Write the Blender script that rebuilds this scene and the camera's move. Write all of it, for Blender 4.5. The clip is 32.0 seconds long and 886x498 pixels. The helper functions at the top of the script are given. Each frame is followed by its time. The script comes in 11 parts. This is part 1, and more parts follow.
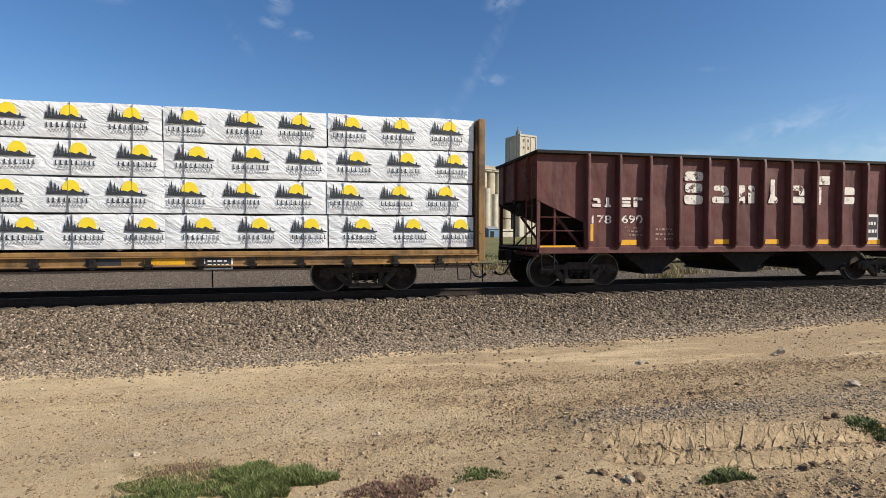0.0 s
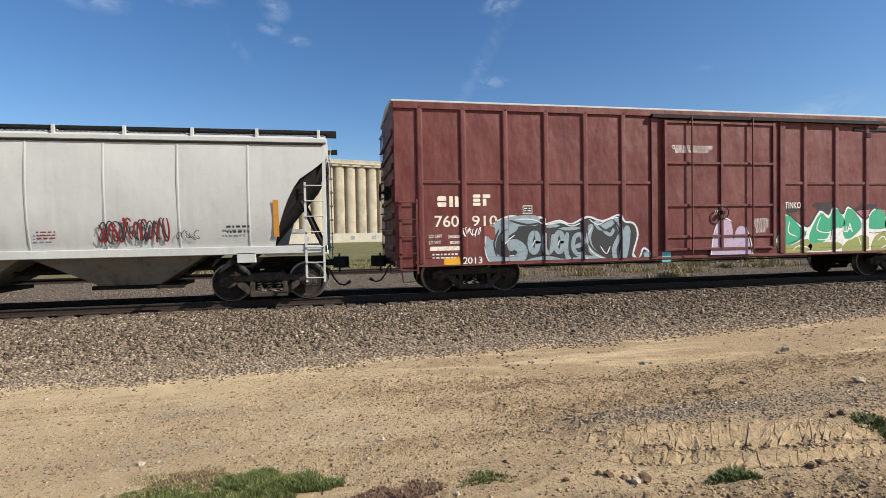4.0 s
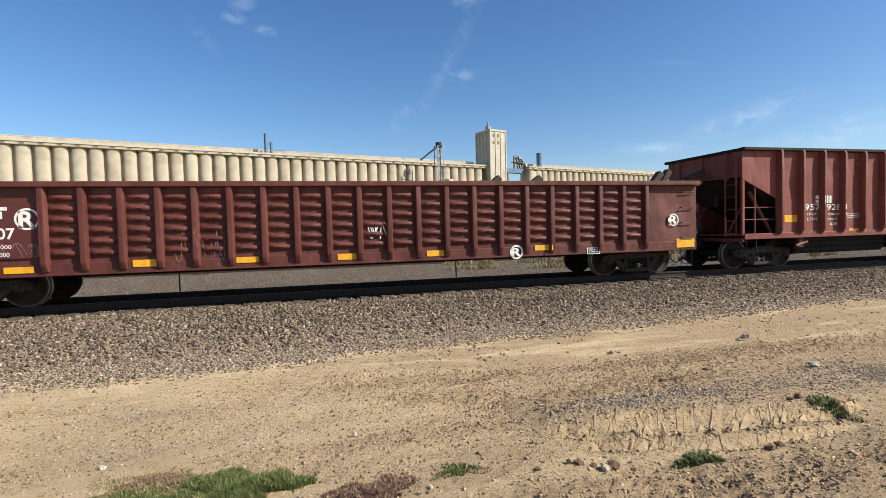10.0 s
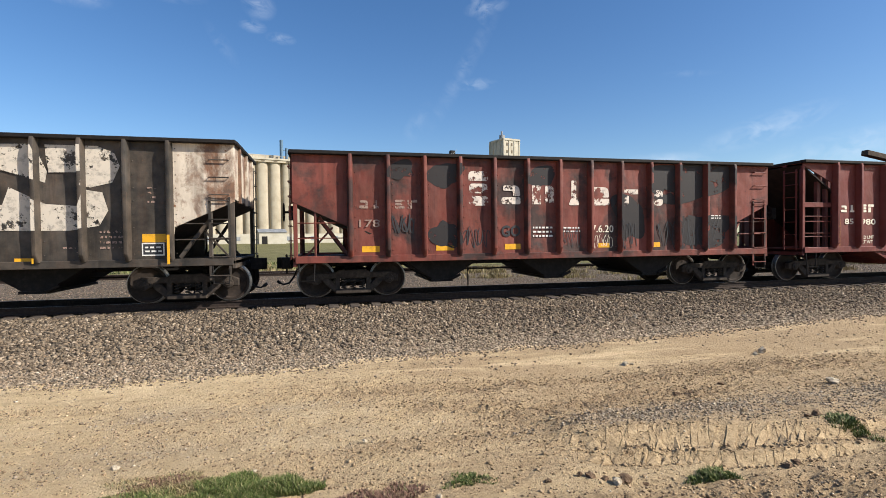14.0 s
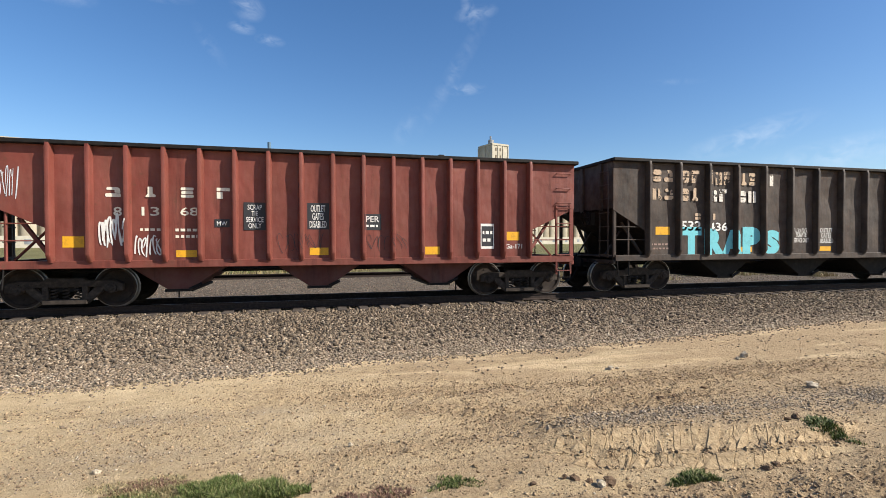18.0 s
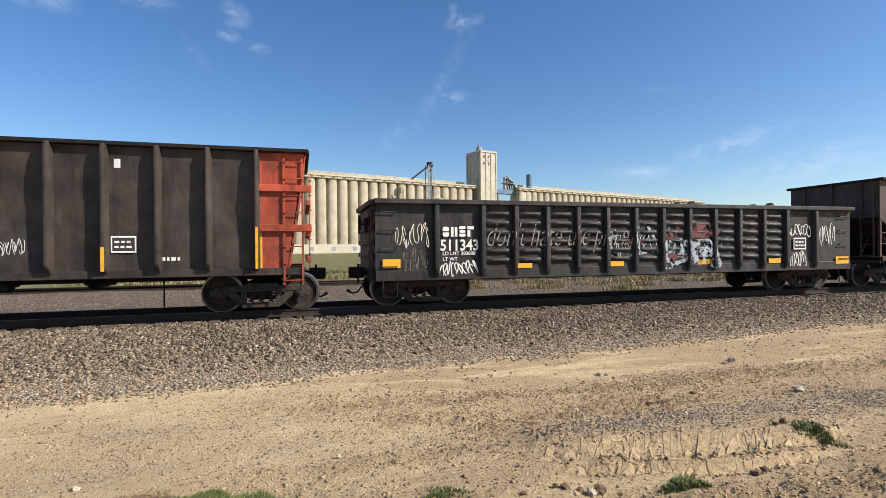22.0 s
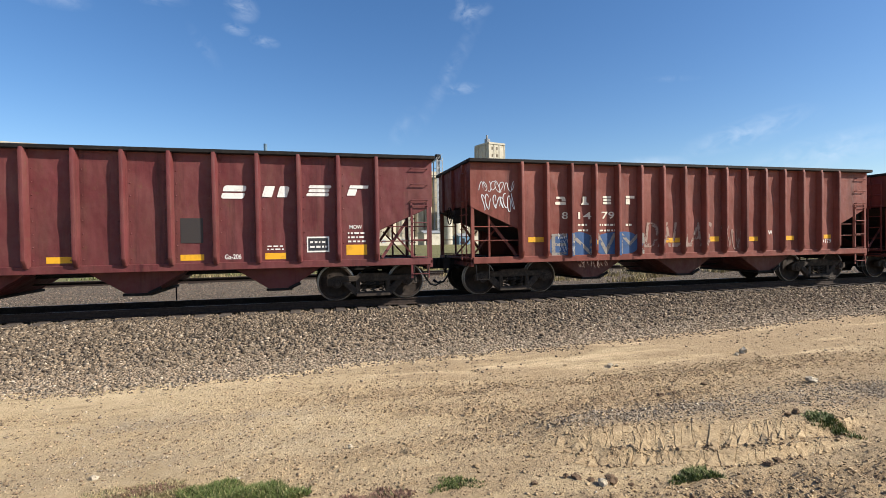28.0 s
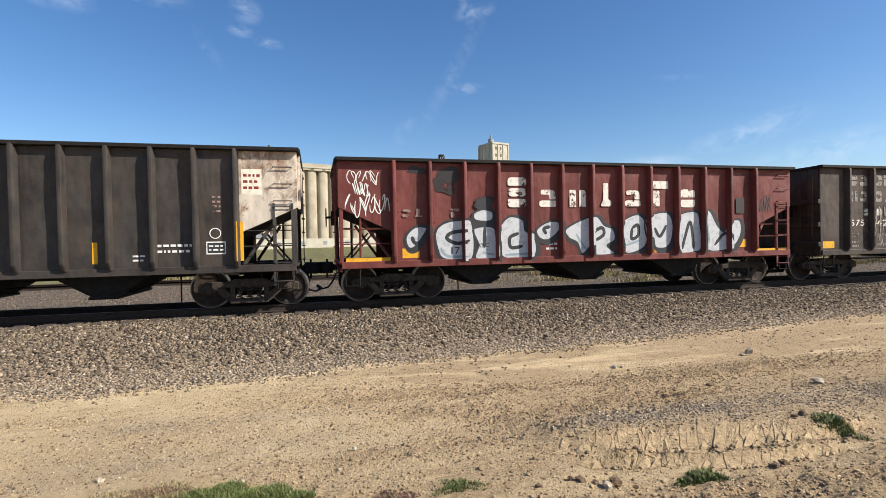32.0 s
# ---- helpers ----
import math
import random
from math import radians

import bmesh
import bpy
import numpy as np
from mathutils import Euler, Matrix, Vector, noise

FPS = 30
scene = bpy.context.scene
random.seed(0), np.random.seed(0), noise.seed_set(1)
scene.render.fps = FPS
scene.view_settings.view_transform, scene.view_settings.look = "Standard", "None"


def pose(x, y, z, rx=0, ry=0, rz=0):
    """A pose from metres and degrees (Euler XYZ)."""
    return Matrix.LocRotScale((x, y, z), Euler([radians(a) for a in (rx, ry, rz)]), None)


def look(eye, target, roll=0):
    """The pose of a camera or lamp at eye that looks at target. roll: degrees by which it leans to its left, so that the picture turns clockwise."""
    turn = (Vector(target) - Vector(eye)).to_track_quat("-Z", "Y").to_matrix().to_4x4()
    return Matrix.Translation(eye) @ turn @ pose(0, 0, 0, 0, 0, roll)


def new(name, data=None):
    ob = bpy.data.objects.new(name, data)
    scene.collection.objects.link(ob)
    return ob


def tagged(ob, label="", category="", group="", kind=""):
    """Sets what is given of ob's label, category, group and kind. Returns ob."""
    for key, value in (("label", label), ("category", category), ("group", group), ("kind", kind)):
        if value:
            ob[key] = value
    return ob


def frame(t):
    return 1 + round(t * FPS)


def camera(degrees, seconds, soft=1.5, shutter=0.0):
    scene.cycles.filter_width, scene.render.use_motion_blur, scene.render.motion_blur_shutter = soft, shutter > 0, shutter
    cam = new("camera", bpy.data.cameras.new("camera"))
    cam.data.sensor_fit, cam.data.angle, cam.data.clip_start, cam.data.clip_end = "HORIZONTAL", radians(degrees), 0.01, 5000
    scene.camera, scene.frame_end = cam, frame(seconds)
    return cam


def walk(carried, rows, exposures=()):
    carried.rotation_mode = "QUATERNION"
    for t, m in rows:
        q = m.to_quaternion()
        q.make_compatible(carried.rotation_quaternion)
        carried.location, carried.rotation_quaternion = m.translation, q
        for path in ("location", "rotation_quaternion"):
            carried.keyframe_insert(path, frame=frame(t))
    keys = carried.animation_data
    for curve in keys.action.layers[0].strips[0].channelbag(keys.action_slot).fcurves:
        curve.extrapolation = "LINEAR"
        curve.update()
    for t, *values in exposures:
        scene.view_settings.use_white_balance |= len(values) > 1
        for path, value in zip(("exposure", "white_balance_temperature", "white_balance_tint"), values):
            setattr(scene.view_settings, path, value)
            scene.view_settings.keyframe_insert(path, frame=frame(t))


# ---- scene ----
cam = camera(83.07, 32.0, soft=0.6)
walk(cam, [
    (0, pose(-0.005, -0.007, 1.444, 88.19, 0.02, -11.55)), (0.5, pose(-0.013, -0.002, 1.447, 88.44, -0.19, -11.61)),
    (1, pose(-0.012, -0.001, 1.452, 88.56, -0.11, -11.60)), (1.5, pose(-0.005, -0.003, 1.448, 88.71, 0.28, -11.63)),
    (2, pose(-0.012, 0.006, 1.447, 88.68, 0.78, -11.73)), (2.5, pose(-0.013, 0.003, 1.448, 88.69, 1.16, -11.63)),
    (3, pose(-0.000, 0.001, 1.453, 88.54, 1.33, -11.33)), (3.5, pose(-0.001, -0.008, 1.451, 88.52, 1.20, -11.26)),
    (5.5, pose(-0.004, -0.010, 1.448, 88.73, 0.15, -12.33)), (6, pose(-0.011, -0.014, 1.448, 88.76, 0.07, -12.79)),
    (6.3, pose(-0.008, -0.011, 1.449, 87.90, 0.78, -12.87)), (6.5, pose(-0.008, -0.014, 1.450, 88.57, 0.07, -13.09)),
    (7, pose(0.004, -0.009, 1.447, 88.34, 0.23, -13.04)), (7.5, pose(-0.001, -0.002, 1.444, 88.25, 0.44, -12.93)),
    (8, pose(-0.004, 0.007, 1.453, 88.08, 0.74, -12.89)), (8.5, pose(-0.000, 0.010, 1.456, 87.95, 1.04, -13.07)),
    (9, pose(0.004, 0.011, 1.452, 87.88, 1.27, -13.63)), (9.5, pose(0.003, 0.013, 1.449, 87.80, 1.42, -14.25)),
    (10, pose(0.007, 0.009, 1.449, 87.70, 1.47, -14.67)), (10.5, pose(0.003, 0.007, 1.448, 87.74, 1.59, -14.88)),
    (11, pose(0.005, 0.000, 1.449, 87.84, 1.70, -14.72)), (11.5, pose(0.017, -0.002, 1.448, 87.88, 1.89, -14.31)),
    (12, pose(0.014, 0.008, 1.450, 87.78, 1.72, -13.99)), (12.5, pose(-0.002, -0.000, 1.445, 87.90, 1.54, -13.60)),
    (13, pose(0.001, -0.001, 1.442, 88.06, 1.12, -13.50)), (13.5, pose(-0.002, 0.002, 1.445, 88.37, 0.75, -13.42)),
    (14, pose(-0.003, 0.006, 1.449, 88.63, 0.59, -13.27)), (14.5, pose(-0.009, 0.005, 1.447, 88.78, 0.57, -12.96)),
    (16.5, pose(-0.002, -0.009, 1.446, 88.67, 0.32, -13.79)), (17, pose(-0.002, -0.010, 1.445, 88.83, 0.26, -14.13)),
    (17.5, pose(-0.002, -0.012, 1.444, 88.98, 0.22, -14.38)), (18, pose(-0.004, -0.017, 1.446, 89.09, 0.13, -14.61)),
    (18.5, pose(-0.006, -0.018, 1.447, 89.14, 0.05, -14.90)), (19, pose(-0.002, -0.016, 1.447, 89.16, -0.01, -15.12)),
    (19.5, pose(0.001, -0.008, 1.445, 89.28, -0.18, -15.31)), (20, pose(-0.004, 0.000, 1.447, 89.58, -0.31, -15.54)),
    (20.5, pose(-0.001, -0.001, 1.456, 90.09, -0.24, -15.84)), (21, pose(0.000, -0.002, 1.459, 90.37, -0.07, -16.29)),
    (21.5, pose(0.010, 0.000, 1.462, 90.27, 0.18, -16.40)), (22, pose(0.013, 0.007, 1.451, 89.88, 0.51, -15.86)),
    (22.5, pose(0.003, 0.014, 1.450, 89.36, 0.85, -14.94)), (23, pose(-0.011, 0.010, 1.446, 89.14, 1.08, -14.16)),
    (23.5, pose(0.005, 0.004, 1.448, 89.02, 1.36, -13.68)), (23.9, pose(0.007, 0.000, 1.448, 89.08, 0.78, -13.60)),
    (24, pose(0.012, -0.003, 1.446, 89.18, 1.52, -13.43)), (24.5, pose(0.009, -0.012, 1.453, 89.32, 1.67, -13.39)),
    (25, pose(0.007, -0.013, 1.451, 89.41, 1.75, -13.36)), (25.5, pose(0.004, -0.001, 1.451, 89.33, 1.62, -13.60)),
    (27.5, pose(-0.001, 0.012, 1.452, 88.82, 0.84, -14.72)), (28, pose(0.001, 0.005, 1.445, 89.04, 0.83, -14.88)),
    (28.5, pose(-0.003, 0.011, 1.449, 89.19, 0.96, -15.20)), (29, pose(-0.003, 0.011, 1.449, 89.50, 1.10, -15.42)),
    (29.5, pose(0.001, 0.011, 1.453, 89.60, 1.18, -15.48)), (30, pose(-0.004, 0.008, 1.457, 89.51, 1.10, -15.51)),
    (30.5, pose(-0.004, 0.006, 1.458, 89.33, 0.99, -15.53)), (31, pose(0.008, 0.003, 1.454, 89.22, 0.88, -15.36)),
    (31.5, pose(0.017, 0.001, 1.458, 89.11, 0.91, -14.90)), (32, pose(0.011, 0.007, 1.461, 89.06, 1.09, -14.41)),
], exposures=[(0, 0.40), (1.2, 0.28), (2, 0.28), (3, 0.44), (6, 0.50), (9, 0.64), (12, 0.65), (20, 0.68), (32, 0.68)])

# ---- light ----
SUN_AZ, SUN_EL = 121.0, 36.5      # degrees from the y axis towards x; the sun stands behind the camera, to its right
world = bpy.data.worlds.new("sky")
scene.world = world
world.use_nodes = True
wn = world.node_tree.nodes
wl = world.node_tree.links
sky = wn.new("ShaderNodeTexSky")
sky.sky_type = 'NISHITA'
sky.sun_disc = False
sky.sun_elevation = radians(SUN_EL)
sky.sun_rotation = radians(SUN_AZ)
sky.altitude = 450
sky.air_density = 1.0
sky.dust_density = 0.9
sky.ozone_density = 2.4
hue = wn.new("ShaderNodeHueSaturation")
hue.inputs["Hue"].default_value = 0.5045
hue.inputs["Saturation"].default_value = 1.24
wl.new(sky.outputs[0], hue.inputs["Color"])
wl.new(hue.outputs[0], wn["Background"].inputs[0])
wn["Background"].inputs[1].default_value = 0.093
sun = new("sun", bpy.data.lights.new("sun", 'SUN'))
sun.data.energy = 4.9
sun.data.angle = radians(0.53)
sun.data.color = (1.0, 0.94, 0.84)
sx, sy = math.sin(radians(SUN_AZ)) * math.cos(radians(SUN_EL)), math.cos(radians(SUN_AZ)) * math.cos(radians(SUN_EL))
sun.matrix_world = look((sx * 50, sy * 50, math.sin(radians(SUN_EL)) * 50), (0, 0, 0))

# ---- materials ----
def node_mat(name, rough=0.7, metal=0.0, spec=0.4):
    m = bpy.data.materials.new(name)
    m.use_nodes = True
    b = m.node_tree.nodes["Principled BSDF"]
    b.inputs["Roughness"].default_value = rough
    b.inputs["Metallic"].default_value = metal
    b.inputs["Specular IOR Level"].default_value = spec
    return m, m.node_tree.nodes, m.node_tree.links, b


def coords(n, l, scale=(1, 1, 1), per_object=True):
    """Object coordinates, shifted at random from object to object."""
    tc, mp = n.new("ShaderNodeTexCoord"), n.new("ShaderNodeMapping")
    mp.inputs["Scale"].default_value = scale
    if per_object:
        oi, add = n.new("ShaderNodeObjectInfo"), n.new("ShaderNodeVectorMath")
        mul = n.new("ShaderNodeMath")
        mul.operation = 'MULTIPLY'
        mul.inputs[1].default_value = 37.0
        l.new(oi.outputs["Random"], mul.inputs[0])
        l.new(tc.outputs["Object"], add.inputs[0])
        l.new(mul.outputs[0], add.inputs[1])
        l.new(add.outputs[0], mp.inputs["Vector"])
    else:
        l.new(tc.outputs["Object"], mp.inputs["Vector"])
    return mp.outputs[0]


def noise_tex(n, l, vec, scale, detail=6, rough=0.6, dist=0.0):
    t = n.new("ShaderNodeTexNoise")
    t.inputs["Scale"].default_value = scale
    t.inputs["Detail"].default_value = detail
    t.inputs["Roughness"].default_value = rough
    t.inputs["Distortion"].default_value = dist
    l.new(vec, t.inputs["Vector"])
    return t.outputs[0]


def ramp(n, l, fac, stops):
    r = n.new("ShaderNodeValToRGB")
    el = r.color_ramp.elements
    while len(el) < len(stops):
        el.new(0.5)
    for e, (p, c) in zip(el, stops):
        e.position = p
        e.color = (*c, 1) if len(c) == 3 else c
    l.new(fac, r.inputs[0])
    return r.outputs[0]


def mixc(n, l, fac, a, b, mode='MIX'):
    m = n.new("ShaderNodeMix")
    m.data_type = 'RGBA'
    m.blend_type = mode
    for s, v in ((m.inputs["Factor"], fac), (m.inputs["A"], a), (m.inputs["B"], b)):
        if hasattr(v, "links"):
            l.new(v, s)
        else:
            s.default_value = v if not isinstance(v, tuple) else (*v, 1)
    return m.outputs["Result"]


def bumped(n, l, b, height, strength=0.3, dist=0.02):
    u = n.new("ShaderNodeBump")
    u.inputs["Strength"].default_value = strength
    u.inputs["Distance"].default_value = dist
    l.new(height, u.inputs["Height"])
    l.new(u.outputs[0], b.inputs["Normal"])


def grey(v):
    return (v, v, v)


def paint(name, col, rust=(0.11, 0.045, 0.025), wear=0.6, rough=0.55, fade=0.25, dust=(0.30, 0.22, 0.16), dusty=0.10, streak=0.65, soot=0.0, patchy=0.0, dents=0.85):
    """Weathered railway paint: faded patches, rust spots, rain streaks and a film of road dust."""
    m, n, l, b = node_mat(name, rough)
    v = coords(n, l)
    vs = coords(n, l, (5.0, 5.0, 0.35))
    big = noise_tex(n, l, v, 0.7, 5, 0.6)
    pale = tuple(min(1, c * (1 + fade) + 0.03 * fade) for c in col)
    dark = tuple(c * (1 - 0.7 * fade) for c in col)
    c0 = ramp(n, l, big, [(0.3, dark), (0.5, col), (0.72, pale)])
    st = noise_tex(n, l, vs, 1.0, 5, 0.65)
    stf = ramp(n, l, st, [(0.48, grey(0)), (0.75, grey(streak))])
    c1 = mixc(n, l, stf, c0, tuple(0.6 * a + 0.4 * r for a, r in zip(dark, rust)))
    sp = noise_tex(n, l, v, 6.0, 8, 0.7)
    spf = ramp(n, l, sp, [(0.60, grey(0)), (0.68, grey(wear))])
    c2 = mixc(n, l, spf, c1, rust)
    du = noise_tex(n, l, v, 1.6, 6, 0.65)
    duf = ramp(n, l, du, [(0.35, grey(0)), (0.75, grey(dusty))])
    c3 = mixc(n, l, duf, c2, dust)
    # long run-off stains of grime, and scorched areas on some cars
    gr = noise_tex(n, l, coords(n, l, (2.2, 2.2, 0.16)), 1.0, 8, 0.72)
    c3 = mixc(n, l, ramp(n, l, gr, [(0.54, grey(0)), (0.66, grey(min(0.6, 1.1 * streak)))]), c3, tuple(0.30 * c for c in col))
    if patchy:
        pt = noise_tex(n, l, coords(n, l, (1.0, 1.0, 0.55)), 1.5, 9, 0.68, 0.4)
        c3 = mixc(n, l, ramp(n, l, pt, [(0.47, grey(0)), (0.53, grey(patchy * 0.6)), (0.60, grey(patchy))]), c3, ramp(n, l, sp, [(0.35, tuple(0.35 * q for q in rust)), (0.6, rust)]))
    if soot:
        so = noise_tex(n, l, v, 0.55, 6, 0.62, 0.3)
        c3 = mixc(n, l, ramp(n, l, so, [(0.50, grey(0)), (0.60, grey(soot))]), c3, (0.022, 0.018, 0.016))
    l.new(c3, b.inputs["Base Color"])
    rr = ramp(n, l, sp, [(0.4, grey(rough)), (0.7, grey(min(1, rough + 0.3)))])
    l.new(rr, b.inputs["Roughness"])
    # dents and bulges of the sheets, and fine flaking
    dn = noise_tex(n, l, coords(n, l, (1.5, 1.5, 0.8)), 0.9, 3, 0.45)
    bumped(n, l, b, mixc(n, l, 0.05, dn, sp), dents, 0.13)
    return m


def mottled(name, a, b_, c, scale=8.0, rough=0.85, metal=0.0, bump=0.3, dist=0.02, detail=8):
    """A plain rough surface of three tones."""
    m, n, l, b = node_mat(name, rough, metal, 0.3)
    v = coords(n, l)
    t = noise_tex(n, l, v, scale, detail, 0.65)
    t2 = noise_tex(n, l, v, scale * 0.13, 4, 0.5)
    c0 = ramp(n, l, t, [(0.3, a), (0.5, b_), (0.7, c)])
    f = ramp(n, l, t2, [(0.35, grey(0.0)), (0.7, grey(0.45))])
    l.new(mixc(n, l, f, c0, b_), b.inputs["Base Color"])
    bumped(n, l, b, t, bump, dist)
    return m


def sign_paint(name, col, worn=0.3, hole=0.0):
    """Stencilled paint, rubbed thin in places."""
    m, n, l, b = node_mat(name, 0.6)
    v = coords(n, l)
    t = noise_tex(n, l, v, 7.0, 8, 0.7)
    f = ramp(n, l, t, [(0.5, grey(0.0)), (0.66, grey(worn))])
    under = tuple(c * 0.35 + 0.02 for c in col)
    l.new(mixc(n, l, f, col, under), b.inputs["Base Color"])
    if hole:
        h = ramp(n, l, noise_tex(n, l, v, 4.5, 9, 0.72), [(0.5 + 0.12 * (1 - hole), grey(1)), (0.53 + 0.12 * (1 - hole), grey(0))])
        l.new(h, b.inputs["Alpha"])
    return m


M = {}
OX = (0.130, 0.0225, 0.018)
M["oxide"] = paint("oxide_red_paint", OX, fade=0.22, dusty=0.06)
M["oxide_bright"] = paint("bright_oxide_paint", (0.165, 0.036, 0.024), fade=0.22)
M["oxide_dark"] = paint("dark_oxide_paint", (0.086, 0.019, 0.016), fade=0.3)
M["oxide_wine"] = paint("wine_red_paint", (0.108, 0.018, 0.020), fade=0.2)
M["burnt"] = paint("scorched_red_paint", (0.155, 0.031, 0.020), rust=(0.02, 0.018, 0.017), wear=0.5, fade=0.4, streak=0.9, soot=0.85)
M["black"] = paint("weathered_black_paint", (0.0165, 0.0128, 0.0112), rust=(0.06, 0.028, 0.018), wear=0.4, fade=0.35, dusty=0.15, streak=0.5)
M["green_black"] = paint("faded_dark_green_paint", (0.0185, 0.017, 0.0145), rust=(0.09, 0.045, 0.025), wear=0.4, fade=0.4, dusty=0.28, streak=0.6)
M["slate"] = paint("faded_black_paint", (0.023, 0.0205, 0.0185), rust=(0.10, 0.045, 0.025), wear=0.35, fade=0.35, dusty=0.12, streak=0.6)
M["brown"] = paint("brown_grimy_paint", (0.043, 0.0265, 0.0205), rust=(0.13, 0.05, 0.025), wear=0.45, fade=0.3, dusty=0.16, streak=0.6)
M["dark_brown"] = paint("dark_brown_grimy_paint", (0.026, 0.0175, 0.013), rust=(0.12, 0.05, 0.025), wear=0.4, fade=0.3, dusty=0.18, streak=0.6)
M["gon_red"] = paint("gondola_rust_red_paint", (0.090, 0.0195, 0.0135), fade=0.3, wear=0.6, dusty=0.05)
M["gon_black"] = paint("gondola_black_paint", (0.0135, 0.0140, 0.0145), wear=0.2, fade=0.4, dusty=0.05)
M["box_red"] = paint("boxcar_brown_red_paint", (0.118, 0.020, 0.018), fade=0.12, wear=0.2, dusty=0.12, streak=0.25)
M["hop_white"] = paint("pale_grey_paint", (0.47, 0.475, 0.45), rust=(0.22, 0.16, 0.11), wear=0.15, fade=0.08, dusty=0.12, streak=0.10, dents=0.25)
M["flat_yellow"] = paint("yellow_ochre_paint", (0.24, 0.125, 0.032), rust=(0.06, 0.032, 0.018), wear=1.0, fade=0.35, dusty=0.3, streak=0.95, soot=0.7)
M["white_end"] = paint("rusting_white_paint", (0.60, 0.52, 0.42), rust=(0.17, 0.070, 0.032), wear=1.0, fade=0.12, dusty=0.15, streak=0.8, patchy=0.9)
M["red_end"] = paint("orange_red_paint", (0.36, 0.050, 0.018), rust=(0.10, 0.030, 0.020), wear=0.9, fade=0.4, streak=0.7, patchy=0.55)
# grimy steel darkened further, so the shade under the cars sits in its colour
M["steel_dark"] = mottled("grimy_shade_dark_steel", (0.006, 0.005, 0.0045), (0.012, 0.010, 0.009), (0.028, 0.022, 0.018), 9, 0.75, 0.2)
M["truck"] = mottled("dusty_cast_steel", (0.018, 0.0135, 0.011), (0.044, 0.034, 0.027), (0.098, 0.075, 0.058), 9, 0.85, 0.1)
M["wheel"] = mottled("rusty_wheel_steel", (0.018, 0.013, 0.011), (0.034, 0.025, 0.020), (0.066, 0.047, 0.037), 6, 0.8, 0.2)
M["tread"] = mottled("polished_steel_tread", (0.14, 0.13, 0.12), (0.22, 0.21, 0.20), (0.30, 0.29, 0.27), 30, 0.38, 0.9, 0.05)
M["rail"] = mottled("rusty_rail_steel", (0.018, 0.012, 0.010), (0.034, 0.023, 0.018), (0.066, 0.045, 0.034), 14, 0.8, 0.1)
M["rail_top"] = mottled("bright_rail_head", (0.12, 0.11, 0.10), (0.17, 0.16, 0.145), (0.24, 0.22, 0.20), 40, 0.5, 0.8, 0.05)
M["tie"] = mottled("creosoted_wood", (0.030, 0.024, 0.020), (0.070, 0.055, 0.045), (0.13, 0.105, 0.085), 12, 0.9)
M["old_tie"] = mottled("weathered_tie_wood", (0.030, 0.022, 0.016), (0.065, 0.046, 0.034), (0.11, 0.08, 0.06), 12, 0.9)
# near black: the deep shade inside the car ends is put in this colour
M["slope_shade"] = mottled("shaded_slope_steel", (0.010, 0.007, 0.006), (0.022, 0.014, 0.011), (0.045, 0.026, 0.020), 5, 0.85, 0.0)
M["hose"] = mottled("black_rubber", (0.012, 0.012, 0.012), (0.02, 0.02, 0.02), (0.035, 0.033, 0.03), 10, 0.7)
M["white"] = sign_paint("white_stencil", (0.74, 0.71, 0.66), 0.4)
M["cream"] = sign_paint("cream_lettering", (0.76, 0.68, 0.55), 0.5)
M["worn_white"] = sign_paint("flaking_white_lettering", (0.70, 0.64, 0.56), 0.7, 0.55)
M["ghost_white"] = sign_paint("scorched_white_lettering", (0.66, 0.57, 0.49), 0.6, 1.0)
M["faint_white"] = sign_paint("faded_lettering", (0.30, 0.20, 0.16), 0.6, 0.8)
M["ink"] = sign_paint("black_stencil", (0.03, 0.03, 0.033), 0.3)
M["yellow"] = sign_paint("yellow_reflector", (0.72, 0.36, 0.015), 0.45)
M["amber"] = sign_paint("amber_reflector", (0.50, 0.22, 0.03), 0.4)
M["orange"] = sign_paint("orange_patch", (0.62, 0.10, 0.03), 0.25)
M["cyan"] = sign_paint("cyan_spray", (0.16, 0.52, 0.57), 0.3)
M["blue"] = sign_paint("blue_spray", (0.035, 0.085, 0.20), 0.6)
M["green"] = sign_paint("green_spray", (0.035, 0.33, 0.18), 0.2)
M["lime"] = sign_paint("olive_spray", (0.27, 0.29, 0.09), 0.3)
M["lilac"] = sign_paint("lilac_spray", (0.45, 0.34, 0.44), 0.4)
M["silver"] = sign_paint("silver_spray", (0.60, 0.61, 0.62), 0.35)
M["grey_blue"] = sign_paint("grey_blue_spray", (0.25, 0.315, 0.34), 0.45)
M["patch_dark"] = sign_paint("dark_primer_patch", (0.035, 0.028, 0.026), 0.4)
M["patch_red"] = sign_paint("fresh_red_patch", (0.21, 0.055, 0.040), 0.25)
M["smoke"] = sign_paint("soot_stain", (0.020, 0.016, 0.016), 0.2, 0.35)
M["peel_cream"] = sign_paint("peeling_cream_paint", (0.58, 0.43, 0.27), 0.6, 0.75)
M["logo_peel"] = sign_paint("peeling_white_paint", (0.58, 0.51, 0.42), 0.75, 0.5)
M["red_text"] = sign_paint("dark_red_stencil", (0.20, 0.02, 0.02), 0.3)

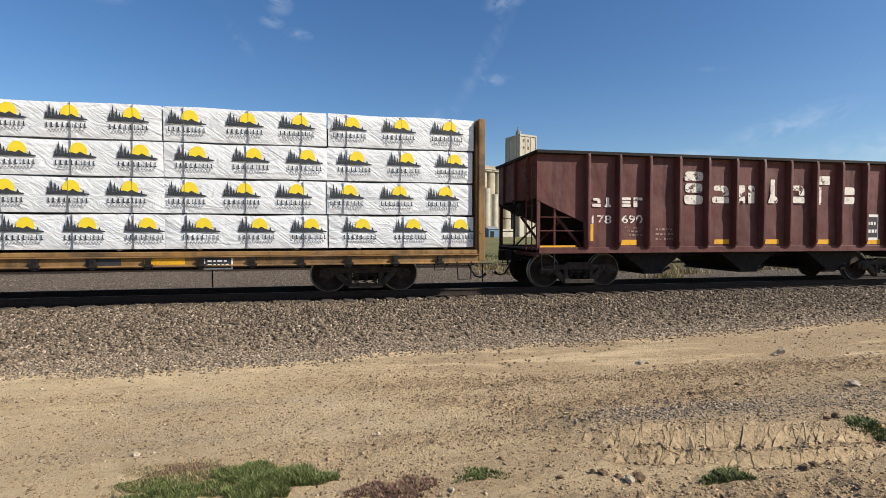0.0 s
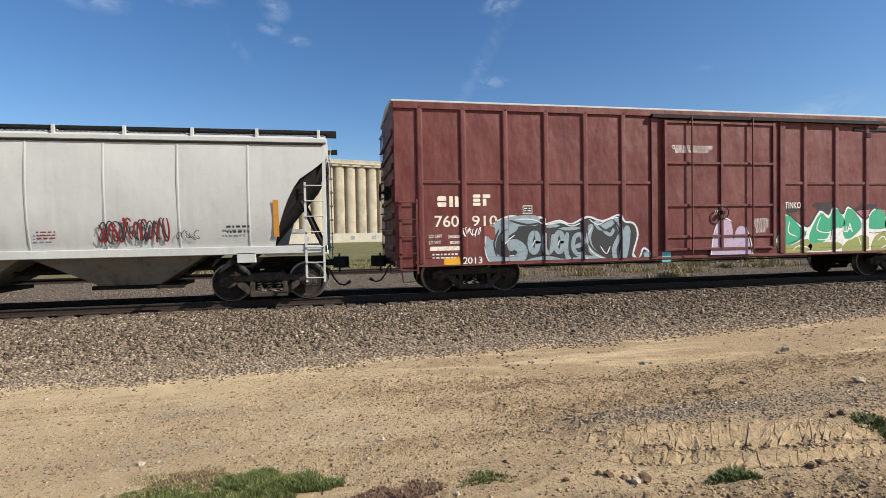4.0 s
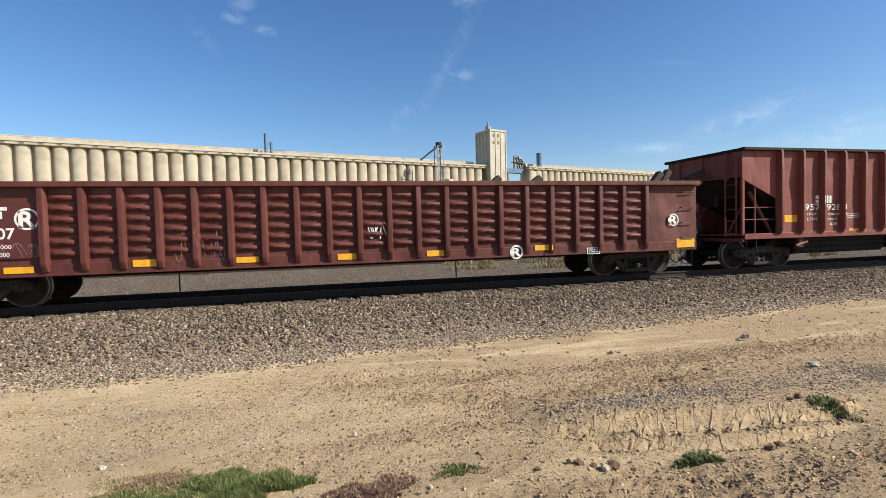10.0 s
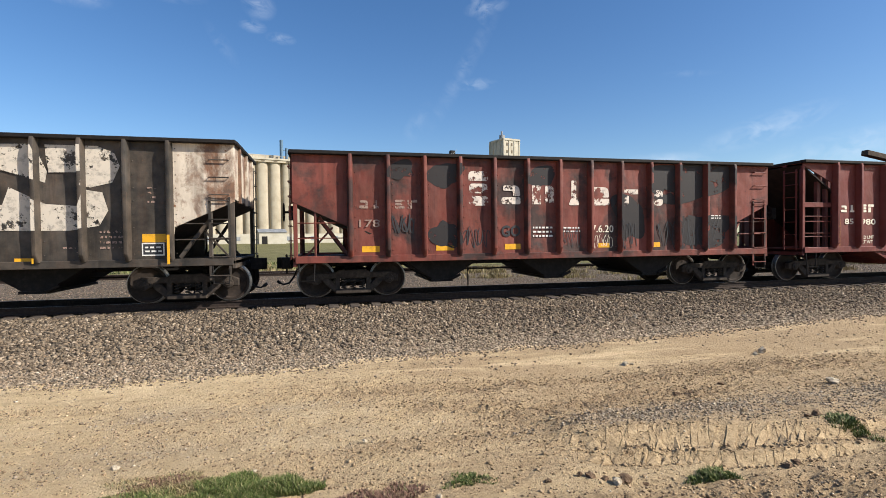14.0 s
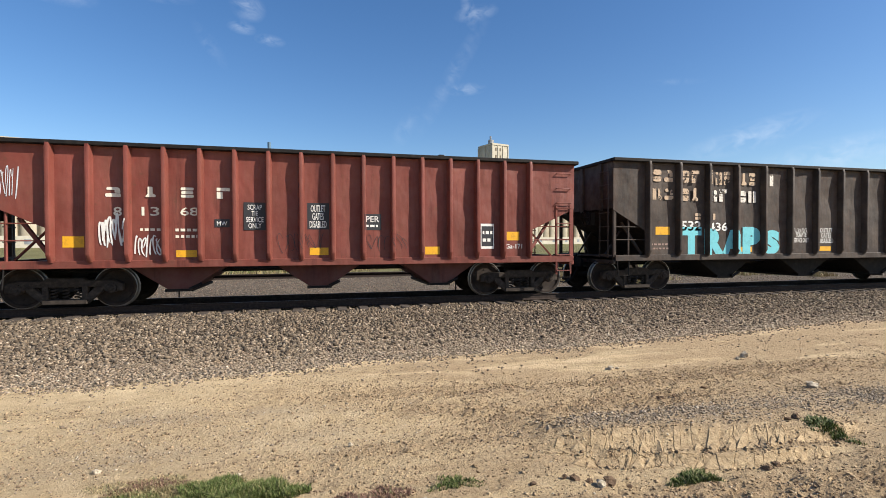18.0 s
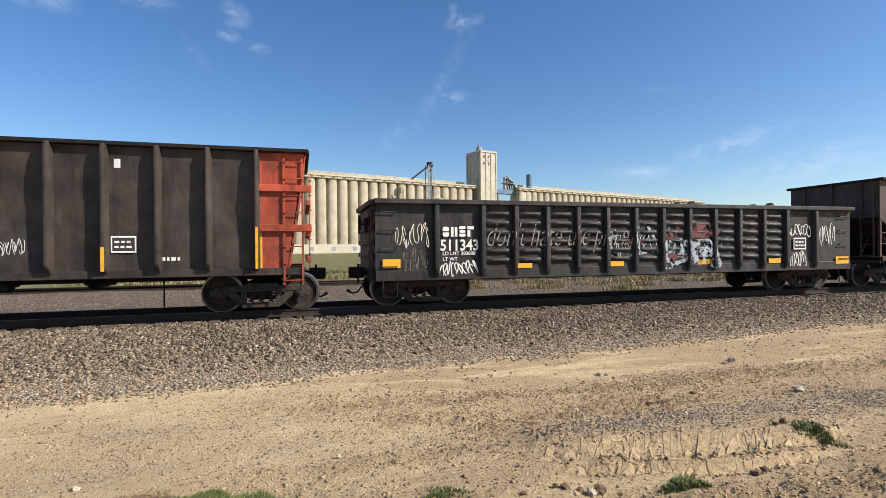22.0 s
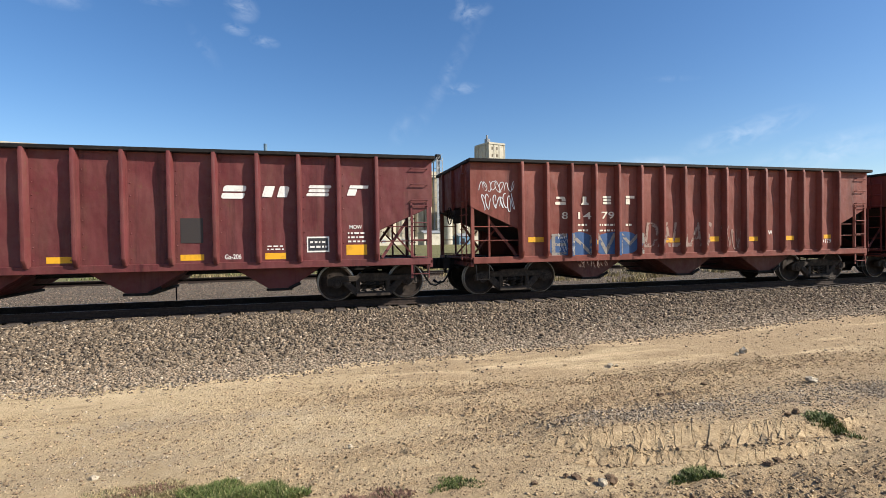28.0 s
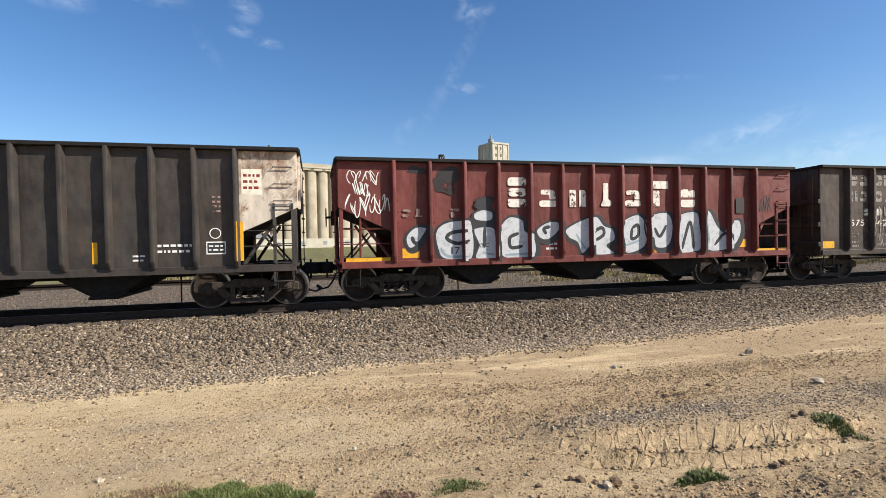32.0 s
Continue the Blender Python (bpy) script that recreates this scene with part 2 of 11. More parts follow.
# ---- mesh helpers ----
class Shape:
    """Collects boxes, prisms and tubes into one mesh."""

    def __init__(self):
        self.v, self.f, self.s = [], [], []
        self.slot = 0

    def add(self, verts, faces, slot=None):
        o = len(self.v)
        self.v += [tuple(p) for p in verts]
        self.f += [tuple(i + o for i in f) for f in faces]
        self.s += [self.slot if slot is None else slot] * len(faces)
        return self

    def box(self, x0, x1, y0, y1, z0, z1, slot=None):
        v = [(x, y, z) for z in (z0, z1) for y in (y0, y1) for x in (x0, x1)]
        return self.add(v, [(0, 2, 3, 1), (4, 5, 7, 6), (0, 1, 5, 4), (2, 6, 7, 3), (0, 4, 6, 2), (1, 3, 7, 5)], slot)

    def prism(self, poly, a, b, axis="y", slot=None):
        """A polygon, given counter-clockwise seen against the axis, drawn out from a to b."""
        n = len(poly)
        put = {"y": lambda p, q: (p[0], q, p[1]), "x": lambda p, q: (q, p[0], p[1]), "z": lambda p, q: (p[0], p[1], q)}[axis]
        v = [put(p, a) for p in poly] + [put(p, b) for p in poly]
        f = [tuple(range(n)), tuple(range(2 * n - 1, n - 1, -1))] + [(i, i + n, (i + 1) % n + n, (i + 1) % n) for i in range(n)]
        return self.add(v, f, slot)

    def tube(self, points, r, n=8, slot=None, caps=True):
        """A round bar along points."""
        pts = [Vector(p) for p in points]
        o = len(self.v)
        for i, p in enumerate(pts):
            d = (pts[min(i + 1, len(pts) - 1)] - pts[max(i - 1, 0)]).normalized()
            a = d.orthogonal().normalized() if i == 0 else (a - d * a.dot(d)).normalized()
            c = d.cross(a)
            rr = r[i] if isinstance(r, (list, tuple)) else r
            for k in range(n):
                t = 2 * math.pi * k / n
                q = p + (a * math.cos(t) + c * math.sin(t)) * rr
                self.v.append(tuple(q))
        sl = self.slot if slot is None else slot
        for i in range(len(pts) - 1):
            for k in range(n):
                self.f.append((o + i * n + k, o + i * n + (k + 1) % n, o + (i + 1) * n + (k + 1) % n, o + (i + 1) * n + k))
                self.s.append(sl)
        if caps:
            self.f.append(tuple(o + k for k in range(n))[::-1])
            self.f.append(tuple(o + (len(pts) - 1) * n + k for k in range(n)))
            self.s += [sl, sl]
        return self

    def lathe(self, profile, n=32, axis="y", centre=(0, 0, 0), slots=None):
        """A profile of (radius, along) turned round an axis."""
        o = len(self.v)
        for r, a in profile:
            for k in range(n):
                t = 2 * math.pi * k / n
                p = {"y": (r * math.cos(t), a, r * math.sin(t)), "z": (r * math.cos(t), r * math.sin(t), a), "x": (a, r * math.cos(t), r * math.sin(t))}[axis]
                self.v.append(tuple(p[j] + centre[j] for j in range(3)))
        for i in range(len(profile) - 1):
            for k in range(n):
                self.f.append((o + i * n + k, o + i * n + (k + 1) % n, o + (i + 1) * n + (k + 1) % n, o + (i + 1) * n + k))
                self.s.append(slots[i] if slots else self.slot)
        return self

    def mesh(self, name, mats, smooth=0.0, bevel=0.0, recalc=True):
        me = bpy.data.meshes.new(name)
        me.from_pydata(self.v, [], self.f)
        me.polygons.foreach_set("material_index", self.s)
        for m in mats if isinstance(mats, (list, tuple)) else [mats]:
            me.materials.append(m)
        if recalc or bevel:
            bm = bmesh.new()
            bm.from_mesh(me)
            bmesh.ops.recalc_face_normals(bm, faces=bm.faces)
            if bevel:
                ed = [e for e in bm.edges if len(e.link_faces) == 2 and e.calc_face_angle(0) > 0.6]
                bmesh.ops.bevel(bm, geom=ed, offset=bevel, segments=1, affect='EDGES', profile=0.5)
            bm.to_mesh(me)
            bm.free()
        if smooth:
            me.polygons.foreach_set("use_smooth", [True] * len(me.polygons))
            me.set_sharp_from_angle(angle=radians(smooth))
        me.update()
        return me


def part(name, data, parent, label="", at=(0, 0, 0), turn=(0, 0, 0)):
    """Links one mesh as a part of a thing or of a part."""
    ob = new(name, data)
    ob.parent = parent
    ob.location = at
    ob.rotation_euler = [radians(a) for a in turn]
    if label:
        ob["label"] = label
    return ob


def grid_mesh(name, xs, ys, zfun, mat, smooth=True):
    X, Y = np.meshgrid(xs, ys)
    Z = zfun(X, Y)
    nx, ny = len(xs), len(ys)
    v = np.stack([X, Y, Z], -1).reshape(-1, 3)
    i = np.arange((nx - 1) * (ny - 1))
    a = (i // (nx - 1)) * nx + i % (nx - 1)
    f = np.stack([a, a + 1, a + nx + 1, a + nx], -1)
    me = bpy.data.meshes.new(name)
    me.vertices.add(len(v))
    me.vertices.foreach_set("co", v.astype(np.float32).ravel())
    me.loops.add(f.size)
    me.loops.foreach_set("vertex_index", f.astype(np.int32).ravel())
    me.polygons.add(len(f))
    me.polygons.foreach_set("loop_start", np.arange(0, f.size, 4, dtype=np.int32))
    me.polygons.foreach_set("use_smooth", np.ones(len(f), dtype=bool))
    me.update(calc_edges=True)
    me.materials.append(mat)
    return me


def scatter_mesh(name, base_v, base_f, places, mats, slots=None):
    """Many small copies of base shapes joined into one mesh. places: rows of x, y, z and a 3 x 3 matrix."""
    nb, nv = len(base_v), base_v[0].shape[0]
    nf = base_f.shape[0]
    V, which = [], np.arange(len(places[0])) % nb
    P, R = places
    bv = np.stack(base_v)[which]
    v = np.einsum("nij,nkj->nki", R, bv) + P[:, None, :]
    f = base_f[None] + (np.arange(len(P)) * nv)[:, None, None]
    f = f.reshape(-1, 3)
    me = bpy.data.meshes.new(name)
    me.vertices.add(v.shape[0] * v.shape[1])
    me.vertices.foreach_set("co", v.astype(np.float32).ravel())
    me.loops.add(f.size)
    me.loops.foreach_set("vertex_index", f.astype(np.int32).ravel())
    me.polygons.add(len(f))
    me.polygons.foreach_set("loop_start", np.arange(0, f.size, 3, dtype=np.int32))
    me.update(calc_edges=True)
    for m in mats:
        me.materials.append(m)
    return me


def vnoise(x, y, scale, seed=0, octaves=4):
    """Smooth value noise on arrays, about -1 to 1."""
    out, amp, tot = 0.0, 1.0, 0.0
    for o in range(octaves):
        xs, ys = x * scale * 2 ** o + 17.3 * o + seed * 3.7, y * scale * 2 ** o - 9.1 * o + seed * 5.3
        xi, yi = np.floor(xs), np.floor(ys)
        fx, fy = xs - xi, ys - yi
        fx, fy = fx * fx * (3 - 2 * fx), fy * fy * (3 - 2 * fy)

        def h(a, b):
            s = np.sin(a * 127.1 + b * 311.7 + seed * 13.7) * 43758.5453
            return (s - np.floor(s)) * 2 - 1
        n = (h(xi, yi) * (1 - fx) + h(xi + 1, yi) * fx) * (1 - fy) + (h(xi, yi + 1) * (1 - fx) + h(xi + 1, yi + 1) * fx) * fy
        out, tot, amp = out + n * amp, tot + amp, amp * 0.5
    return out / tot


def smoothstep(a, b, x):
    t = np.clip((x - a) / (b - a), 0, 1)
    return t * t * (3 - 2 * t)


# ---- the ground ----
TRACK_Y = 13.45          # centre line of the near track; the top of its rails is z = 0
FAR_Y = 27.0             # centre line of the second track
DIRT = -0.30


def ballast_edge(x):
    """Where the ballast bank ends and the packed dirt of the road begins."""
    run = np.interp(x, [-14, -4, -2, -1.2, 0, 1.6, 4.8, 7.4, 11.3, 20, 42], [7.6, 7.05, 6.88, 6.80, 6.95, 7.25, 7.55, 7.85, 8.15, 8.6, 9.2])
    return run + 0.30 * vnoise(x, x * 0 + 3.0, 0.9, 2, 5)


def bench(x, level):
    """The two low steps of dried mud beside the road: foot and crest of each, across the road."""
    if level == 1:
        return (np.interp(x, [1.7, 2.05, 2.35, 2.65, 3.0, 3.35, 3.75, 4.25, 4.9], [3.80, 3.66, 3.56, 3.50, 3.45, 3.36, 3.33, 3.32, 3.38]),
                np.interp(x, [1.7, 2.1, 2.5, 2.85, 3.2, 3.6, 4.0, 4.4, 4.9], [3.90, 3.81, 3.80, 3.77, 3.69, 3.60, 3.52, 3.42, 3.48]))
    return (np.interp(x, [1.8, 2.05, 2.5, 2.8, 3.1, 3.4, 3.75, 4.1], [3.64, 3.52, 3.40, 3.32, 3.21, 3.14, 3.16, 3.14]),
            np.interp(x, [1.85, 2.15, 2.6, 2.9, 3.2, 3.55, 3.9, 4.15], [3.70, 3.64, 3.50, 3.41, 3.29, 3.23, 3.24, 3.22]))


def rubble(x, y):
    """Where the dirt is broken up: 0 on the packed wheel tracks, 1 in the rough strips between them."""
    drift = y + 0.05 * x
    strip = np.exp(-((drift - 5.72) / 0.30) ** 2) + 0.9 * np.exp(-((drift - 4.95) / 0.38) ** 2) + 0.8 * np.exp(-((drift - 3.9) / 0.5) ** 2) + 0.8 * np.exp(-((drift - 2.9) / 0.45) ** 2)
    broken = smoothstep(-0.25, 0.35, vnoise(x * 0.35, y, 1.1, 27, 4))
    trough = np.exp(-((y - bench(x, 1)[0] + 0.03) / 0.05) ** 2) * smoothstep(1.8, 2.4, x) * (1 - smoothstep(4.4, 4.9, x))
    return np.clip(strip * (0.18 + 0.82 * smoothstep(-1.5, 2.0, x)) * (0.40 + 0.60 * broken) + 0.30 * broken + trough, 0, 1) * (y < ballast_edge(x) - 0.35) * (y > 1.5)


def crushed(x, y):
    """A long patch of crushed grey rock behind the mud steps, and thin drifts of it in the road."""
    mid = np.interp(x, [1.4, 2.2, 3.0, 4.1, 5.2, 7.0], [4.10, 4.08, 4.07, 4.08, 4.17, 4.05])
    wide = np.interp(x, [1.3, 2.0, 3.0, 4.2, 5.5, 7.5], [0.05, 0.14, 0.20, 0.30, 0.34, 0.2])
    main = np.exp(-((y - mid) / wide) ** 2) * smoothstep(1.2, 2.2, x) * (1 - smoothstep(6.0, 7.8, x))
    drift = 0.55 * np.exp(-((y - 5.45 + 0.1 * (x + 1)) / 0.22) ** 2) * smoothstep(-2.6, -1.8, x) * (1 - smoothstep(-0.2, 0.6, x))
    thin = 0.5 * np.exp(-((y - 4.6) / 0.35) ** 2) * smoothstep(-3.5, -1.8, x) * (1 - smoothstep(-0.2, 0.8, x))
    return np.clip(main * 1.1 + drift + thin, 0, 1) * np.clip(0.55 + 0.75 * vnoise(x * 0.7, y, 2.4, 41, 4), 0, 1)


def ground_z(x, y):
    z = DIRT + 0.035 * vnoise(x, y, 0.45, 1, 4) + 0.014 * vnoise(x, y, 3.0, 4, 4) * (y < 12)
    # wheel ruts that run along the track
    for c, w, d in ((5.6, 0.35, 0.035), (4.75, 0.28, 0.03), (4.45, 0.25, 0.015)):
        yc = c + 0.02 * np.maximum(x, 0) ** 1.5 + 0.12 * np.sin(x * 0.35)
        z = z - d * np.exp(-((y - yc) / w) ** 2)
        z = z + 0.5 * d * np.exp(-((y - yc - 1.6 * w) / w) ** 2)
    # rough broken ground beside the ruts, in streaks along the track
    z = z + (0.030 * vnoise(x * 0.6, y, 9.0, 31, 3) + 0.026 * vnoise(x, y, 24.0, 32, 2)) * rubble(x, y)
    # the two steps of dried mud
    led = smoothstep(1.7, 2.3, x) * (1 - smoothstep(4.5, 5.3, x))
    f1, c1 = bench(x, 1)
    f2, c2 = bench(x, 2)
    rise = -0.065 + 0.065 * smoothstep(f2, c2, y) * (1 - smoothstep(4.0, 4.5, x)) + 0.085 * smoothstep(f1, c1, y) + 0.040 * smoothstep(4.0, 4.5, x)
    z = z + led * rise * smoothstep(2.3, 2.9, y) * (1 - smoothstep(c1 + 0.3, c1 + 1.1, y))
    # ballast bank and the flat yard behind
    e = ballast_edge(x)
    z = z + 0.03 * smoothstep(e - 0.1, e + 0.25, y) + 0.055 * smoothstep(e, e + 4.3, y) + 0.02 * vnoise(x, y, 1.2, 9, 3) * smoothstep(e, e + 1, y)
    z = np.where(y > 14.5, z - 0.21 * smoothstep(14.9, 17.5, y), z)
    z = np.where(y > 29, z - 0.15 * smoothstep(29, 40, y), z)
    return z


def spaced(a, b, n):
    return list(np.linspace(a, b, n, endpoint=False))


gx = [-2500, -900, -350, -150, -80] + spaced(-50, -14, 30) + spaced(-14, -4, 60) + spaced(-4, 7, 420) + spaced(7, 20, 130) + spaced(20, 60, 80) + [60, 80, 120, 200, 350, 900, 2500]
gy = [-2500, -600, -100, -30, -10] + spaced(-4, 2.2, 12) + spaced(2.2, 7.2, 250) + spaced(7.2, 17, 110) + spaced(17, 40, 60) + [40, 50, 70, 110, 200, 400, 900, 2800]


def ground_material():
    m, n, l, b = node_mat("dirt_and_gravel_ground", 0.95, 0, 0.2)
    v = coords(n, l, (1, 1, 1), False)
    sep = n.new("ShaderNodeSeparateXYZ")
    l.new(v, sep.inputs[0])
    fine = noise_tex(n, l, v, 34, 8, 0.75)
    mid = noise_tex(n, l, v, 3.6, 8, 0.68)
    vs = coords(n, l, (0.22, 1.5, 1), False)
    streak = noise_tex(n, l, vs, 1.5, 8, 0.66, 0.4)
    def mask(name):
        a = n.new("ShaderNodeAttribute")
        a.attribute_name = name
        return a.outputs["Fac"]

    def math2(op, a, b):
        k = n.new("ShaderNodeMath")
        k.operation = op
        k.use_clamp = True
        for i, q in enumerate((a, b)):
            if hasattr(q, "links"):
                l.new(q, k.inputs[i])
            else:
                k.inputs[i].default_value = q
        return k.outputs[0]

    dirt = ramp(n, l, mid, [(0.25, (0.46, 0.332, 0.184)), (0.45, (0.635, 0.474, 0.276)), (0.75, (0.77, 0.605, 0.375))])
    brown = ramp(n, l, fine, [(0.34, (0.110, 0.068, 0.038)), (0.5, (0.300, 0.198, 0.112)), (0.66, (0.50, 0.360, 0.212))])
    side = n.new("ShaderNodeMapRange")
    side.inputs["From Min"].default_value = -2.0
    side.inputs["From Max"].default_value = 4.0
    side.inputs["To Min"].default_value = -0.07
    side.inputs["To Max"].default_value = 0.12
    l.new(sep.outputs["X"], side.inputs["Value"])
    bf = ramp(n, l, math2('ADD', streak, side.outputs[0]), [(0.48, grey(0.0)), (0.60, grey(0.75))])
    rough = math2('MULTIPLY', mask("rough"), ramp(n, l, mid, [(0.36, grey(0.30)), (0.58, grey(1.0))]))
    d1 = mixc(n, l, math2('MAXIMUM', math2('MULTIPLY', bf, 0.8), math2('MULTIPLY', rough, 0.9)), dirt, brown)
    speck = ramp(n, l, fine, [(0.31, grey(0.7)), (0.38, grey(0.0))])
    d1 = mixc(n, l, speck, d1, (0.135, 0.088, 0.052))
    # crushed rock lying in the dirt
    vor = n.new("ShaderNodeTexVoronoi")
    vor.inputs["Scale"].default_value = 46
    l.new(v, vor.inputs["Vector"])
    peb = ramp(n, l, vor.outputs["Color"], [(0.15, (0.125, 0.098, 0.072)), (0.5, (0.29, 0.233, 0.172)), (0.85, (0.48, 0.400, 0.305))])
    grv = math2('MULTIPLY', mask("crushed"), ramp(n, l, mid, [(0.3, grey(0.5)), (0.6, grey(1.0))]))
    d2 = mixc(n, l, grv, d1, peb)
    # ballast bank: grey brown broken stone from the road's edge to the track, dusty at its foot
    vb = n.new("ShaderNodeTexVoronoi")
    vb.inputs["Scale"].default_value = 20
    l.new(v, vb.inputs["Vector"])
    stone = ramp(n, l, vb.outputs["Color"], [(0.1, (0.040, 0.031, 0.022)), (0.5, (0.115, 0.090, 0.064)), (0.9, (0.24, 0.19, 0.14))])
    foot = ramp(n, l, vb.outputs["Color"], [(0.1, (0.120, 0.090, 0.060)), (0.5, (0.290, 0.222, 0.150)), (0.9, (0.46, 0.365, 0.255))])
    edge = n.new("ShaderNodeMath")
    edge.operation = 'MULTIPLY_ADD'
    l.new(noise_tex(n, l, v, 1.3, 5, 0.7), edge.inputs[0])
    edge.inputs[1].default_value = 1.6
    l.new(sep.outputs["Y"], edge.inputs[2])
    bank = mixc(n, l, mask("dusty"), stone, foot)
    ball = ramp(n, l, math2('ADD', mask("ballast"), math2('MULTIPLY', math2('SUBTRACT', fine, 0.5), 1.0)), [(0.42, grey(0)), (0.58, grey(1))])
    d3 = mixc(n, l, ball, d2, bank)
    # yard dirt, then grass far behind the second track
    mr2 = n.new("ShaderNodeMapRange")
    mr2.inputs["From Min"].default_value = 29.5
    mr2.inputs["From Max"].default_value = 32
    l.new(edge.outputs[0], mr2.inputs["Value"])
    grass = ramp(n, l, noise_tex(n, l, v, 0.35, 6, 0.65), [(0.3, (0.115, 0.105, 0.045)), (0.55, (0.17, 0.155, 0.065)), (0.75, (0.27, 0.22, 0.12))])
    d4 = mixc(n, l, mr2.outputs[0], d3, grass)
    l.new(d4, b.inputs["Base Color"])
    h = mixc(n, l, ball, fine, vb.outputs["Distance"])
    bumped(n, l, b, h, 1.0, 0.05)
    return m


M["ground"] = ground_material()
ground = new("ground", grid_mesh("ground", np.array(gx), np.array(gy), ground_z, M["ground"]))
co = np.empty(len(ground.data.vertices) * 3, np.float32)
ground.data.vertices.foreach_get("co", co)
vx, vy = co[0::3].astype(float), co[1::3].astype(float)
for mask_name, amount in (("rough", rubble(vx, vy)), ("crushed", crushed(vx, vy)), ("ballast", smoothstep(ballast_edge(vx) - 0.18, ballast_edge(vx) + 0.22, vy)),
                          ("dusty", 1 - smoothstep(ballast_edge(vx) + 0.6, ballast_edge(vx) + 3.2, vy + 0.5 * vnoise(vx, vy, 0.6, 61, 3)))):
    ground.data.attributes.new(mask_name, 'FLOAT', 'POINT').data.foreach_set("value", np.asarray(amount, np.float32))
tagged(ground, "packed tan dirt road and grey gravel ground", "ground", kind="structure")


# ---- track ----
def rail_shape(x0, x1, y):
    s = Shape()
    prof = [(-0.07, -0.17), (0.07, -0.17), (0.07, -0.155), (0.012, -0.135), (0.010, -0.045), (0.036, -0.035), (0.036, -0.004), (0.028, 0.0),
            (-0.028, 0.0), (-0.036, -0.004), (-0.036, -0.035), (-0.010, -0.045), (-0.012, -0.135), (-0.07, -0.155)]
    s.prism([(y + a, z) for a, z in prof], x0, x1, "x")
    s.s[2 + 7] = 1
    return s


tie_mesh = Shape().box(-0.115, 0.115, -1.3, 1.3, -0.18, 0).mesh("tie", M["tie"], bevel=0.012)
plate_mesh = Shape().box(-0.10, 0.10, -0.16, 0.16, 0, 0.014).mesh("tie_plate", M["rail"])


def lay_track(name, yc, label, x0, x1, near0, near1, z=0.0):
    root = tagged(new(name), label, "railway track", kind="structure")
    root.location = (0, yc, z)
    for side in (-1, 1):
        part("rail", rail_shape(x0, x1, side * 0.754).mesh("rail", [M["rail"], M["rail_top"]]), root)
    far = Shape()
    i = 0
    x = x0
    while x < x1:
        if near0 <= x <= near1:
            part("tie", tie_mesh, root, at=(x, random.uniform(-0.04, 0.04), -0.175), turn=(0, 0, random.uniform(-1, 1)))
            for side in (-1, 1):
                part("tie_plate", plate_mesh, root, at=(x, side * 0.754, -0.182))
        else:
            far.box(x - 0.115, x + 0.115, -1.3, 1.3, -0.355, -0.175)
        x += 0.52
    tagged(part("far_ties", far.mesh("far_ties", M["tie"], recalc=False), root), kind="stuff")
    return root


lay_track("track_near", TRACK_Y, "rusty steel rails on dark wooden ties in gravel", -420, 420, -14, 42)
lay_track("track_far", FAR_Y, "second rusty railway track behind the train", -420, 420, -20, 30, -0.26)


# ---- loose stones ----
def rock_bases(count, seed):
    rng = np.random.default_rng(seed)
    octa = np.array([(1, 0, 0), (-1, 0, 0), (0, 1, 0), (0, -1, 0), (0, 0, 1), (0, 0, -1)], float) * 0.58
    tri = np.array([(0, 2, 4), (2, 1, 4), (1, 3, 4), (3, 0, 4), (2, 0, 5), (1, 2, 5), (3, 1, 5), (0, 3, 5)])
    return [octa * rng.uniform(0.65, 1.15, 3) + rng.uniform(-0.22, 0.22, octa.shape) for _ in range(count)], tri


def turns(rng, n, size):
    q = rng.normal(size=(n, 4))
    q /= np.linalg.norm(q, axis=1)[:, None]
    w, x, y, z = q.T
    R = np.stack([1 - 2 * (y * y + z * z), 2 * (x * y - z * w), 2 * (x * z + y * w), 2 * (x * y + z * w), 1 - 2 * (x * x + z * z), 2 * (y * z - x * w),
                  2 * (x * z - y * w), 2 * (y * z + x * w), 1 - 2 * (x * x + y * y)], -1).reshape(n, 3, 3)
    return R * size[:, None, None]


def stone_material(name, stops):
    m, n, l, b = node_mat(name, 0.9, 0, 0.25)
    g = n.new("ShaderNodeNewGeometry")
    c = ramp(n, l, g.outputs["Random Per Island"], stops)
    t = noise_tex(n, l, coords(n, l, (1, 1, 1), False), 60, 4)
    l.new(mixc(n, l, ramp(n, l, t, [(0.3, grey(0)), (0.7, grey(0.25))]), c, (0.13, 0.10, 0.075)), b.inputs["Base Color"])
    return m


M["ballast"] = stone_material("ballast_rock", [(0.0, (0.048, 0.034, 0.022)), (0.3, (0.106, 0.079, 0.053)), (0.5, (0.148, 0.118, 0.086)), (0.75, (0.200, 0.144, 0.094)), (0.93, (0.275, 0.208, 0.140)), (1.0, (0.46, 0.37, 0.27))])
M["ballast_dusty"] = stone_material("dusty_ballast_rock", [(0.0, (0.120, 0.088, 0.058)), (0.3, (0.215, 0.160, 0.106)), (0.5, (0.265, 0.212, 0.155)), (0.75, (0.320, 0.230, 0.150)), (0.95, (0.40, 0.31, 0.21)), (1.0, (0.58, 0.48, 0.36))])
M["yard_rock"] = stone_material("pale_pink_yard_rock", [(0.0, (0.15, 0.106, 0.078)), (0.4, (0.220, 0.160, 0.120)), (0.8, (0.275, 0.204, 0.154)), (1.0, (0.36, 0.285, 0.22))])
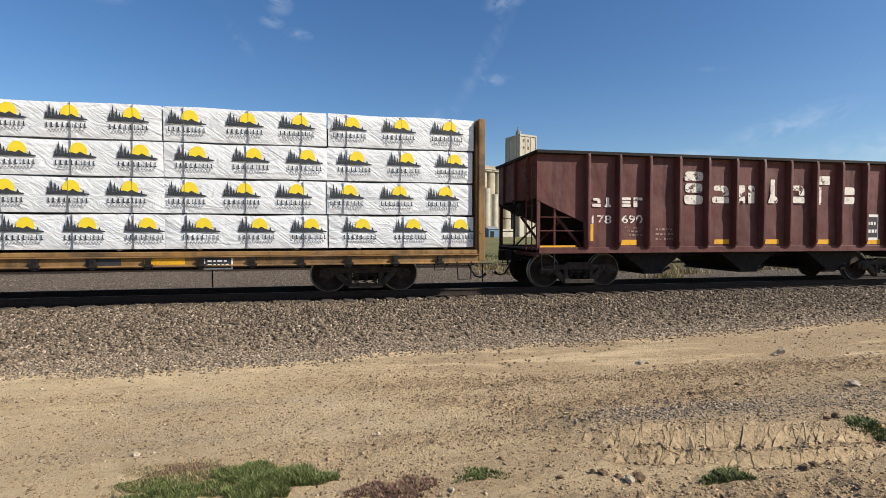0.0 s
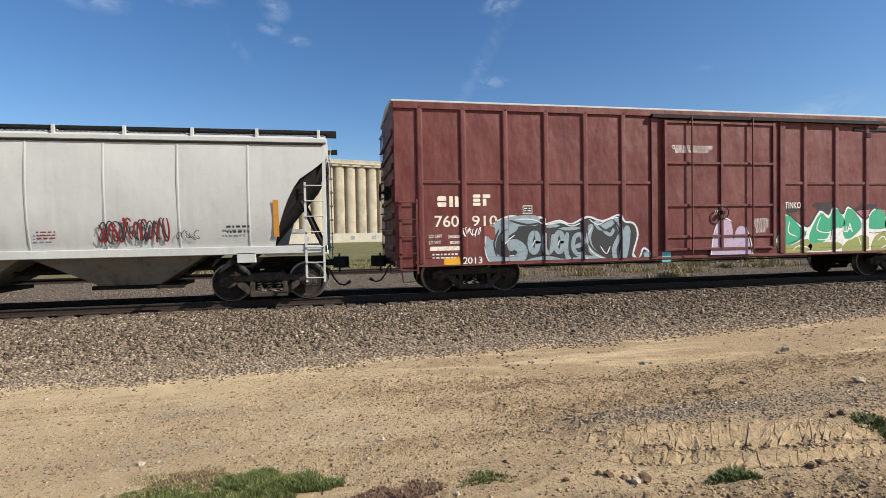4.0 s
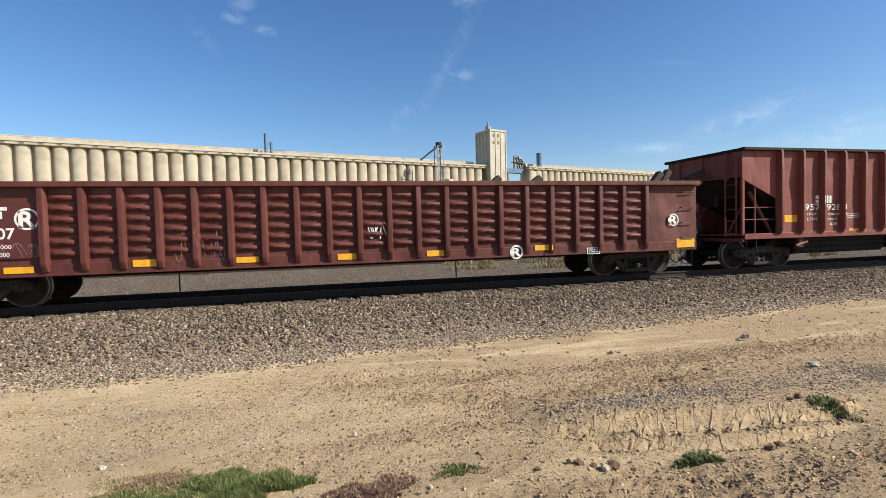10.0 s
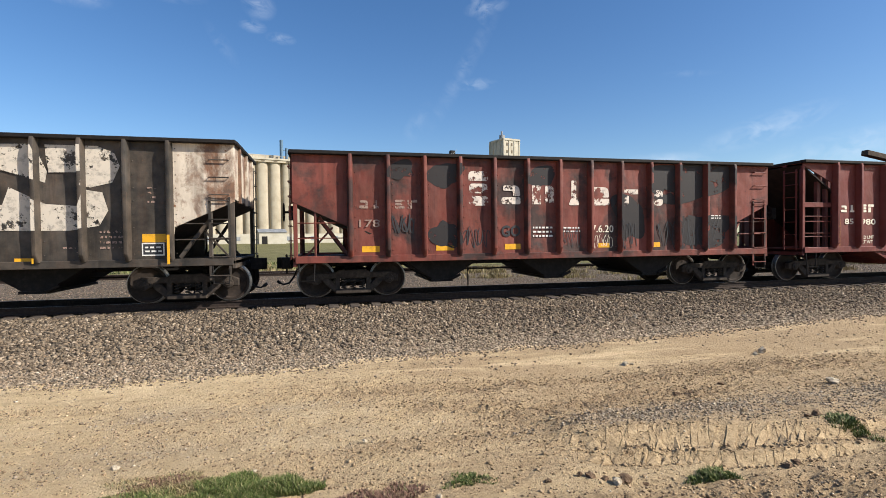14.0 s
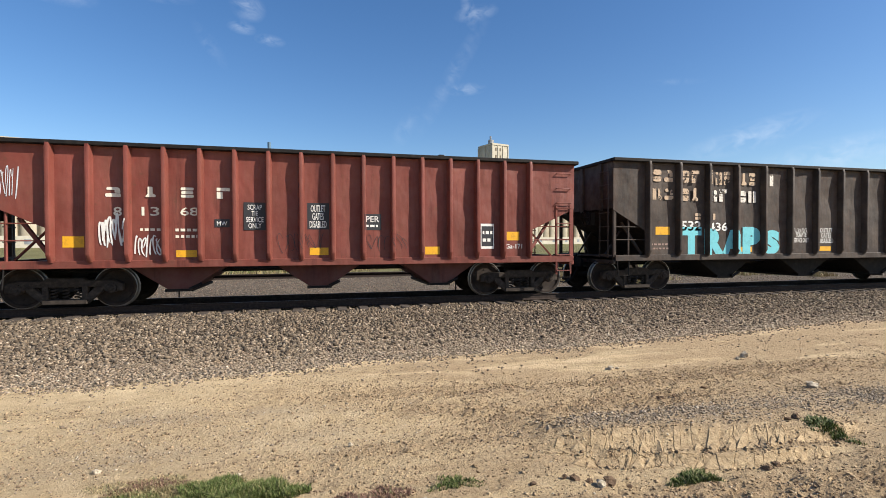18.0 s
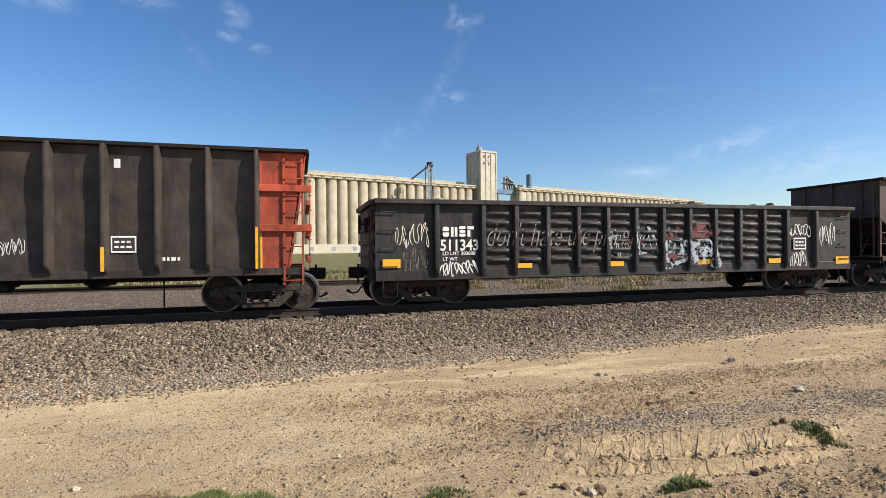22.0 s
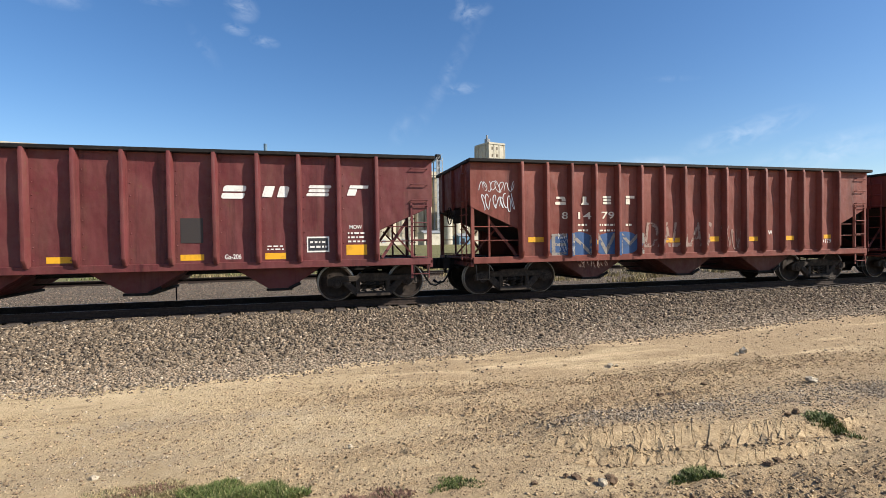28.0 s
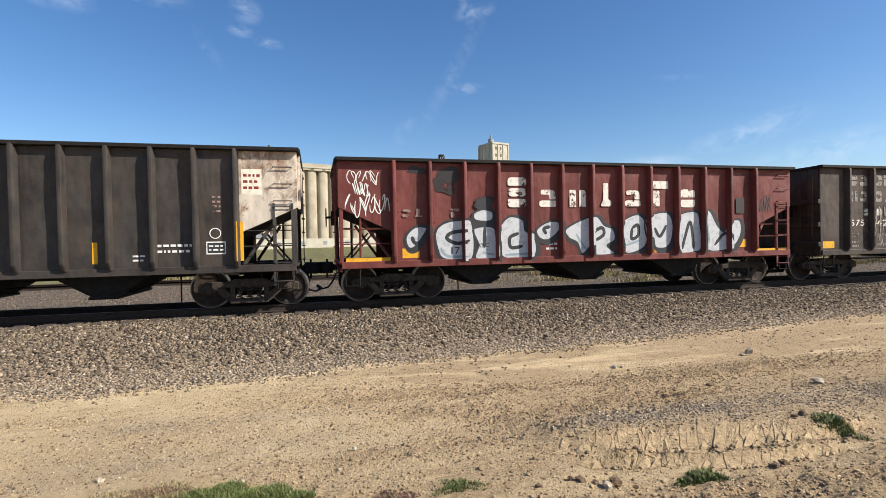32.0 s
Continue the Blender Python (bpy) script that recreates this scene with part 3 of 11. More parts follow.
# the darkest stops stand in for small shadowed holes in the dirt
M["pebble"] = stone_material("pebble_rock", [(0.0, (0.085, 0.055, 0.033)), (0.35, (0.215, 0.150, 0.090)), (0.7, (0.41, 0.300, 0.180)), (0.93, (0.50, 0.385, 0.245)), (1.0, (0.66, 0.57, 0.44))])
M["clod_bits"] = stone_material("broken_dirt_lumps", [(0.0, (0.15, 0.098, 0.055)), (0.4, (0.30, 0.206, 0.118)), (0.8, (0.44, 0.316, 0.182)), (1.0, (0.54, 0.40, 0.24))])
M["crushed"] = stone_material("crushed_grey_rock", [(0.0, (0.150, 0.112, 0.076)), (0.4, (0.285, 0.222, 0.156)), (0.8, (0.39, 0.312, 0.226)), (1.0, (0.58, 0.49, 0.37))])


def scatter_stones(name, label, seed, n, x0, x1, y0, y1, lo, hi, mat, keep, power=2.0, xpow=1.0, rise=0.22, flat=0.6):
    rng = np.random.default_rng(seed)
    bases, tri = rock_bases(24, seed)
    x = x0 + (x1 - x0) * rng.random(n) ** xpow
    y = rng.uniform(y0, y1, n)
    ok = keep(x, y, rng.random(n))
    x, y = x[ok], y[ok]
    size = lo + (hi - lo) * rng.random(len(x)) ** power
    P = np.stack([x, y, ground_z(x, y) + size * rise], -1)
    R = turns(rng, len(x), size)
    R[:, 2, :] *= flat
    ob = new(name, scatter_mesh(name, bases, tri, (P, R), [mat]))
    return tagged(ob, label, "gravel", kind="stuff")


def off_rails(x, y):
    return (np.abs(np.abs(y - TRACK_Y) - 0.754) > 0.11) & (np.abs(np.abs(y - FAR_Y) - 0.754) > 0.11)


scatter_stones("ballast_stones", "broken grey-brown ballast stones beside the rails", 3, 112000, -9, 42, 7.6, 15.0, 0.036, 0.082, M["ballast"],
               lambda x, y, r: off_rails(x, y) & (y > ballast_edge(x) + 1.5 + 2.6 * (r - 0.5)) & ((y < 13) | (r > 0.6)), 1.5, 1.55, 0.22, 0.8)
scatter_stones("dusty_stones", "dusty tan ballast stones at the foot of the bank", 4, 88000, -7, 32, 6.2, 10.6, 0.018, 0.050, M["ballast_dusty"],
               lambda x, y, r: (y > ballast_edge(x) - 0.15 + 0.25 * (r - 0.5)) & (y < ballast_edge(x) + 4.0 - 2.6 * r), 1.5, 1.55, 0.16, 0.7)
scatter_stones("strewn_stones", "single ballast stones strewn on the road's edge", 14, 15000, -6, 18, 5.4, 9.0, 0.014, 0.052, M["ballast_dusty"],
               lambda x, y, r: (y < ballast_edge(x)) & (r < np.exp(-(ballast_edge(x) - y) / (0.22 + 0.5 * smoothstep(-0.2, 0.5, vnoise(x * 0.5, y, 1.2, 81, 3))))), 2.0, 1.2, 0.2)
scatter_stones("yard_stones", "loose stones between the two tracks", 5, 20000, -14, 40, 15.4, 26.0, 0.03, 0.07, M["yard_rock"], lambda x, y, r: off_rails(x, y), 1.6)


def dirt_keep(x, y, r):
    return (r < 0.045 + 0.75 * rubble(x, y)) & (y < ballast_edge(x) - 0.1)


scatter_stones("road_pebbles", "small pale to dark-brown pebbles scattered over the dirt road", 7, 150000, -4.5, 12, 2.2, 7.6, 0.006, 0.022, M["pebble"], dirt_keep, 2.6, 1.25, 0.08)
scatter_stones("road_rubble", "coarse lumps of broken dirt between the wheel tracks", 8, 110000, -4, 11, 2.2, 7.2, 0.010, 0.034, M["clod_bits"], lambda x, y, r: r < rubble(x, y) ** 1.4 * 0.75, 3.0, 1.2, 0.14)
scatter_stones("crushed_rock", "patch of crushed grey rock pressed into the dirt", 9, 42000, 1.2, 8.0, 3.4, 5.0, 0.008, 0.030, M["crushed"], lambda x, y, r: (r < 0.9 * crushed(x, y)) & (y > bench(x, 1)[1]), 1.8)
scatter_stones("crushed_rock", "thin drift of crushed grey rock in the road", 10, 22000, -4.0, 1.0, 3.6, 6.2, 0.008, 0.032, M["crushed"], lambda x, y, r: r < 0.45 * crushed(x, y), 1.8)


# single larger stones and clods on the road
def clod_mesh(seed):
    rng = np.random.default_rng(seed)
    bm = bmesh.new()
    bmesh.ops.create_icosphere(bm, subdivisions=2, radius=0.5)
    sc = rng.uniform(0.6, 1.0, 3)
    for v in bm.verts:
        d = noise.noise(v.co * 2.3 + Vector((seed * 3.1, 0, 0))) + 0.7 * noise.noise(v.co * 6.0 + Vector((0, seed * 5.3, 0)))
        v.co = Vector((v.co.x * sc[0], v.co.y * sc[1], v.co.z * sc[2] * 0.75)) * (1 + 0.65 * d)
    me = bpy.data.meshes.new("stone")
    bm.to_mesh(me)
    bm.free()
    return me


CLODS = [clod_mesh(i + 1) for i in range(5)]
M["clod_pale"] = mottled("pale_limestone", (0.36, 0.29, 0.20), (0.47, 0.39, 0.28), (0.58, 0.49, 0.37), 12, 0.9, 0, 0.5)
M["clod_dark"] = mottled("dark_dirt_clod", (0.09, 0.056, 0.032), (0.17, 0.108, 0.064), (0.27, 0.182, 0.112), 14, 0.95, 0, 0.8)
M["clod_tan"] = mottled("tan_dirt_clod", (0.22, 0.15, 0.085), (0.34, 0.24, 0.14), (0.44, 0.33, 0.21), 14, 0.95, 0, 0.8)
rng = random.Random(12)


def lay_stone(name, label, x, y, size, mat):
    me = CLODS[rng.randrange(5)].copy()
    me.materials.append(M[mat])
    ob = tagged(new(name, me), label, "stone")
    z = float(ground_z(np.array([x]), np.array([y]))[0])
    ob.location = (x, y, z + size * 0.22)
    ob.scale = (size,) * 3
    ob.rotation_euler = (0, 0, rng.uniform(0, 6))
    return ob


for x, y, s in ((0.72, 3.25, 0.045), (3.97, 6.06, 0.10), (4.06, 6.05, 0.06), (6.35, 6.18, 0.15), (6.15, 6.10, 0.07), (5.75, 4.62, 0.13), (-0.55, 3.92, 0.05), (0.30, 4.28, 0.05), (6.2, 9.1, 0.11), (1.99, 3.14, 0.08), (-1.6, 4.3, 0.07), (1.2, 10.6, 0.09)):
    lay_stone("stone", "pale limestone lump lying on the dirt", x, y, s, "clod_pale")
for x, y, s in ((1.84, 3.25, 0.10), (1.93, 3.20, 0.07), (2.10, 3.20, 0.12), (2.04, 3.17, 0.05), (2.22, 3.14, 0.06), (1.77, 3.28, 0.06), (1.51, 3.25, 0.06), (3.42, 3.10, 0.09), (3.55, 3.14, 0.08), (4.32, 3.62, 0.10), (4.2, 3.60, 0.07), (4.55, 5.0, 0.08), (3.75, 4.75, 0.10), (3.9, 4.72, 0.07), (1.15, 4.1, 0.04)):
    lay_stone("clod", "dark lump of dried mud on the dirt road", x, y, 0.8 * s, "clod_dark")
for i in range(90):
    x, y = rng.uniform(-2.5, 7), rng.uniform(2.6, 6.3)
    lay_stone("clod", "small lump of tan dirt on the road", x, y, rng.uniform(0.02, 0.05), "clod_tan")


# cracked plates of dried mud on the faces of the two steps
M["mud"] = mottled("dry_yellow_mud", (0.19, 0.130, 0.070), (0.36, 0.258, 0.145), (0.49, 0.365, 0.212), 16, 0.95, 0, 1.0, 0.03)
ledge = tagged(new("mud_crust"), "cracked crust of dry yellow mud beside the road", "mud crust", kind="structure")


def joint(x, level, v0, v1):
    """A ragged crack that runs up the face of a step."""
    f_, c_ = bench(x, level)
    slant = (c_ - f_) * x / 3.6 + rng.uniform(-0.03, 0.03)
    return [(x + rng.uniform(-0.022, 0.022) + slant * (v - 0.5), f_ + (c_ - f_) * v) for v in np.linspace(v0 + rng.uniform(-0.1, 0.1), v1 + rng.uniform(-0.12, 0.12), 5)]


def mud_plate(a, b, gap):
    """One plate between two cracks, a little curled."""
    ring = [(x + gap, y) for x, y in a] + [(x - gap, y) for x, y in reversed(b)]
    px, py = np.array([p[0] for p in ring]), np.array([p[1] for p in ring])
    cx, cy = px.mean(), py.mean()
    z = ground_z(px, py)
    zc = float(ground_z(np.array([cx]), np.array([cy]))[0])
    lift, tx, ty, k = rng.uniform(0.002, 0.008), rng.uniform(-0.02, 0.02), rng.uniform(-0.02, 0.02), len(ring)
    top = [(x, y, zz + lift + (x - cx) * tx + (y - cy) * ty) for x, y, zz in zip(px, py, z)]
    v = [(cx + (x - cx) * 0.94, cy + (y - cy) * 0.95, zz) for x, y, zz in top] + [(x, y, zz - 0.006) for x, y, zz in top] + [(x, y, zz - 0.035) for x, y, zz in zip(px, py, z)] + [(cx, cy, zc + lift - 0.001)]
    f = [(i, (i + 1) % k, 3 * k) for i in range(k)]
    for r in (0, k):
        f += [(r + i, r + k + i, r + k + (i + 1) % k, r + (i + 1) % k) for i in range(k)]
    part("mud_plate", Shape().add(v, f).mesh("mud_plate", M["mud"]), ledge)


for level, x0, x1 in ((1, 1.95, 4.95), (2, 1.9, 4.15)):
    x = x0
    left = joint(x, level, -0.1, 1.05)
    while x < x1:
        x += rng.choice((0.05, 0.07, 0.09, 0.11)) * rng.uniform(0.8, 1.2)
        right = joint(x, level, -0.1, 1.05)
        if rng.random() > (0.08 if 2.2 < x < 4.0 else 0.30):
            if rng.random() < 0.35:
                cut = rng.choice((1, 2, 3))
                mud_plate(left[cut:], right[cut:], rng.choice((0.0005, 0.001, 0.002)))
                if rng.random() < 0.6:
                    mud_plate(left[:cut + 1], right[:cut + 1], rng.choice((0.0005, 0.001, 0.002)))
            else:
                mud_plate(left, right, rng.choice((0.001, 0.002, 0.003, 0.005)))
        left = right


def on_steps(x, y, r):
    near = 0
    for level in (1, 2):
        f_, c_ = bench(x, level)
        near = near + np.exp(-((y - f_ + 0.02) / 0.035) ** 2) + 0.7 * np.exp(-((y - c_ - 0.01) / 0.03) ** 2)
    return (r < near * (0.2 + 0.8 * smoothstep(-0.1, 0.3, vnoise(x, y, 3.0, 71, 3)))) & (x > 1.8) & (x < 4.9)


scatter_stones("crust_crumbs", "crumbs of dry mud fallen from the crust", 15, 9000, 1.8, 5.0, 3.0, 4.0, 0.010, 0.036, M["clod_bits"], on_steps, 2.2, 1.0, 0.25)


# grass
def blade_material(name, stops):
    m, n, l, b = node_mat(name, 0.6, 0, 0.3)
    gm = n.new("ShaderNodeNewGeometry")
    l.new(ramp(n, l, gm.outputs["Random Per Island"], stops), b.inputs["Base Color"])
    return m


M["grass"] = blade_material("green_grass_blades", [(0.0, (0.045, 0.065, 0.014)), (0.5, (0.088, 0.118, 0.024)), (0.82, (0.15, 0.170, 0.048)), (1.0, (0.40, 0.33, 0.17))])
M["dry_weed"] = blade_material("dry_red_weed", [(0.0, (0.10, 0.05, 0.035)), (0.5, (0.20, 0.11, 0.075)), (0.85, (0.28, 0.18, 0.11)), (1.0, (0.14, 0.15, 0.06))])
M["straw"] = blade_material("straw_weeds", [(0.0, (0.15, 0.11, 0.05)), (0.4, (0.26, 0.20, 0.09)), (0.7, (0.34, 0.27, 0.14)), (1.0, (0.12, 0.13, 0.05))])


def grass_mesh(name, n, seed, cx, cy, rx, ry, hlo, hhi, mat, flat=0.5, width=0.006):
    r = np.random.default_rng(seed)
    a, q = r.uniform(0, 6.283, n), np.sqrt(r.random(n))
    lump = 0.75 + 0.3 * np.sin(3 * a + seed) + 0.15 * np.sin(7 * a + 2 * seed)
    x, y = cx + rx * q * lump * np.cos(a), cy + ry * q * lump * np.sin(a)
    z = ground_z(x, y) - 0.005
    h = r.uniform(hlo, hhi, n) * (1.1 - 0.55 * q)
    t, lean = r.uniform(0, 6.283, n), r.uniform(0.1, flat + 0.3, n) * h
    dx, dy = np.cos(t), np.sin(t)
    w = width * r.uniform(0.7, 1.4, n)
    p0 = np.stack([x - dy * w, y + dx * w, z], -1)
    p1 = np.stack([x + dy * w, y - dx * w, z], -1)
    m0 = np.stack([x - dy * w * 0.7 + dx * lean * 0.4, y + dx * w * 0.7 + dy * lean * 0.4, z + h * 0.6], -1)
    m1 = np.stack([x + dy * w * 0.7 + dx * lean * 0.4, y - dx * w * 0.7 + dy * lean * 0.4, z + h * 0.6], -1)
    tip = np.stack([x + dx * lean, y + dy * lean, z + h], -1)
    v = np.stack([p0, p1, m1, m0, tip], 1).reshape(-1, 3)
    f = []
    o = np.arange(n) * 5
    tri = np.concatenate([np.stack([o, o + 1, o + 2], -1), np.stack([o, o + 2, o + 3], -1), np.stack([o + 3, o + 2, o + 4], -1)])
    me = bpy.data.meshes.new(name)
    me.vertices.add(len(v))
    me.vertices.foreach_set("co", v.astype(np.float32).ravel())
    me.loops.add(tri.size)
    me.loops.foreach_set("vertex_index", tri.astype(np.int32).ravel())
    me.polygons.add(len(tri))
    me.polygons.foreach_set("loop_start", np.arange(0, tri.size, 3, dtype=np.int32))
    me.update(calc_edges=True)
    me.materials.append(M[mat])
    return me


def grass(name, label, *args):
    return tagged(new(name, grass_mesh(name, *args)), label, "grass", kind="stuff")


grass("grass_patch", "thick patch of short green grass in the dirt", 17000, 1, -0.52, 3.58, 0.44, 0.36, 0.030, 0.085, "grass", 1.0, 0.0030)
grass("grass_patch", "low spread of green and dry grass in the dirt", 9000, 8, -1.10, 3.56, 0.56, 0.28, 0.018, 0.050, "grass", 1.1, 0.0030)
grass("grass_fringe", "thin dry grass round the green patch", 5200, 2, -1.05, 3.78, 0.75, 0.30, 0.012, 0.045, "straw", 1.2, 0.003)
grass("dry_mat", "matted brown dead weeds behind the green grass", 2600, 9, -1.12, 3.90, 0.34, 0.12, 0.010, 0.035, "dry_weed", 1.3, 0.005)
grass("grass_tuft", "small tuft of green grass on the dirt", 700, 3, 0.96, 3.40, 0.22, 0.11, 0.015, 0.045, "grass", 1.1, 0.004)
grass("grass_tuft", "small tuft of green grass below the mud steps", 1500, 4, 2.76, 3.12, 0.25, 0.11, 0.02, 0.065, "grass", 1.0, 0.004)
grass("grass_tuft", "small tuft of green grass on the mud steps", 1500, 5, 4.46, 3.44, 0.20, 0.24, 0.02, 0.07, "grass", 1.0, 0.004)
grass("dry_weed", "low dry reddish weed flat on the dirt", 4200, 6, 0.35, 3.30, 0.32, 0.24, 0.012, 0.050, "dry_weed", 1.3, 0.005)
wr = random.Random(5)
for i in range(46):
    x, y = wr.uniform(7, 46), wr.uniform(18.2, 25.2)
    if y < 27 - 0.12 * x and wr.random() < 0.5:
        y += 3
    grass("weed_clump", "dry straw-coloured weeds beside the second track", 420, 30 + i, x, y, wr.uniform(0.6, 1.6), wr.uniform(0.4, 0.9), 0.12, 0.42, "straw", 0.5, 0.012)
for i in range(60):
    x, y = wr.uniform(-40, 50), wr.uniform(30, 44)
    grass("meadow_clump", "rough green and dry grass beyond the tracks", 420, 130 + i, x, y, wr.uniform(1.5, 3.5), wr.uniform(0.8, 1.6), 0.15, 0.4, "grass" if wr.random() < 0.3 else "straw", 0.5, 0.02)


# slim steel stakes between the tracks
for x, y, h in ((-3.95, 16.75, 0.58), (4.85, 16.85, 0.40)):
    z = float(ground_z(np.array([x]), np.array([y]))[0])
    st = new("stake", Shape().tube([(0, 0, -0.1), (0, 0, h + 0.35)], 0.022, 8).box(-0.03, 0.03, -0.012, 0.012, h + 0.28, h + 0.38).mesh("stake", M["steel_dark"]))
    st.location = (x, y, z)
    tagged(st, "slim dark steel stake beside the track", "stake")


# ---- railway cars: shared pieces ----
HALF = 1.55               # half the width over the side sheets
WHEEL_R = 0.44
ROLLING, WHEELSETS = [], []
MESHES = {}


def shared(key, make):
    if key not in MESHES:
        MESHES[key] = make()
    return MESHES[key]


def wheelset_mesh():
    s = Shape()
    for sd in (-1, 1):
        prof = [(0.0, 0.80), (0.07, 0.80), (0.085, 0.765), (0.14, 0.745), (0.34, 0.775), (0.375, 0.815), (0.422, 0.815), (0.44, 0.812), (0.438, 0.70), (0.468, 0.695), (0.465, 0.668), (0.375, 0.668), (0.34, 0.71), (0.10, 0.70)]
        slots = [0, 0, 0, 0, 0, 0, 1, 1, 1, 0, 0, 0, 0]
        s.lathe([(r, sd * a) for r, a in prof], 36, "y", slots=slots)
        s.lathe([(0.0, sd * 0.84), (0.05, sd * 0.84), (0.05, sd * 0.80)], 10, "y")
        for k in range(3):        # lightening marks that show the turning
            t = 2.1 * k
            s.tube([(0.24 * math.cos(t), sd * 0.755, 0.24 * math.sin(t)), (0.24 * math.cos(t), sd * 0.775, 0.24 * math.sin(t))], 0.02, 6)
    s.tube([(0, -0.84, 0), (0, 0.84, 0)], 0.085, 14)
    return s.mesh("wheelset", [M["wheel"], M["tread"]], smooth=35)


def side_frame_mesh():
    s = Shape()
    y0, y1 = -0.07, 0.07
    s.prism([(-1.10, 0.37), (-0.76, 0.37), (-0.70, 0.47), (0.70, 0.47), (0.76, 0.37), (1.10, 0.37), (1.10, 0.54), (0.92, 0.61), (0.42, 0.61), (0.34, 0.67), (-0.34, 0.67), (-0.42, 0.61), (-0.92, 0.61), (-1.10, 0.54)], y0, y1)
    for k in (-1, 1):
        p = [(0.74, 0.46), (0.58, 0.48), (0.34, 0.25), (0.30, 0.11), (0.44, 0.13), (0.70, 0.36)]
        p = [(k * a, b) for a, b in p]
        s.prism(p if k > 0 else p[::-1], y0 + 0.01, y1 - 0.01)
        s.box(k * 0.37 - 0.055, k * 0.37 + 0.055, y0, y1, 0.2, 0.5)
    s.box(-0.42, 0.42, y0 - 0.03, y1 + 0.03, 0.10, 0.21)
    return s.mesh("side_frame", M["truck"], bevel=0.014)


def spring_mesh():
    s = Shape()
    pts = [(0.055 * math.cos(a), 0.055 * math.sin(a), 0.02 + 0.27 * a / 25.2) for a in np.linspace(0, 25.2, 42)]
    s.tube(pts, 0.017, 5)
    return s.mesh("spring", M["truck"], smooth=60)


def cap_mesh():
    s = Shape()
    s.lathe([(0.0, -0.13), (0.05, -0.13), (0.06, -0.105), (0.105, -0.10), (0.115, -0.06), (0.115, 0.08), (0.0, 0.08)], 18, "y")
    return s.mesh("bearing_cap", M["truck"], smooth=40)


def bolster_mesh():
    s = Shape()
    s.prism([(-1.0, 0.36), (1.0, 0.36), (1.0, 0.50), (0.4, 0.62), (-0.4, 0.62), (-1.0, 0.50)], -0.2, 0.2, "x")
    s.box(-0.16, 0.16, -0.3, 0.3, 0.62, 0.72)
    for k in (-1, 1):
        s.box(k * 0.36 - 0.05, k * 0.36 + 0.05, -0.75, 0.75, 0.30, 0.42)     # brake beams
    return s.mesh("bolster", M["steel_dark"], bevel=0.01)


def add_truck(car, x):
    tr = part("truck", shared("bolster", bolster_mesh), car["root"], "four-wheel cast steel railway truck", at=(x, 0, 0))
    for sd in (-1, 1):
        part("side_frame", shared("side_frame", side_frame_mesh), tr, at=(0, sd * 1.0, 0))
        for k in (-0.22, 0, 0.22):
            part("spring", shared("spring", spring_mesh), tr, at=(k, sd * 1.0, 0.2))
        for ax in (-0.88, 0.88):
            part("bearing_cap", shared("cap", cap_mesh), tr, at=(ax, sd * 1.0, WHEEL_R), turn=(0, 0, 0 if sd < 0 else 180))
    for ax in (-0.88, 0.88):
        ws = part("wheelset", shared("wheelset", wheelset_mesh), tr, "worn steel wheelset with bright treads", at=(ax, 0, WHEEL_R))
        WHEELSETS.append((ws, car["x"] + x + ax, (ax, 0, WHEEL_R)))


def coupler_mesh():
    s = Shape()
    s.box(-0.5, 0.12, -0.075, 0.075, 0.74, 0.90)
    s.prism([(0.10, -0.14), (0.40, -0.17), (0.50, -0.02), (0.40, 0.03), (0.36, 0.15), (0.16, 0.17), (0.10, 0.10)], 0.68, 0.97, "z")
    s.box(-0.45, -0.1, -0.2, 0.2, 0.66, 1.0)
    s.tube([(0.25, 0.06, 0.55), (0.25, 0.06, 1.05)], 0.03, 8)
    return s.mesh("coupler", M["steel_dark"], bevel=0.012)


def hose_mesh():
    s = Shape()
    pts = [(-0.1, 0, 0.72), (0.02, 0, 0.62), (0.10, 0, 0.44), (0.22, 0, 0.28), (0.36, 0, 0.24), (0.47, 0, 0.30)]
    s.tube(pts, 0.024, 7)
    s.tube([(0.44, 0, 0.28), (0.52, 0, 0.34)], 0.04, 8)
    return s.mesh("air_hose", M["hose"], smooth=60)


def rung_mesh():
    s = Shape()
    s.tube([(-0.2, 0.05, 0), (-0.2, -0.03, 0), (0.2, -0.03, 0), (0.2, 0.05, 0)], 0.013, 6)
    return s.mesh("rung", M["steel_dark"])


def cut_lever_mesh():
    s = Shape()
    s.tube([(0, -1.5, 0.86), (0, -1.35, 0.78), (0, -0.4, 0.80), (0.12, -0.06, 1.02)], 0.013, 6)
    return s.mesh("cut_lever", M["steel_dark"])


def start_car(name, label, x0, x1, group="cars of the freight train"):
    root = tagged(new(name), label, "railway car", group)
    car = {"root": root, "x": (x0 + x1) / 2, "L": x1 - x0, "ribs": [], "out": 0.11, "sheet": HALF}
    root.location = (car["x"], TRACK_Y, 0)
    ROLLING.append((root, car["x"], (0, 0, 0, 0)))
    return car


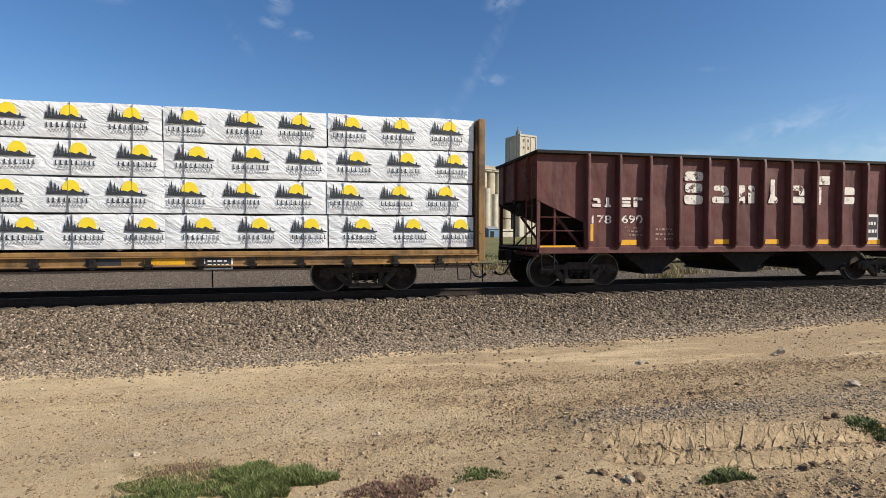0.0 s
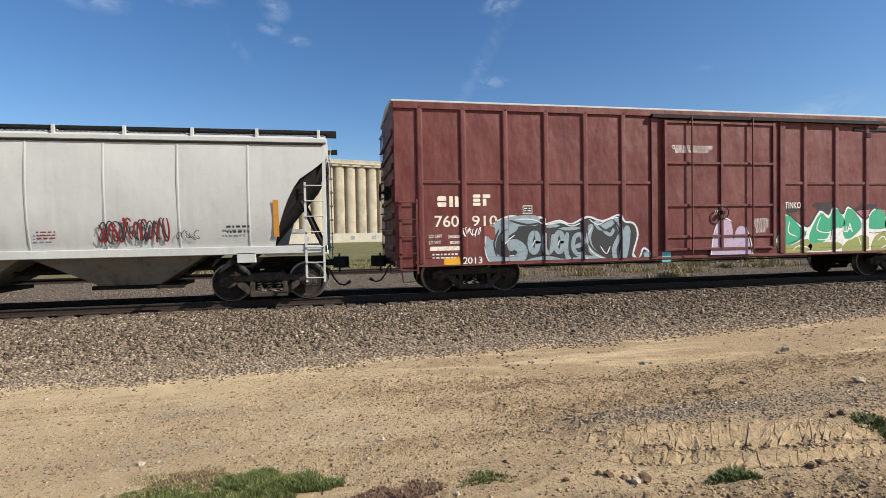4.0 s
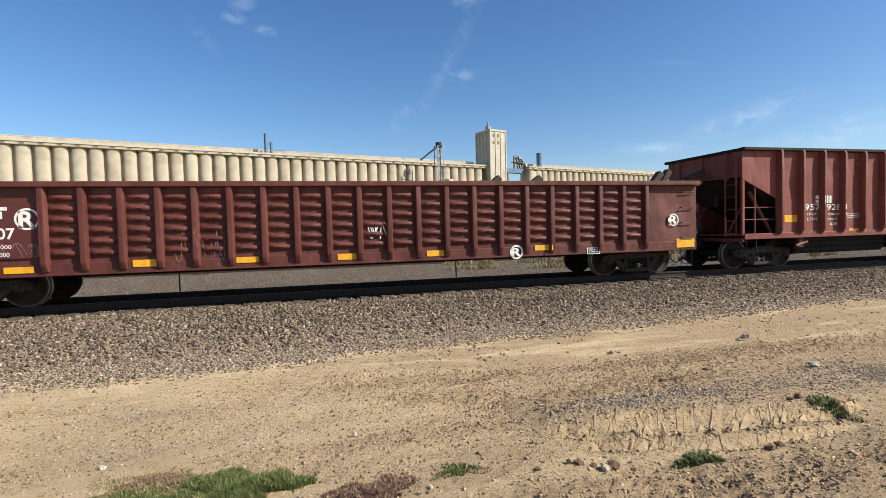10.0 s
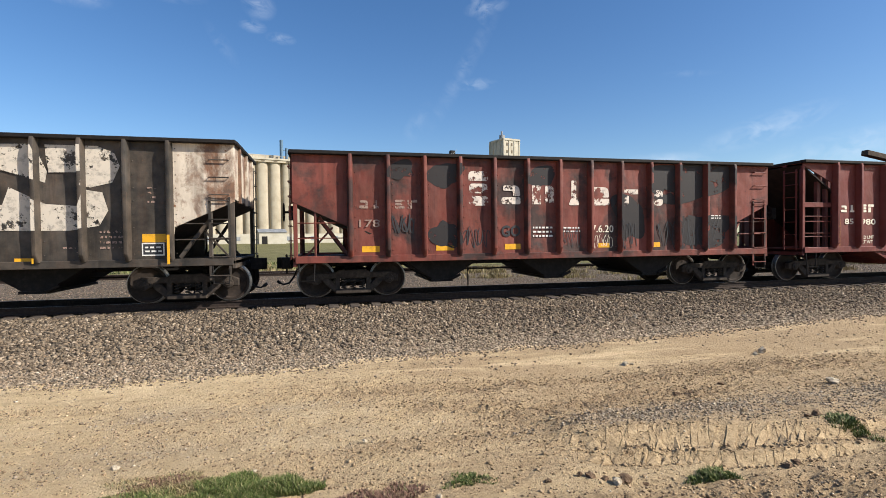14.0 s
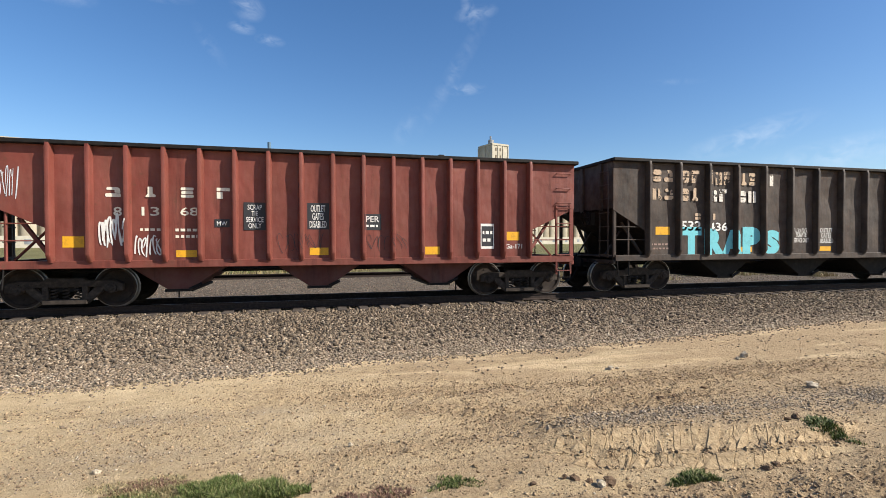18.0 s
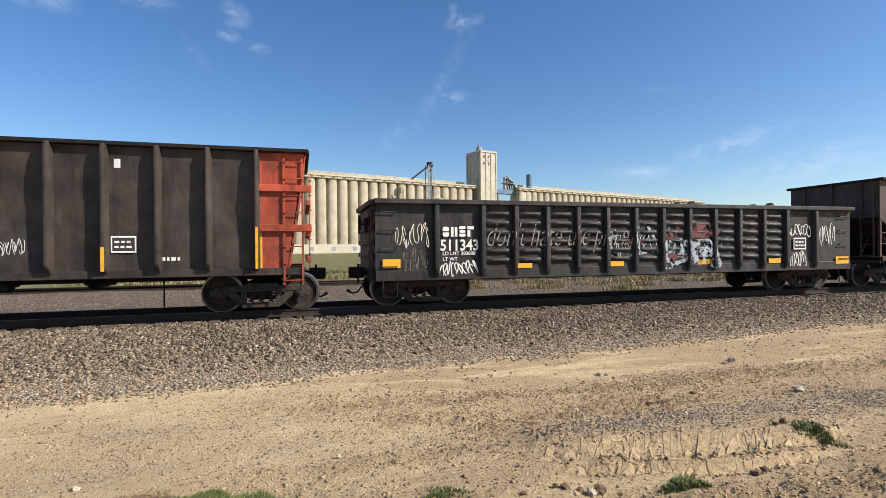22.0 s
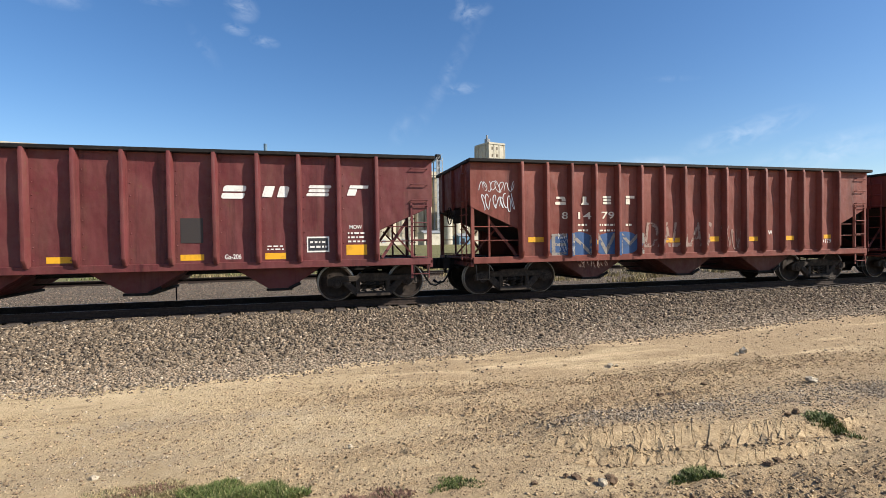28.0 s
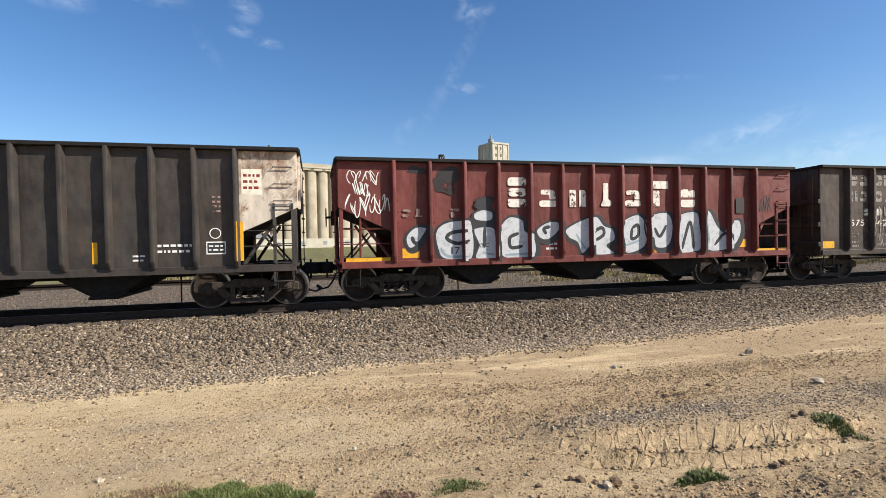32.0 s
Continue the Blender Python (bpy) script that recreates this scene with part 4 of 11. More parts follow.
def running_gear(car, truck, platform=0.25, reach=None):
    """Trucks, couplers, hoses, centre sill and brake gear."""
    h = car["L"] / 2 if reach is None else reach
    for k in (-1, 1):
        add_truck(car, k * truck)
        part("coupler", shared("coupler", coupler_mesh), car["root"], at=(k * h, 0, 0), turn=(0, 0, 0 if k > 0 else 180))
        part("air_hose", shared("hose", hose_mesh), car["root"], at=(k * h, -k * 0.32, 0), turn=(0, 0, 0 if k > 0 else 180))
        part("cut_lever", shared("lever", cut_lever_mesh), car["root"], at=(k * (h + 0.06), 0, 0), turn=(0, 0, 0 if k < 0 else 180))
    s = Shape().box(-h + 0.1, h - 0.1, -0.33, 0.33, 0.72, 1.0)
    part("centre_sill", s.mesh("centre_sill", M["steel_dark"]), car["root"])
    s = Shape()
    s.tube([(-h + 0.5, -0.55, 0.80), (h - 0.5, -0.55, 0.80)], 0.022, 6)
    s.tube([(-truck, 0.2, 0.55), (truck, 0.2, 0.55)], 0.02, 6)
    part("brake_pipe", s.mesh("brake_pipe", M["steel_dark"]), car["root"])


def rib_mesh(h, width=0.17, depth=0.11):
    """A pressed channel post with rounded edges, drawn in at its foot and head."""
    def make():
        a, b = width / 2, width / 2 - 0.030
        s = Shape()
        levels = ((0.0, 0.45), (0.05, 0.62), (0.15, 0.98), (0.17, 1.0), (h - 0.10, 1.0), (h, 0.85))
        for z, q in levels:
            d = depth * q
            s.v += [(-a, 0.0, z), (-b - 0.008, -d * 0.80, z), (-b + 0.006, -d * 0.97, z), (-b + 0.028, -d, z), (b - 0.028, -d, z), (b - 0.006, -d * 0.97, z), (b + 0.008, -d * 0.80, z), (a, 0.0, z)]
        for k in range(len(levels) - 1):
            for i in range(7):
                s.f.append((8 * k + i, 8 * k + i + 1, 8 * k + 9 + i, 8 * k + 8 + i))
        s.f += [tuple(range(7, -1, -1)), tuple(range(8 * len(levels) - 8, 8 * len(levels)))]
        s.s += [0] * (len(s.f) - len(s.s))
        return s.mesh("rib", M["oxide"], smooth=40)
    return shared(("rib", round(h, 2), width, depth), make)


def with_mat(me, mat, key=None):
    """The same shape in another paint."""
    k = (me.name, mat.name)
    if k not in MESHES:
        c = me.copy()
        c.materials.clear()
        c.materials.append(mat)
        MESHES[k] = c
    return MESHES[k]


def panel_mesh(w, h, seed, dent=0.02, nx=6, nz=8):
    """A rectangular side sheet, dented inwards, with a little thickness."""
    rng = random.Random(seed)
    cs = [(rng.uniform(0.15, 0.85), rng.uniform(0.1, 0.9), rng.uniform(0.12, 0.35), rng.uniform(0.2, 1.0)) for _ in range(5)]
    s = Shape()
    v = []
    for j in range(nz + 1):
        for i in range(nx + 1):
            u, t = i / nx, j / nz
            e = min(1, 5 * min(u, 1 - u)) * min(1, 6 * min(t, 1 - t))
            d = sum(a * math.exp(-((u - cx) ** 2 + ((t - cz) * h / w) ** 2) / r ** 2) for cx, cz, r, a in cs)
            v.append(((u - 0.5) * w, dent * d * e, t * h))
    s.add(v, [(j * (nx + 1) + i, j * (nx + 1) + i + 1, (j + 1) * (nx + 1) + i + 1, (j + 1) * (nx + 1) + i) for j in range(nz) for i in range(nx)])
    s.box(-w / 2, w / 2, 0.03 + dent * 2, 0.045 + dent * 2, 0, h)
    me = s.mesh("side_sheet", M["oxide"], smooth=30, recalc=False)
    return me


def put_sides(car, zs, zt, xs, mat, rib_mat, za, zb, end_mats=(None, None), dent=0.02, rib_w=0.14, depth=0.17, far=True, special=None, cutx=0.06):
    """Side sheets between the ribs, end sheets with a slanted cut, ribs, sill and top chord."""
    L2, root = car["L"] / 2, car["root"]
    car["ribs"], car["out"], car["ribw"] = list(xs), depth, rib_w - 0.07
    h = zt - zs
    for sd in ((-1, 1) if far else (-1,)):
        rz = 0 if sd < 0 else 180
        for i in range(len(xs) - 1):
            w = round(xs[i + 1] - xs[i], 2)
            me = shared(("panel", w, round(h, 2), (i * 7) % 5, dent), lambda: panel_mesh(w, h, i * 31 + int(h * 100), dent))
            pm = mat if special is None or (i not in special) else special[i]
            part("side_sheet", with_mat(me, pm), root, at=((xs[i] + xs[i + 1]) / 2, sd * HALF, zs), turn=(0, 0, rz))
        for k, x in ((-1, xs[0]), (1, xs[-1])):
            poly = [(x, zs), (x, zt), (k * L2, zt), (k * L2, za), (k * (abs(x) + (L2 - abs(x)) * cutx), zb)]
            m2 = end_mats[0 if k < 0 else 1] or mat
            part("end_side_sheet", Shape().prism(poly if k < 0 else poly[::-1], -0.02, 0.02).mesh("end_side_sheet", m2, bevel=0.006), root, at=(0, sd * (HALF - 0.02), 0))
        rm = rib_mesh(h, rib_w, depth)
        for i, x in enumerate(xs):
            part("rib", with_mat(rm, rib_mat if not callable(rib_mat) else rib_mat(i)), root, at=(x, sd * HALF, zs), turn=(0, 0, rz))
        s = Shape().box(-L2 - 0.06, L2 + 0.06, min(sd * (HALF - 0.06), sd * (HALF + 0.14)), max(sd * (HALF - 0.06), sd * (HALF + 0.14)), zt - 0.03, zt + 0.06)
        part("top_chord", s.mesh("top_chord", car["chord"], bevel=0.015), root)
        s = Shape().box(-L2 + 0.05, L2 - 0.05, min(sd * (HALF - 0.08), sd * (HALF + 0.04)), max(sd * (HALF - 0.08), sd * (HALF + 0.04)), zs - 0.13, zs + 0.035)
        s.box(-L2 + 0.05, L2 - 0.05, min(sd * (HALF - 0.2), sd * (HALF - 0.08)), max(sd * (HALF - 0.2), sd * (HALF - 0.08)), zs - 0.13, zs - 0.11)
        part("side_sill", s.mesh("side_sill", car.get("sill", mat), bevel=0.01), root)
    for k in (-1, 1):
        s = Shape().box(min(k * L2, k * (L2 + 0.08)), max(k * L2, k * (L2 + 0.08)), -HALF, HALF, zt - 0.03, zt + 0.05)
        part("end_chord", s.mesh("end_chord", car["chord"], bevel=0.012), root)


def ladder(car, x, y, z0, z1, n, face=0, mat=None, step=True):
    s = Shape()
    for k in (-0.2, 0.2):
        s.box(k - 0.025, k + 0.025, -0.006, 0.012, z0, z1)
    ld = part("ladder", s.mesh("ladder", mat or M["steel_dark"]), car["root"], at=(x, y, 0), turn=(0, 0, face))
    rm = shared("rung", rung_mesh)
    for i in range(n):
        part("rung", with_mat(rm, mat) if mat else rm, ld, at=(0, 0, z0 + 0.1 + (z1 - z0 - 0.18) * i / max(1, n - 1)))
    return ld


def grab(car, x, y, z, face=0, mat=None):
    rm = shared("rung", rung_mesh)
    part("grab_iron", with_mat(rm, mat) if mat else rm, car["root"], at=(x, y, z), turn=(0, 0, face))


def stirrup(car, x, z):
    s = shared("stirrup", lambda: Shape().tube([(-0.18, 0, 0.45), (-0.16, -0.02, 0.02), (0.16, -0.02, 0.02), (0.18, 0, 0.45)], 0.017, 6).mesh("sill_step", M["steel_dark"]))
    part("sill_step", s, car["root"], at=(x, -HALF - 0.01, z - 0.5))
    part("sill_step", s, car["root"], at=(-x, HALF + 0.01, z - 0.5))


def hopper_ends(car, zs, zt, za, zb, dx, mat, gear=None, slope=True, diag=True, end_mats=(None, None)):
    """End walls, slope sheets, corner posts, braces, platforms and ladders at both ends."""
    L2, root = car["L"] / 2, car["root"]
    fittings = M[gear] if gear else mat
    for k in (-1, 1):
        s = Shape().box(min(k * L2, k * (L2 - 0.03)), max(k * L2, k * (L2 - 0.03)), -HALF + 0.02, HALF - 0.02, za, zt)
        end_mat = end_mats[0 if k < 0 else 1] or mat
        ew = part("end_wall", s.mesh("end_wall", end_mat, bevel=0.008), root)
        for y in (-1.0, 0.0, 1.0):
            q = Shape().box(min(k * L2, k * (L2 + 0.06)), max(k * L2, k * (L2 + 0.06)), y - 0.06, y + 0.06, za, zt - 0.03)
            part("end_stiffener", q.mesh("end_stiffener", end_mat), ew)
        if slope:
            xi, zi = L2 - (za - zs + 0.05) / max(0.3, (za - zb)) * dx, zs - 0.05
            xi = max(xi, L2 - 3.6)
            p = [(k * L2, za), (k * xi, zi), (k * xi, zi + 0.04), (k * L2, za + 0.05)]
            s = Shape().prism(p if k > 0 else p[::-1], -HALF + 0.03, HALF - 0.03)
            # shade-dark colour here in place of the car's own paint
            part("slope_sheet", s.mesh("slope_sheet", M["slope_shade"]), root)
        # corner and inner posts and a diagonal brace on either side
        for sd in (-1, 1):
            y = sd * (HALF - 0.05)
            s = Shape().box(k * (L2 - 0.06) - 0.045, k * (L2 - 0.06) + 0.045, y - 0.04, y + 0.04, zs - 0.1, za + 0.04)
            part("corner_post", s.mesh("corner_post", mat, bevel=0.008), root)
            if diag:
                p0, p1 = (k * (L2 - 0.12), y, za - 0.12), (k * (L2 - dx + 0.05), y * 0.9, zs + 0.05)
                s = Shape().tube([p1, (k * (L2 - dx * 0.45), y * 0.8, (za + zb) / 2 - 0.05)], 0.05, 4)
                s.tube([(k * (L2 - 0.25), y * 0.5, zs), (k * (L2 - dx * 0.7), y * 0.5, zb)], 0.03, 4)
                part("brace", s.mesh("brace", mat), root)
                s = Shape().tube([(k * (L2 - 0.5), y, zs), (k * (L2 - 0.5), y, za - (za - zb) * 0.5 / dx)], 0.03, 6)
                part("grab_post", s.mesh("grab_post", mat), root)
        s = Shape().box(min(k * L2, k * (L2 - dx)), max(k * L2, k * (L2 - dx)), -HALF, HALF, zs - 0.1, zs - 0.02)
        s.box(min(k * L2, k * (L2 - 0.08)), max(k * L2, k * (L2 - 0.08)), -HALF, HALF, zs - 0.2, zs + 0.02)
        part("end_platform", s.mesh("end_platform", mat, bevel=0.008), root)
        for z in (zs + 0.45, zs + 0.8):
            s = Shape().tube([(k * (L2 - 0.05), -HALF + 0.03, z), (k * (L2 - dx), -HALF + 0.03, z)], 0.013, 6)
            part("hand_rail", s.mesh("hand_rail", fittings), root)
        ladder(car, k * (L2 + 0.07), k * (HALF - 0.35), zs - 0.05, zt - 0.2, 7, 90 if k > 0 else -90, fittings)
        stirrup(car, k * (L2 - 0.3), zs - 0.05)
    # side ladder at the trailing corner, with grab irons up the sheet
    for sd, k in ((-1, 1), (1, -1)):
        ladder(car, k * (L2 - 0.32), sd * (HALF + 0.02), zs - 0.45, min(za + 0.1, zs + 1.5), 5, 0 if sd < 0 else 180, fittings)
        for z in np.arange(za + 0.15, zt - 0.2, 0.38):
            grab(car, k * (L2 - 0.32), sd * (HALF + 0.03), z, 0 if sd < 0 else 180, fittings)


def brake_wheel(car, k, z, mat="steel_dark"):
    def make():
        s = Shape()
        ring = [(0, 0.22 * math.cos(a), 0.22 * math.sin(a)) for a in np.linspace(0, 2 * math.pi, 25)]
        s.tube(ring, 0.014, 6, caps=False)
        for a in (0, 1.05, 2.1):
            s.tube([(0, 0.22 * math.cos(a), 0.22 * math.sin(a)), (0, -0.22 * math.cos(a), -0.22 * math.sin(a))], 0.010, 5)
        s.tube([(-0.16, 0, 0), (0.02, 0, 0)], 0.03, 8)
        s.box(-0.25, -0.12, -0.12, 0.12, -0.2, 0.15)
        return s.mesh("brake_wheel", M[mat])
    part("brake_wheel", shared(("bwheel", mat), make), car["root"], at=(k * (car["L"] / 2 + 0.26), -0.55, z), turn=(0, 0, 0 if k > 0 else 180))


def bays(car, xs, zs, top, bottom, zb, half, mat, gate=True):
    """Discharge hoppers under the floor."""
    for x in xs:
        s = Shape().prism([(x - bottom / 2, zb), (x + bottom / 2, zb), (x + top / 2, zs - 0.12), (x - top / 2, zs - 0.12)], -half, half)
        b = part("outlet_bay", s.mesh("outlet_bay", mat, bevel=0.01), car["root"])
        if gate:
            g = Shape().box(x - bottom / 2 - 0.06, x + bottom / 2 + 0.06, -half - 0.03, half + 0.03, zb - 0.05, zb + 0.01)
            g.tube([(x + bottom / 2, -half - 0.05, zb), (x + bottom / 2 + 0.25, -half - 0.05, zb + 0.12)], 0.04, 6)
            part("outlet_gate", g.mesh("outlet_gate", M["steel_dark"]), b)


# ---- marks on the cars ----
GLYPHS = {}


def glyphs(text, bold=0.0, shear=0.0):
    key = (text, bold, shear)
    if key not in GLYPHS:
        cu = bpy.data.curves.new("lettering", 'FONT')
        cu.body, cu.offset, cu.shear, cu.resolution_u = text, bold, shear, 3
        cu.space_line = 0.85
        cu.align_x = 'CENTER' if "\n" in text else 'LEFT'
        ob = bpy.data.objects.new("lettering", cu)
        scene.collection.objects.link(ob)
        me = bpy.data.meshes.new_from_object(ob)
        v = np.array([tuple(p.co)[:2] for p in me.vertices])
        f = [tuple(p.vertices) for p in me.polygons]
        bpy.data.objects.remove(ob)
        bpy.data.curves.remove(cu)
        bpy.data.meshes.remove(me)
        lo, hi = v.min(0), v.max(0)
        GLYPHS[key] = ((v - lo) / (hi - lo), f)
    return GLYPHS[key]


def flat_mesh(car, name, v, f, mat, lift=0.004, over=False):
    """A flat mark on the near side: v in car metres (x, z). over: it runs across the ribs too."""
    y = -car["sheet"] - lift
    mats = [M[mat]]
    rise = [q[2] if len(q) > 2 else 0.0 for q in v]
    v = [q[:2] for q in v]
    me = bpy.data.meshes.new(name)
    if "bulge" in car:
        me.from_pydata([(a, -car["bulge"](b) - lift - 0.036 - e, b) for (a, b), e in zip(v, rise)], [], f)
    else:
        me.from_pydata([(a, y - e, b) for (a, b), e in zip(v, rise)], [], f)
    me.materials.append(mats[0])
    bm = bmesh.new()
    bm.from_mesh(me)
    x0, x1 = min(a for a, b in v), max(a for a, b in v)
    if over and car["ribs"]:
        src = bm.copy()
        w = car["ribw"] / 2
        for rx in car["ribs"]:
            if x0 < rx + w and x1 > rx - w:
                c = src.copy()
                bmesh.ops.bisect_plane(c, geom=c.verts[:] + c.edges[:] + c.faces[:], plane_co=(rx - w, 0, 0), plane_no=(-1, 0, 0), clear_outer=True)
                bmesh.ops.bisect_plane(c, geom=c.verts[:] + c.edges[:] + c.faces[:], plane_co=(rx + w, 0, 0), plane_no=(1, 0, 0), clear_outer=True)
                for q in c.verts:
                    q.co.y += car["sheet"] - HALF - car["out"]
                tmp = bpy.data.meshes.new("clip")
                c.to_mesh(tmp)
                c.free()
                bm.from_mesh(tmp)
                bpy.data.meshes.remove(tmp)
        src.free()
    bm.normal_update()
    for fc in bm.faces:
        if fc.normal.y > 0:
            fc.normal_flip()
    bm.to_mesh(me)
    bm.free()
    return me


def letters(car, text, x0, z0, x1, z1, mat="white", bold=0.01, shear=0.0, over=True, name="lettering", lift=0.004):
    v, f = glyphs(text, bold, shear)
    v = [(x0 + a * (x1 - x0), z0 + b * (z1 - z0)) for a, b in v]
    return part(name, flat_mesh(car, name, v, f, mat, lift, over), car["root"])


def patch(car, x0, z0, x1, z1, mat, over=False, name="painted_panel", lift=0.0025, slant=0.0):
    v = [(x0, z0), (x1, z0), (x1 + slant, z1), (x0 + slant, z1)]
    return part(name, flat_mesh(car, name, v, [(0, 1, 2, 3)], mat, lift, over), car["root"])


def bars(car, x0, z0, x1, z1, rows, mat="white", seed=1, name="small_print"):
    """Print too small to read: rows of bars broken into word lengths."""
    rng = random.Random(seed)
    v, f = [], []
    h = (z1 - z0) / rows
    for r in range(rows):
        x = x0
        while x < x1 - 0.02:
            w = min(rng.uniform(0.03, 0.11), x1 - x)
            zb = z0 + r * h + h * 0.28
            o = len(v)
            v += [(x, zb), (x + w, zb), (x + w, zb + h * 0.42), (x, zb + h * 0.42)]
            f.append((o, o + 1, o + 2, o + 3))
            x += w + 0.035
        if rng.random() < 0.3:
            continue
    return tagged(part(name, flat_mesh(car, name, v, f, mat), car["root"]), kind="stuff")


BLOCKS = [
    [[(0, 0, 3), (1, 0, 3), (1, .28, 2), (0, .28, 1)], [(.04, .36, 2), (.96, .36, 2), (.96, .64, 2), (.04, .64, 2)], [(0, .72, 1), (1, .72, 2), (1, 1, 3), (0, 1, 3)]],
    [[(0, 0, 3), (1.02, 0, 1), (1, .34, 1), (0, .34, 2)], [(.62, .40, 1), (1, .40, 1), (.94, .92, 4), (.10, .92, 3), (.10, .66, 1), (.62, .66, 1)]],
    [[(0, 0, 0), (.40, 0, 0), (.40, .92, 1), (0, .92, 0)], [(.60, 0, 0), (1, 0, 0), (1, .92, 3), (.60, .92, 1)]],
    [[(.08, 0, 2), (.95, 0, 2), (.92, .24, 1), (.70, .30, 1), (.70, 1, 1), (.32, 1, 1), (.32, .30, 1)]],
    [[(0, 0, 0), (.46, 0, 0), (.46, .62, 1), (0, .62, 0)], [(0, .70, 0), (1, .70, 0), (1, 1, 0), (0, 1, 0)]],
    [[(.02, 0, 4), (.98, 0, 4), (.98, .40, 1), (.02, .40, 1)], [(.02, .52, 1), (.98, .52, 1), (.98, .94, 4), (.02, .94, 4)]],
]


def rounded(poly, w, h):
    """Rounds the corners of a polygon, each by its own step."""
    out = []
    n = len(poly)
    for i, (x, y, r) in enumerate(poly):
        p, a, b = Vector((x * w, y * h)), Vector((poly[i - 1][0] * w, poly[i - 1][1] * h)), Vector((poly[(i + 1) % n][0] * w, poly[(i + 1) % n][1] * h))
        if not r:
            out.append(tuple(p))
            continue
        q = min(0.09 * r * min(w, h), 0.49 * (a - p).length, 0.49 * (b - p).length)
        u, v = p + (a - p).normalized() * q, p + (b - p).normalized() * q
        out += [tuple(u * (1 - t) ** 2 + p * 2 * t * (1 - t) + v * t * t) for t in (0, 0.25, 0.5, 0.75, 1)]
    return out


def block_row(car, shapes, x0, z0, x1, z1, mat="white", gap=0.3, name="block_mark", over=True, slant=0.0):
    """A company's name as a row of plain rounded blocks of its size and colour."""
    n = len(shapes)
    w, h = (x1 - x0) / (n + (n - 1) * gap), z1 - z0
    for i, k in enumerate(shapes):
        v, f = [], []
        bx = x0 + i * w * (1 + gap)
        for poly in BLOCKS[k]:
            ring = rounded(poly, w, h)
            f.append(tuple(range(len(v), len(v) + len(ring))))
            v += [(bx + a + b / h * slant, z0 + b) for a, b in ring]
        part(name, flat_mesh(car, name, v, f, mat, 0.004, over), car["root"])


def disc(car, x, z, r, mat, inner=0.0, name="round_emblem", lift=0.004, cross=True):
    v, f = [], []
    n = 32
    for k in range(n):
        t = 2 * math.pi * k / n
        v += [(x + r * math.cos(t), z + r * math.sin(t)), (x + inner * math.cos(t), z + inner * math.sin(t))]
    f = [(2 * k, (2 * k + 2) % (2 * n), (2 * k + 3) % (2 * n), 2 * k + 1) for k in range(n)]
    if cross and inner:
        for a, b in ((inner * 0.9, inner * 0.22), (inner * 0.22, inner * 0.9)):
            o = len(v)
            v += [(x - a, z - b), (x + a, z - b), (x + a, z + b), (x - a, z + b)]
            f.append((o, o + 1, o + 2, o + 3))
    return part(name, flat_mesh(car, name, v, f, mat, lift), car["root"])


def framed_label(car, x0, z0, x1, z1, mat="white", dark="ink"):
    """A stencilled service box: pale frame, dark ground, pale marks."""
    patch(car, x0, z0, x1, z1, mat, name="service_stencil", lift=0.003)
    w, h = x1 - x0, z1 - z0
    patch(car, x0 + .06 * w, z0 + .1 * h, x1 - .06 * w, z1 - .1 * h, dark, name="stencil_field", lift=0.005)
    bars(car, x0 + .14 * w, z0 + .2 * h, x1 - .12 * w, z1 - .2 * h, 2, mat, int(x0 * 50) + 3).location.y = -0.004


def scrawl(car, x0, z0, x1, z1, mat, seed=0, loops=5, width=0.03, over=True, name="scrawl"):
    """A hand-sprayed scribble."""
    rng = random.Random(seed)
    loops, width = max(3, int(loops * 1.8)), width * 0.68
    for s in range(loops):
        v, f = [], []
        cx = x0 + (s + 0.5) / loops * (x1 - x0)
        rw, rh = (x1 - x0) / loops * rng.uniform(0.4, 0.75), (z1 - z0) * rng.uniform(0.32, 0.5)
        a0, a1 = rng.uniform(0, 6), rng.uniform(3.5, 6.5)
        cz = (z0 + z1) / 2 + rng.uniform(-0.1, 0.1) * (z1 - z0)
        fl = rng.uniform(0.6, 1.6)
        pts = []
        for i in range(15):
            a = a0 + a1 * i / 14
            pts.append(Vector((cx + rw * math.cos(a * fl) * (1 - 0.2 * i / 14), cz + rh * math.sin(a))))
        for i in range(15):
            d = (pts[min(i + 1, 14)] - pts[max(i - 1, 0)]).normalized()
            w = width / 2 * min(1.0, 0.5 + 0.25 * min(i, 14 - i))
            e = 0.00004 * i
            v += [(pts[i].x - d.y * w, pts[i].y + d.x * w, e), (pts[i].x + d.y * w, pts[i].y - d.x * w, e)]
        f = [(2 * i, 2 * i + 1, 2 * i + 3, 2 * i + 2) for i in range(14)]
        part(name, flat_mesh(car, name, v, f, mat, 0.005 + 0.001 * (seed % 5) + 0.0007 * (s % 3), over), car["root"])


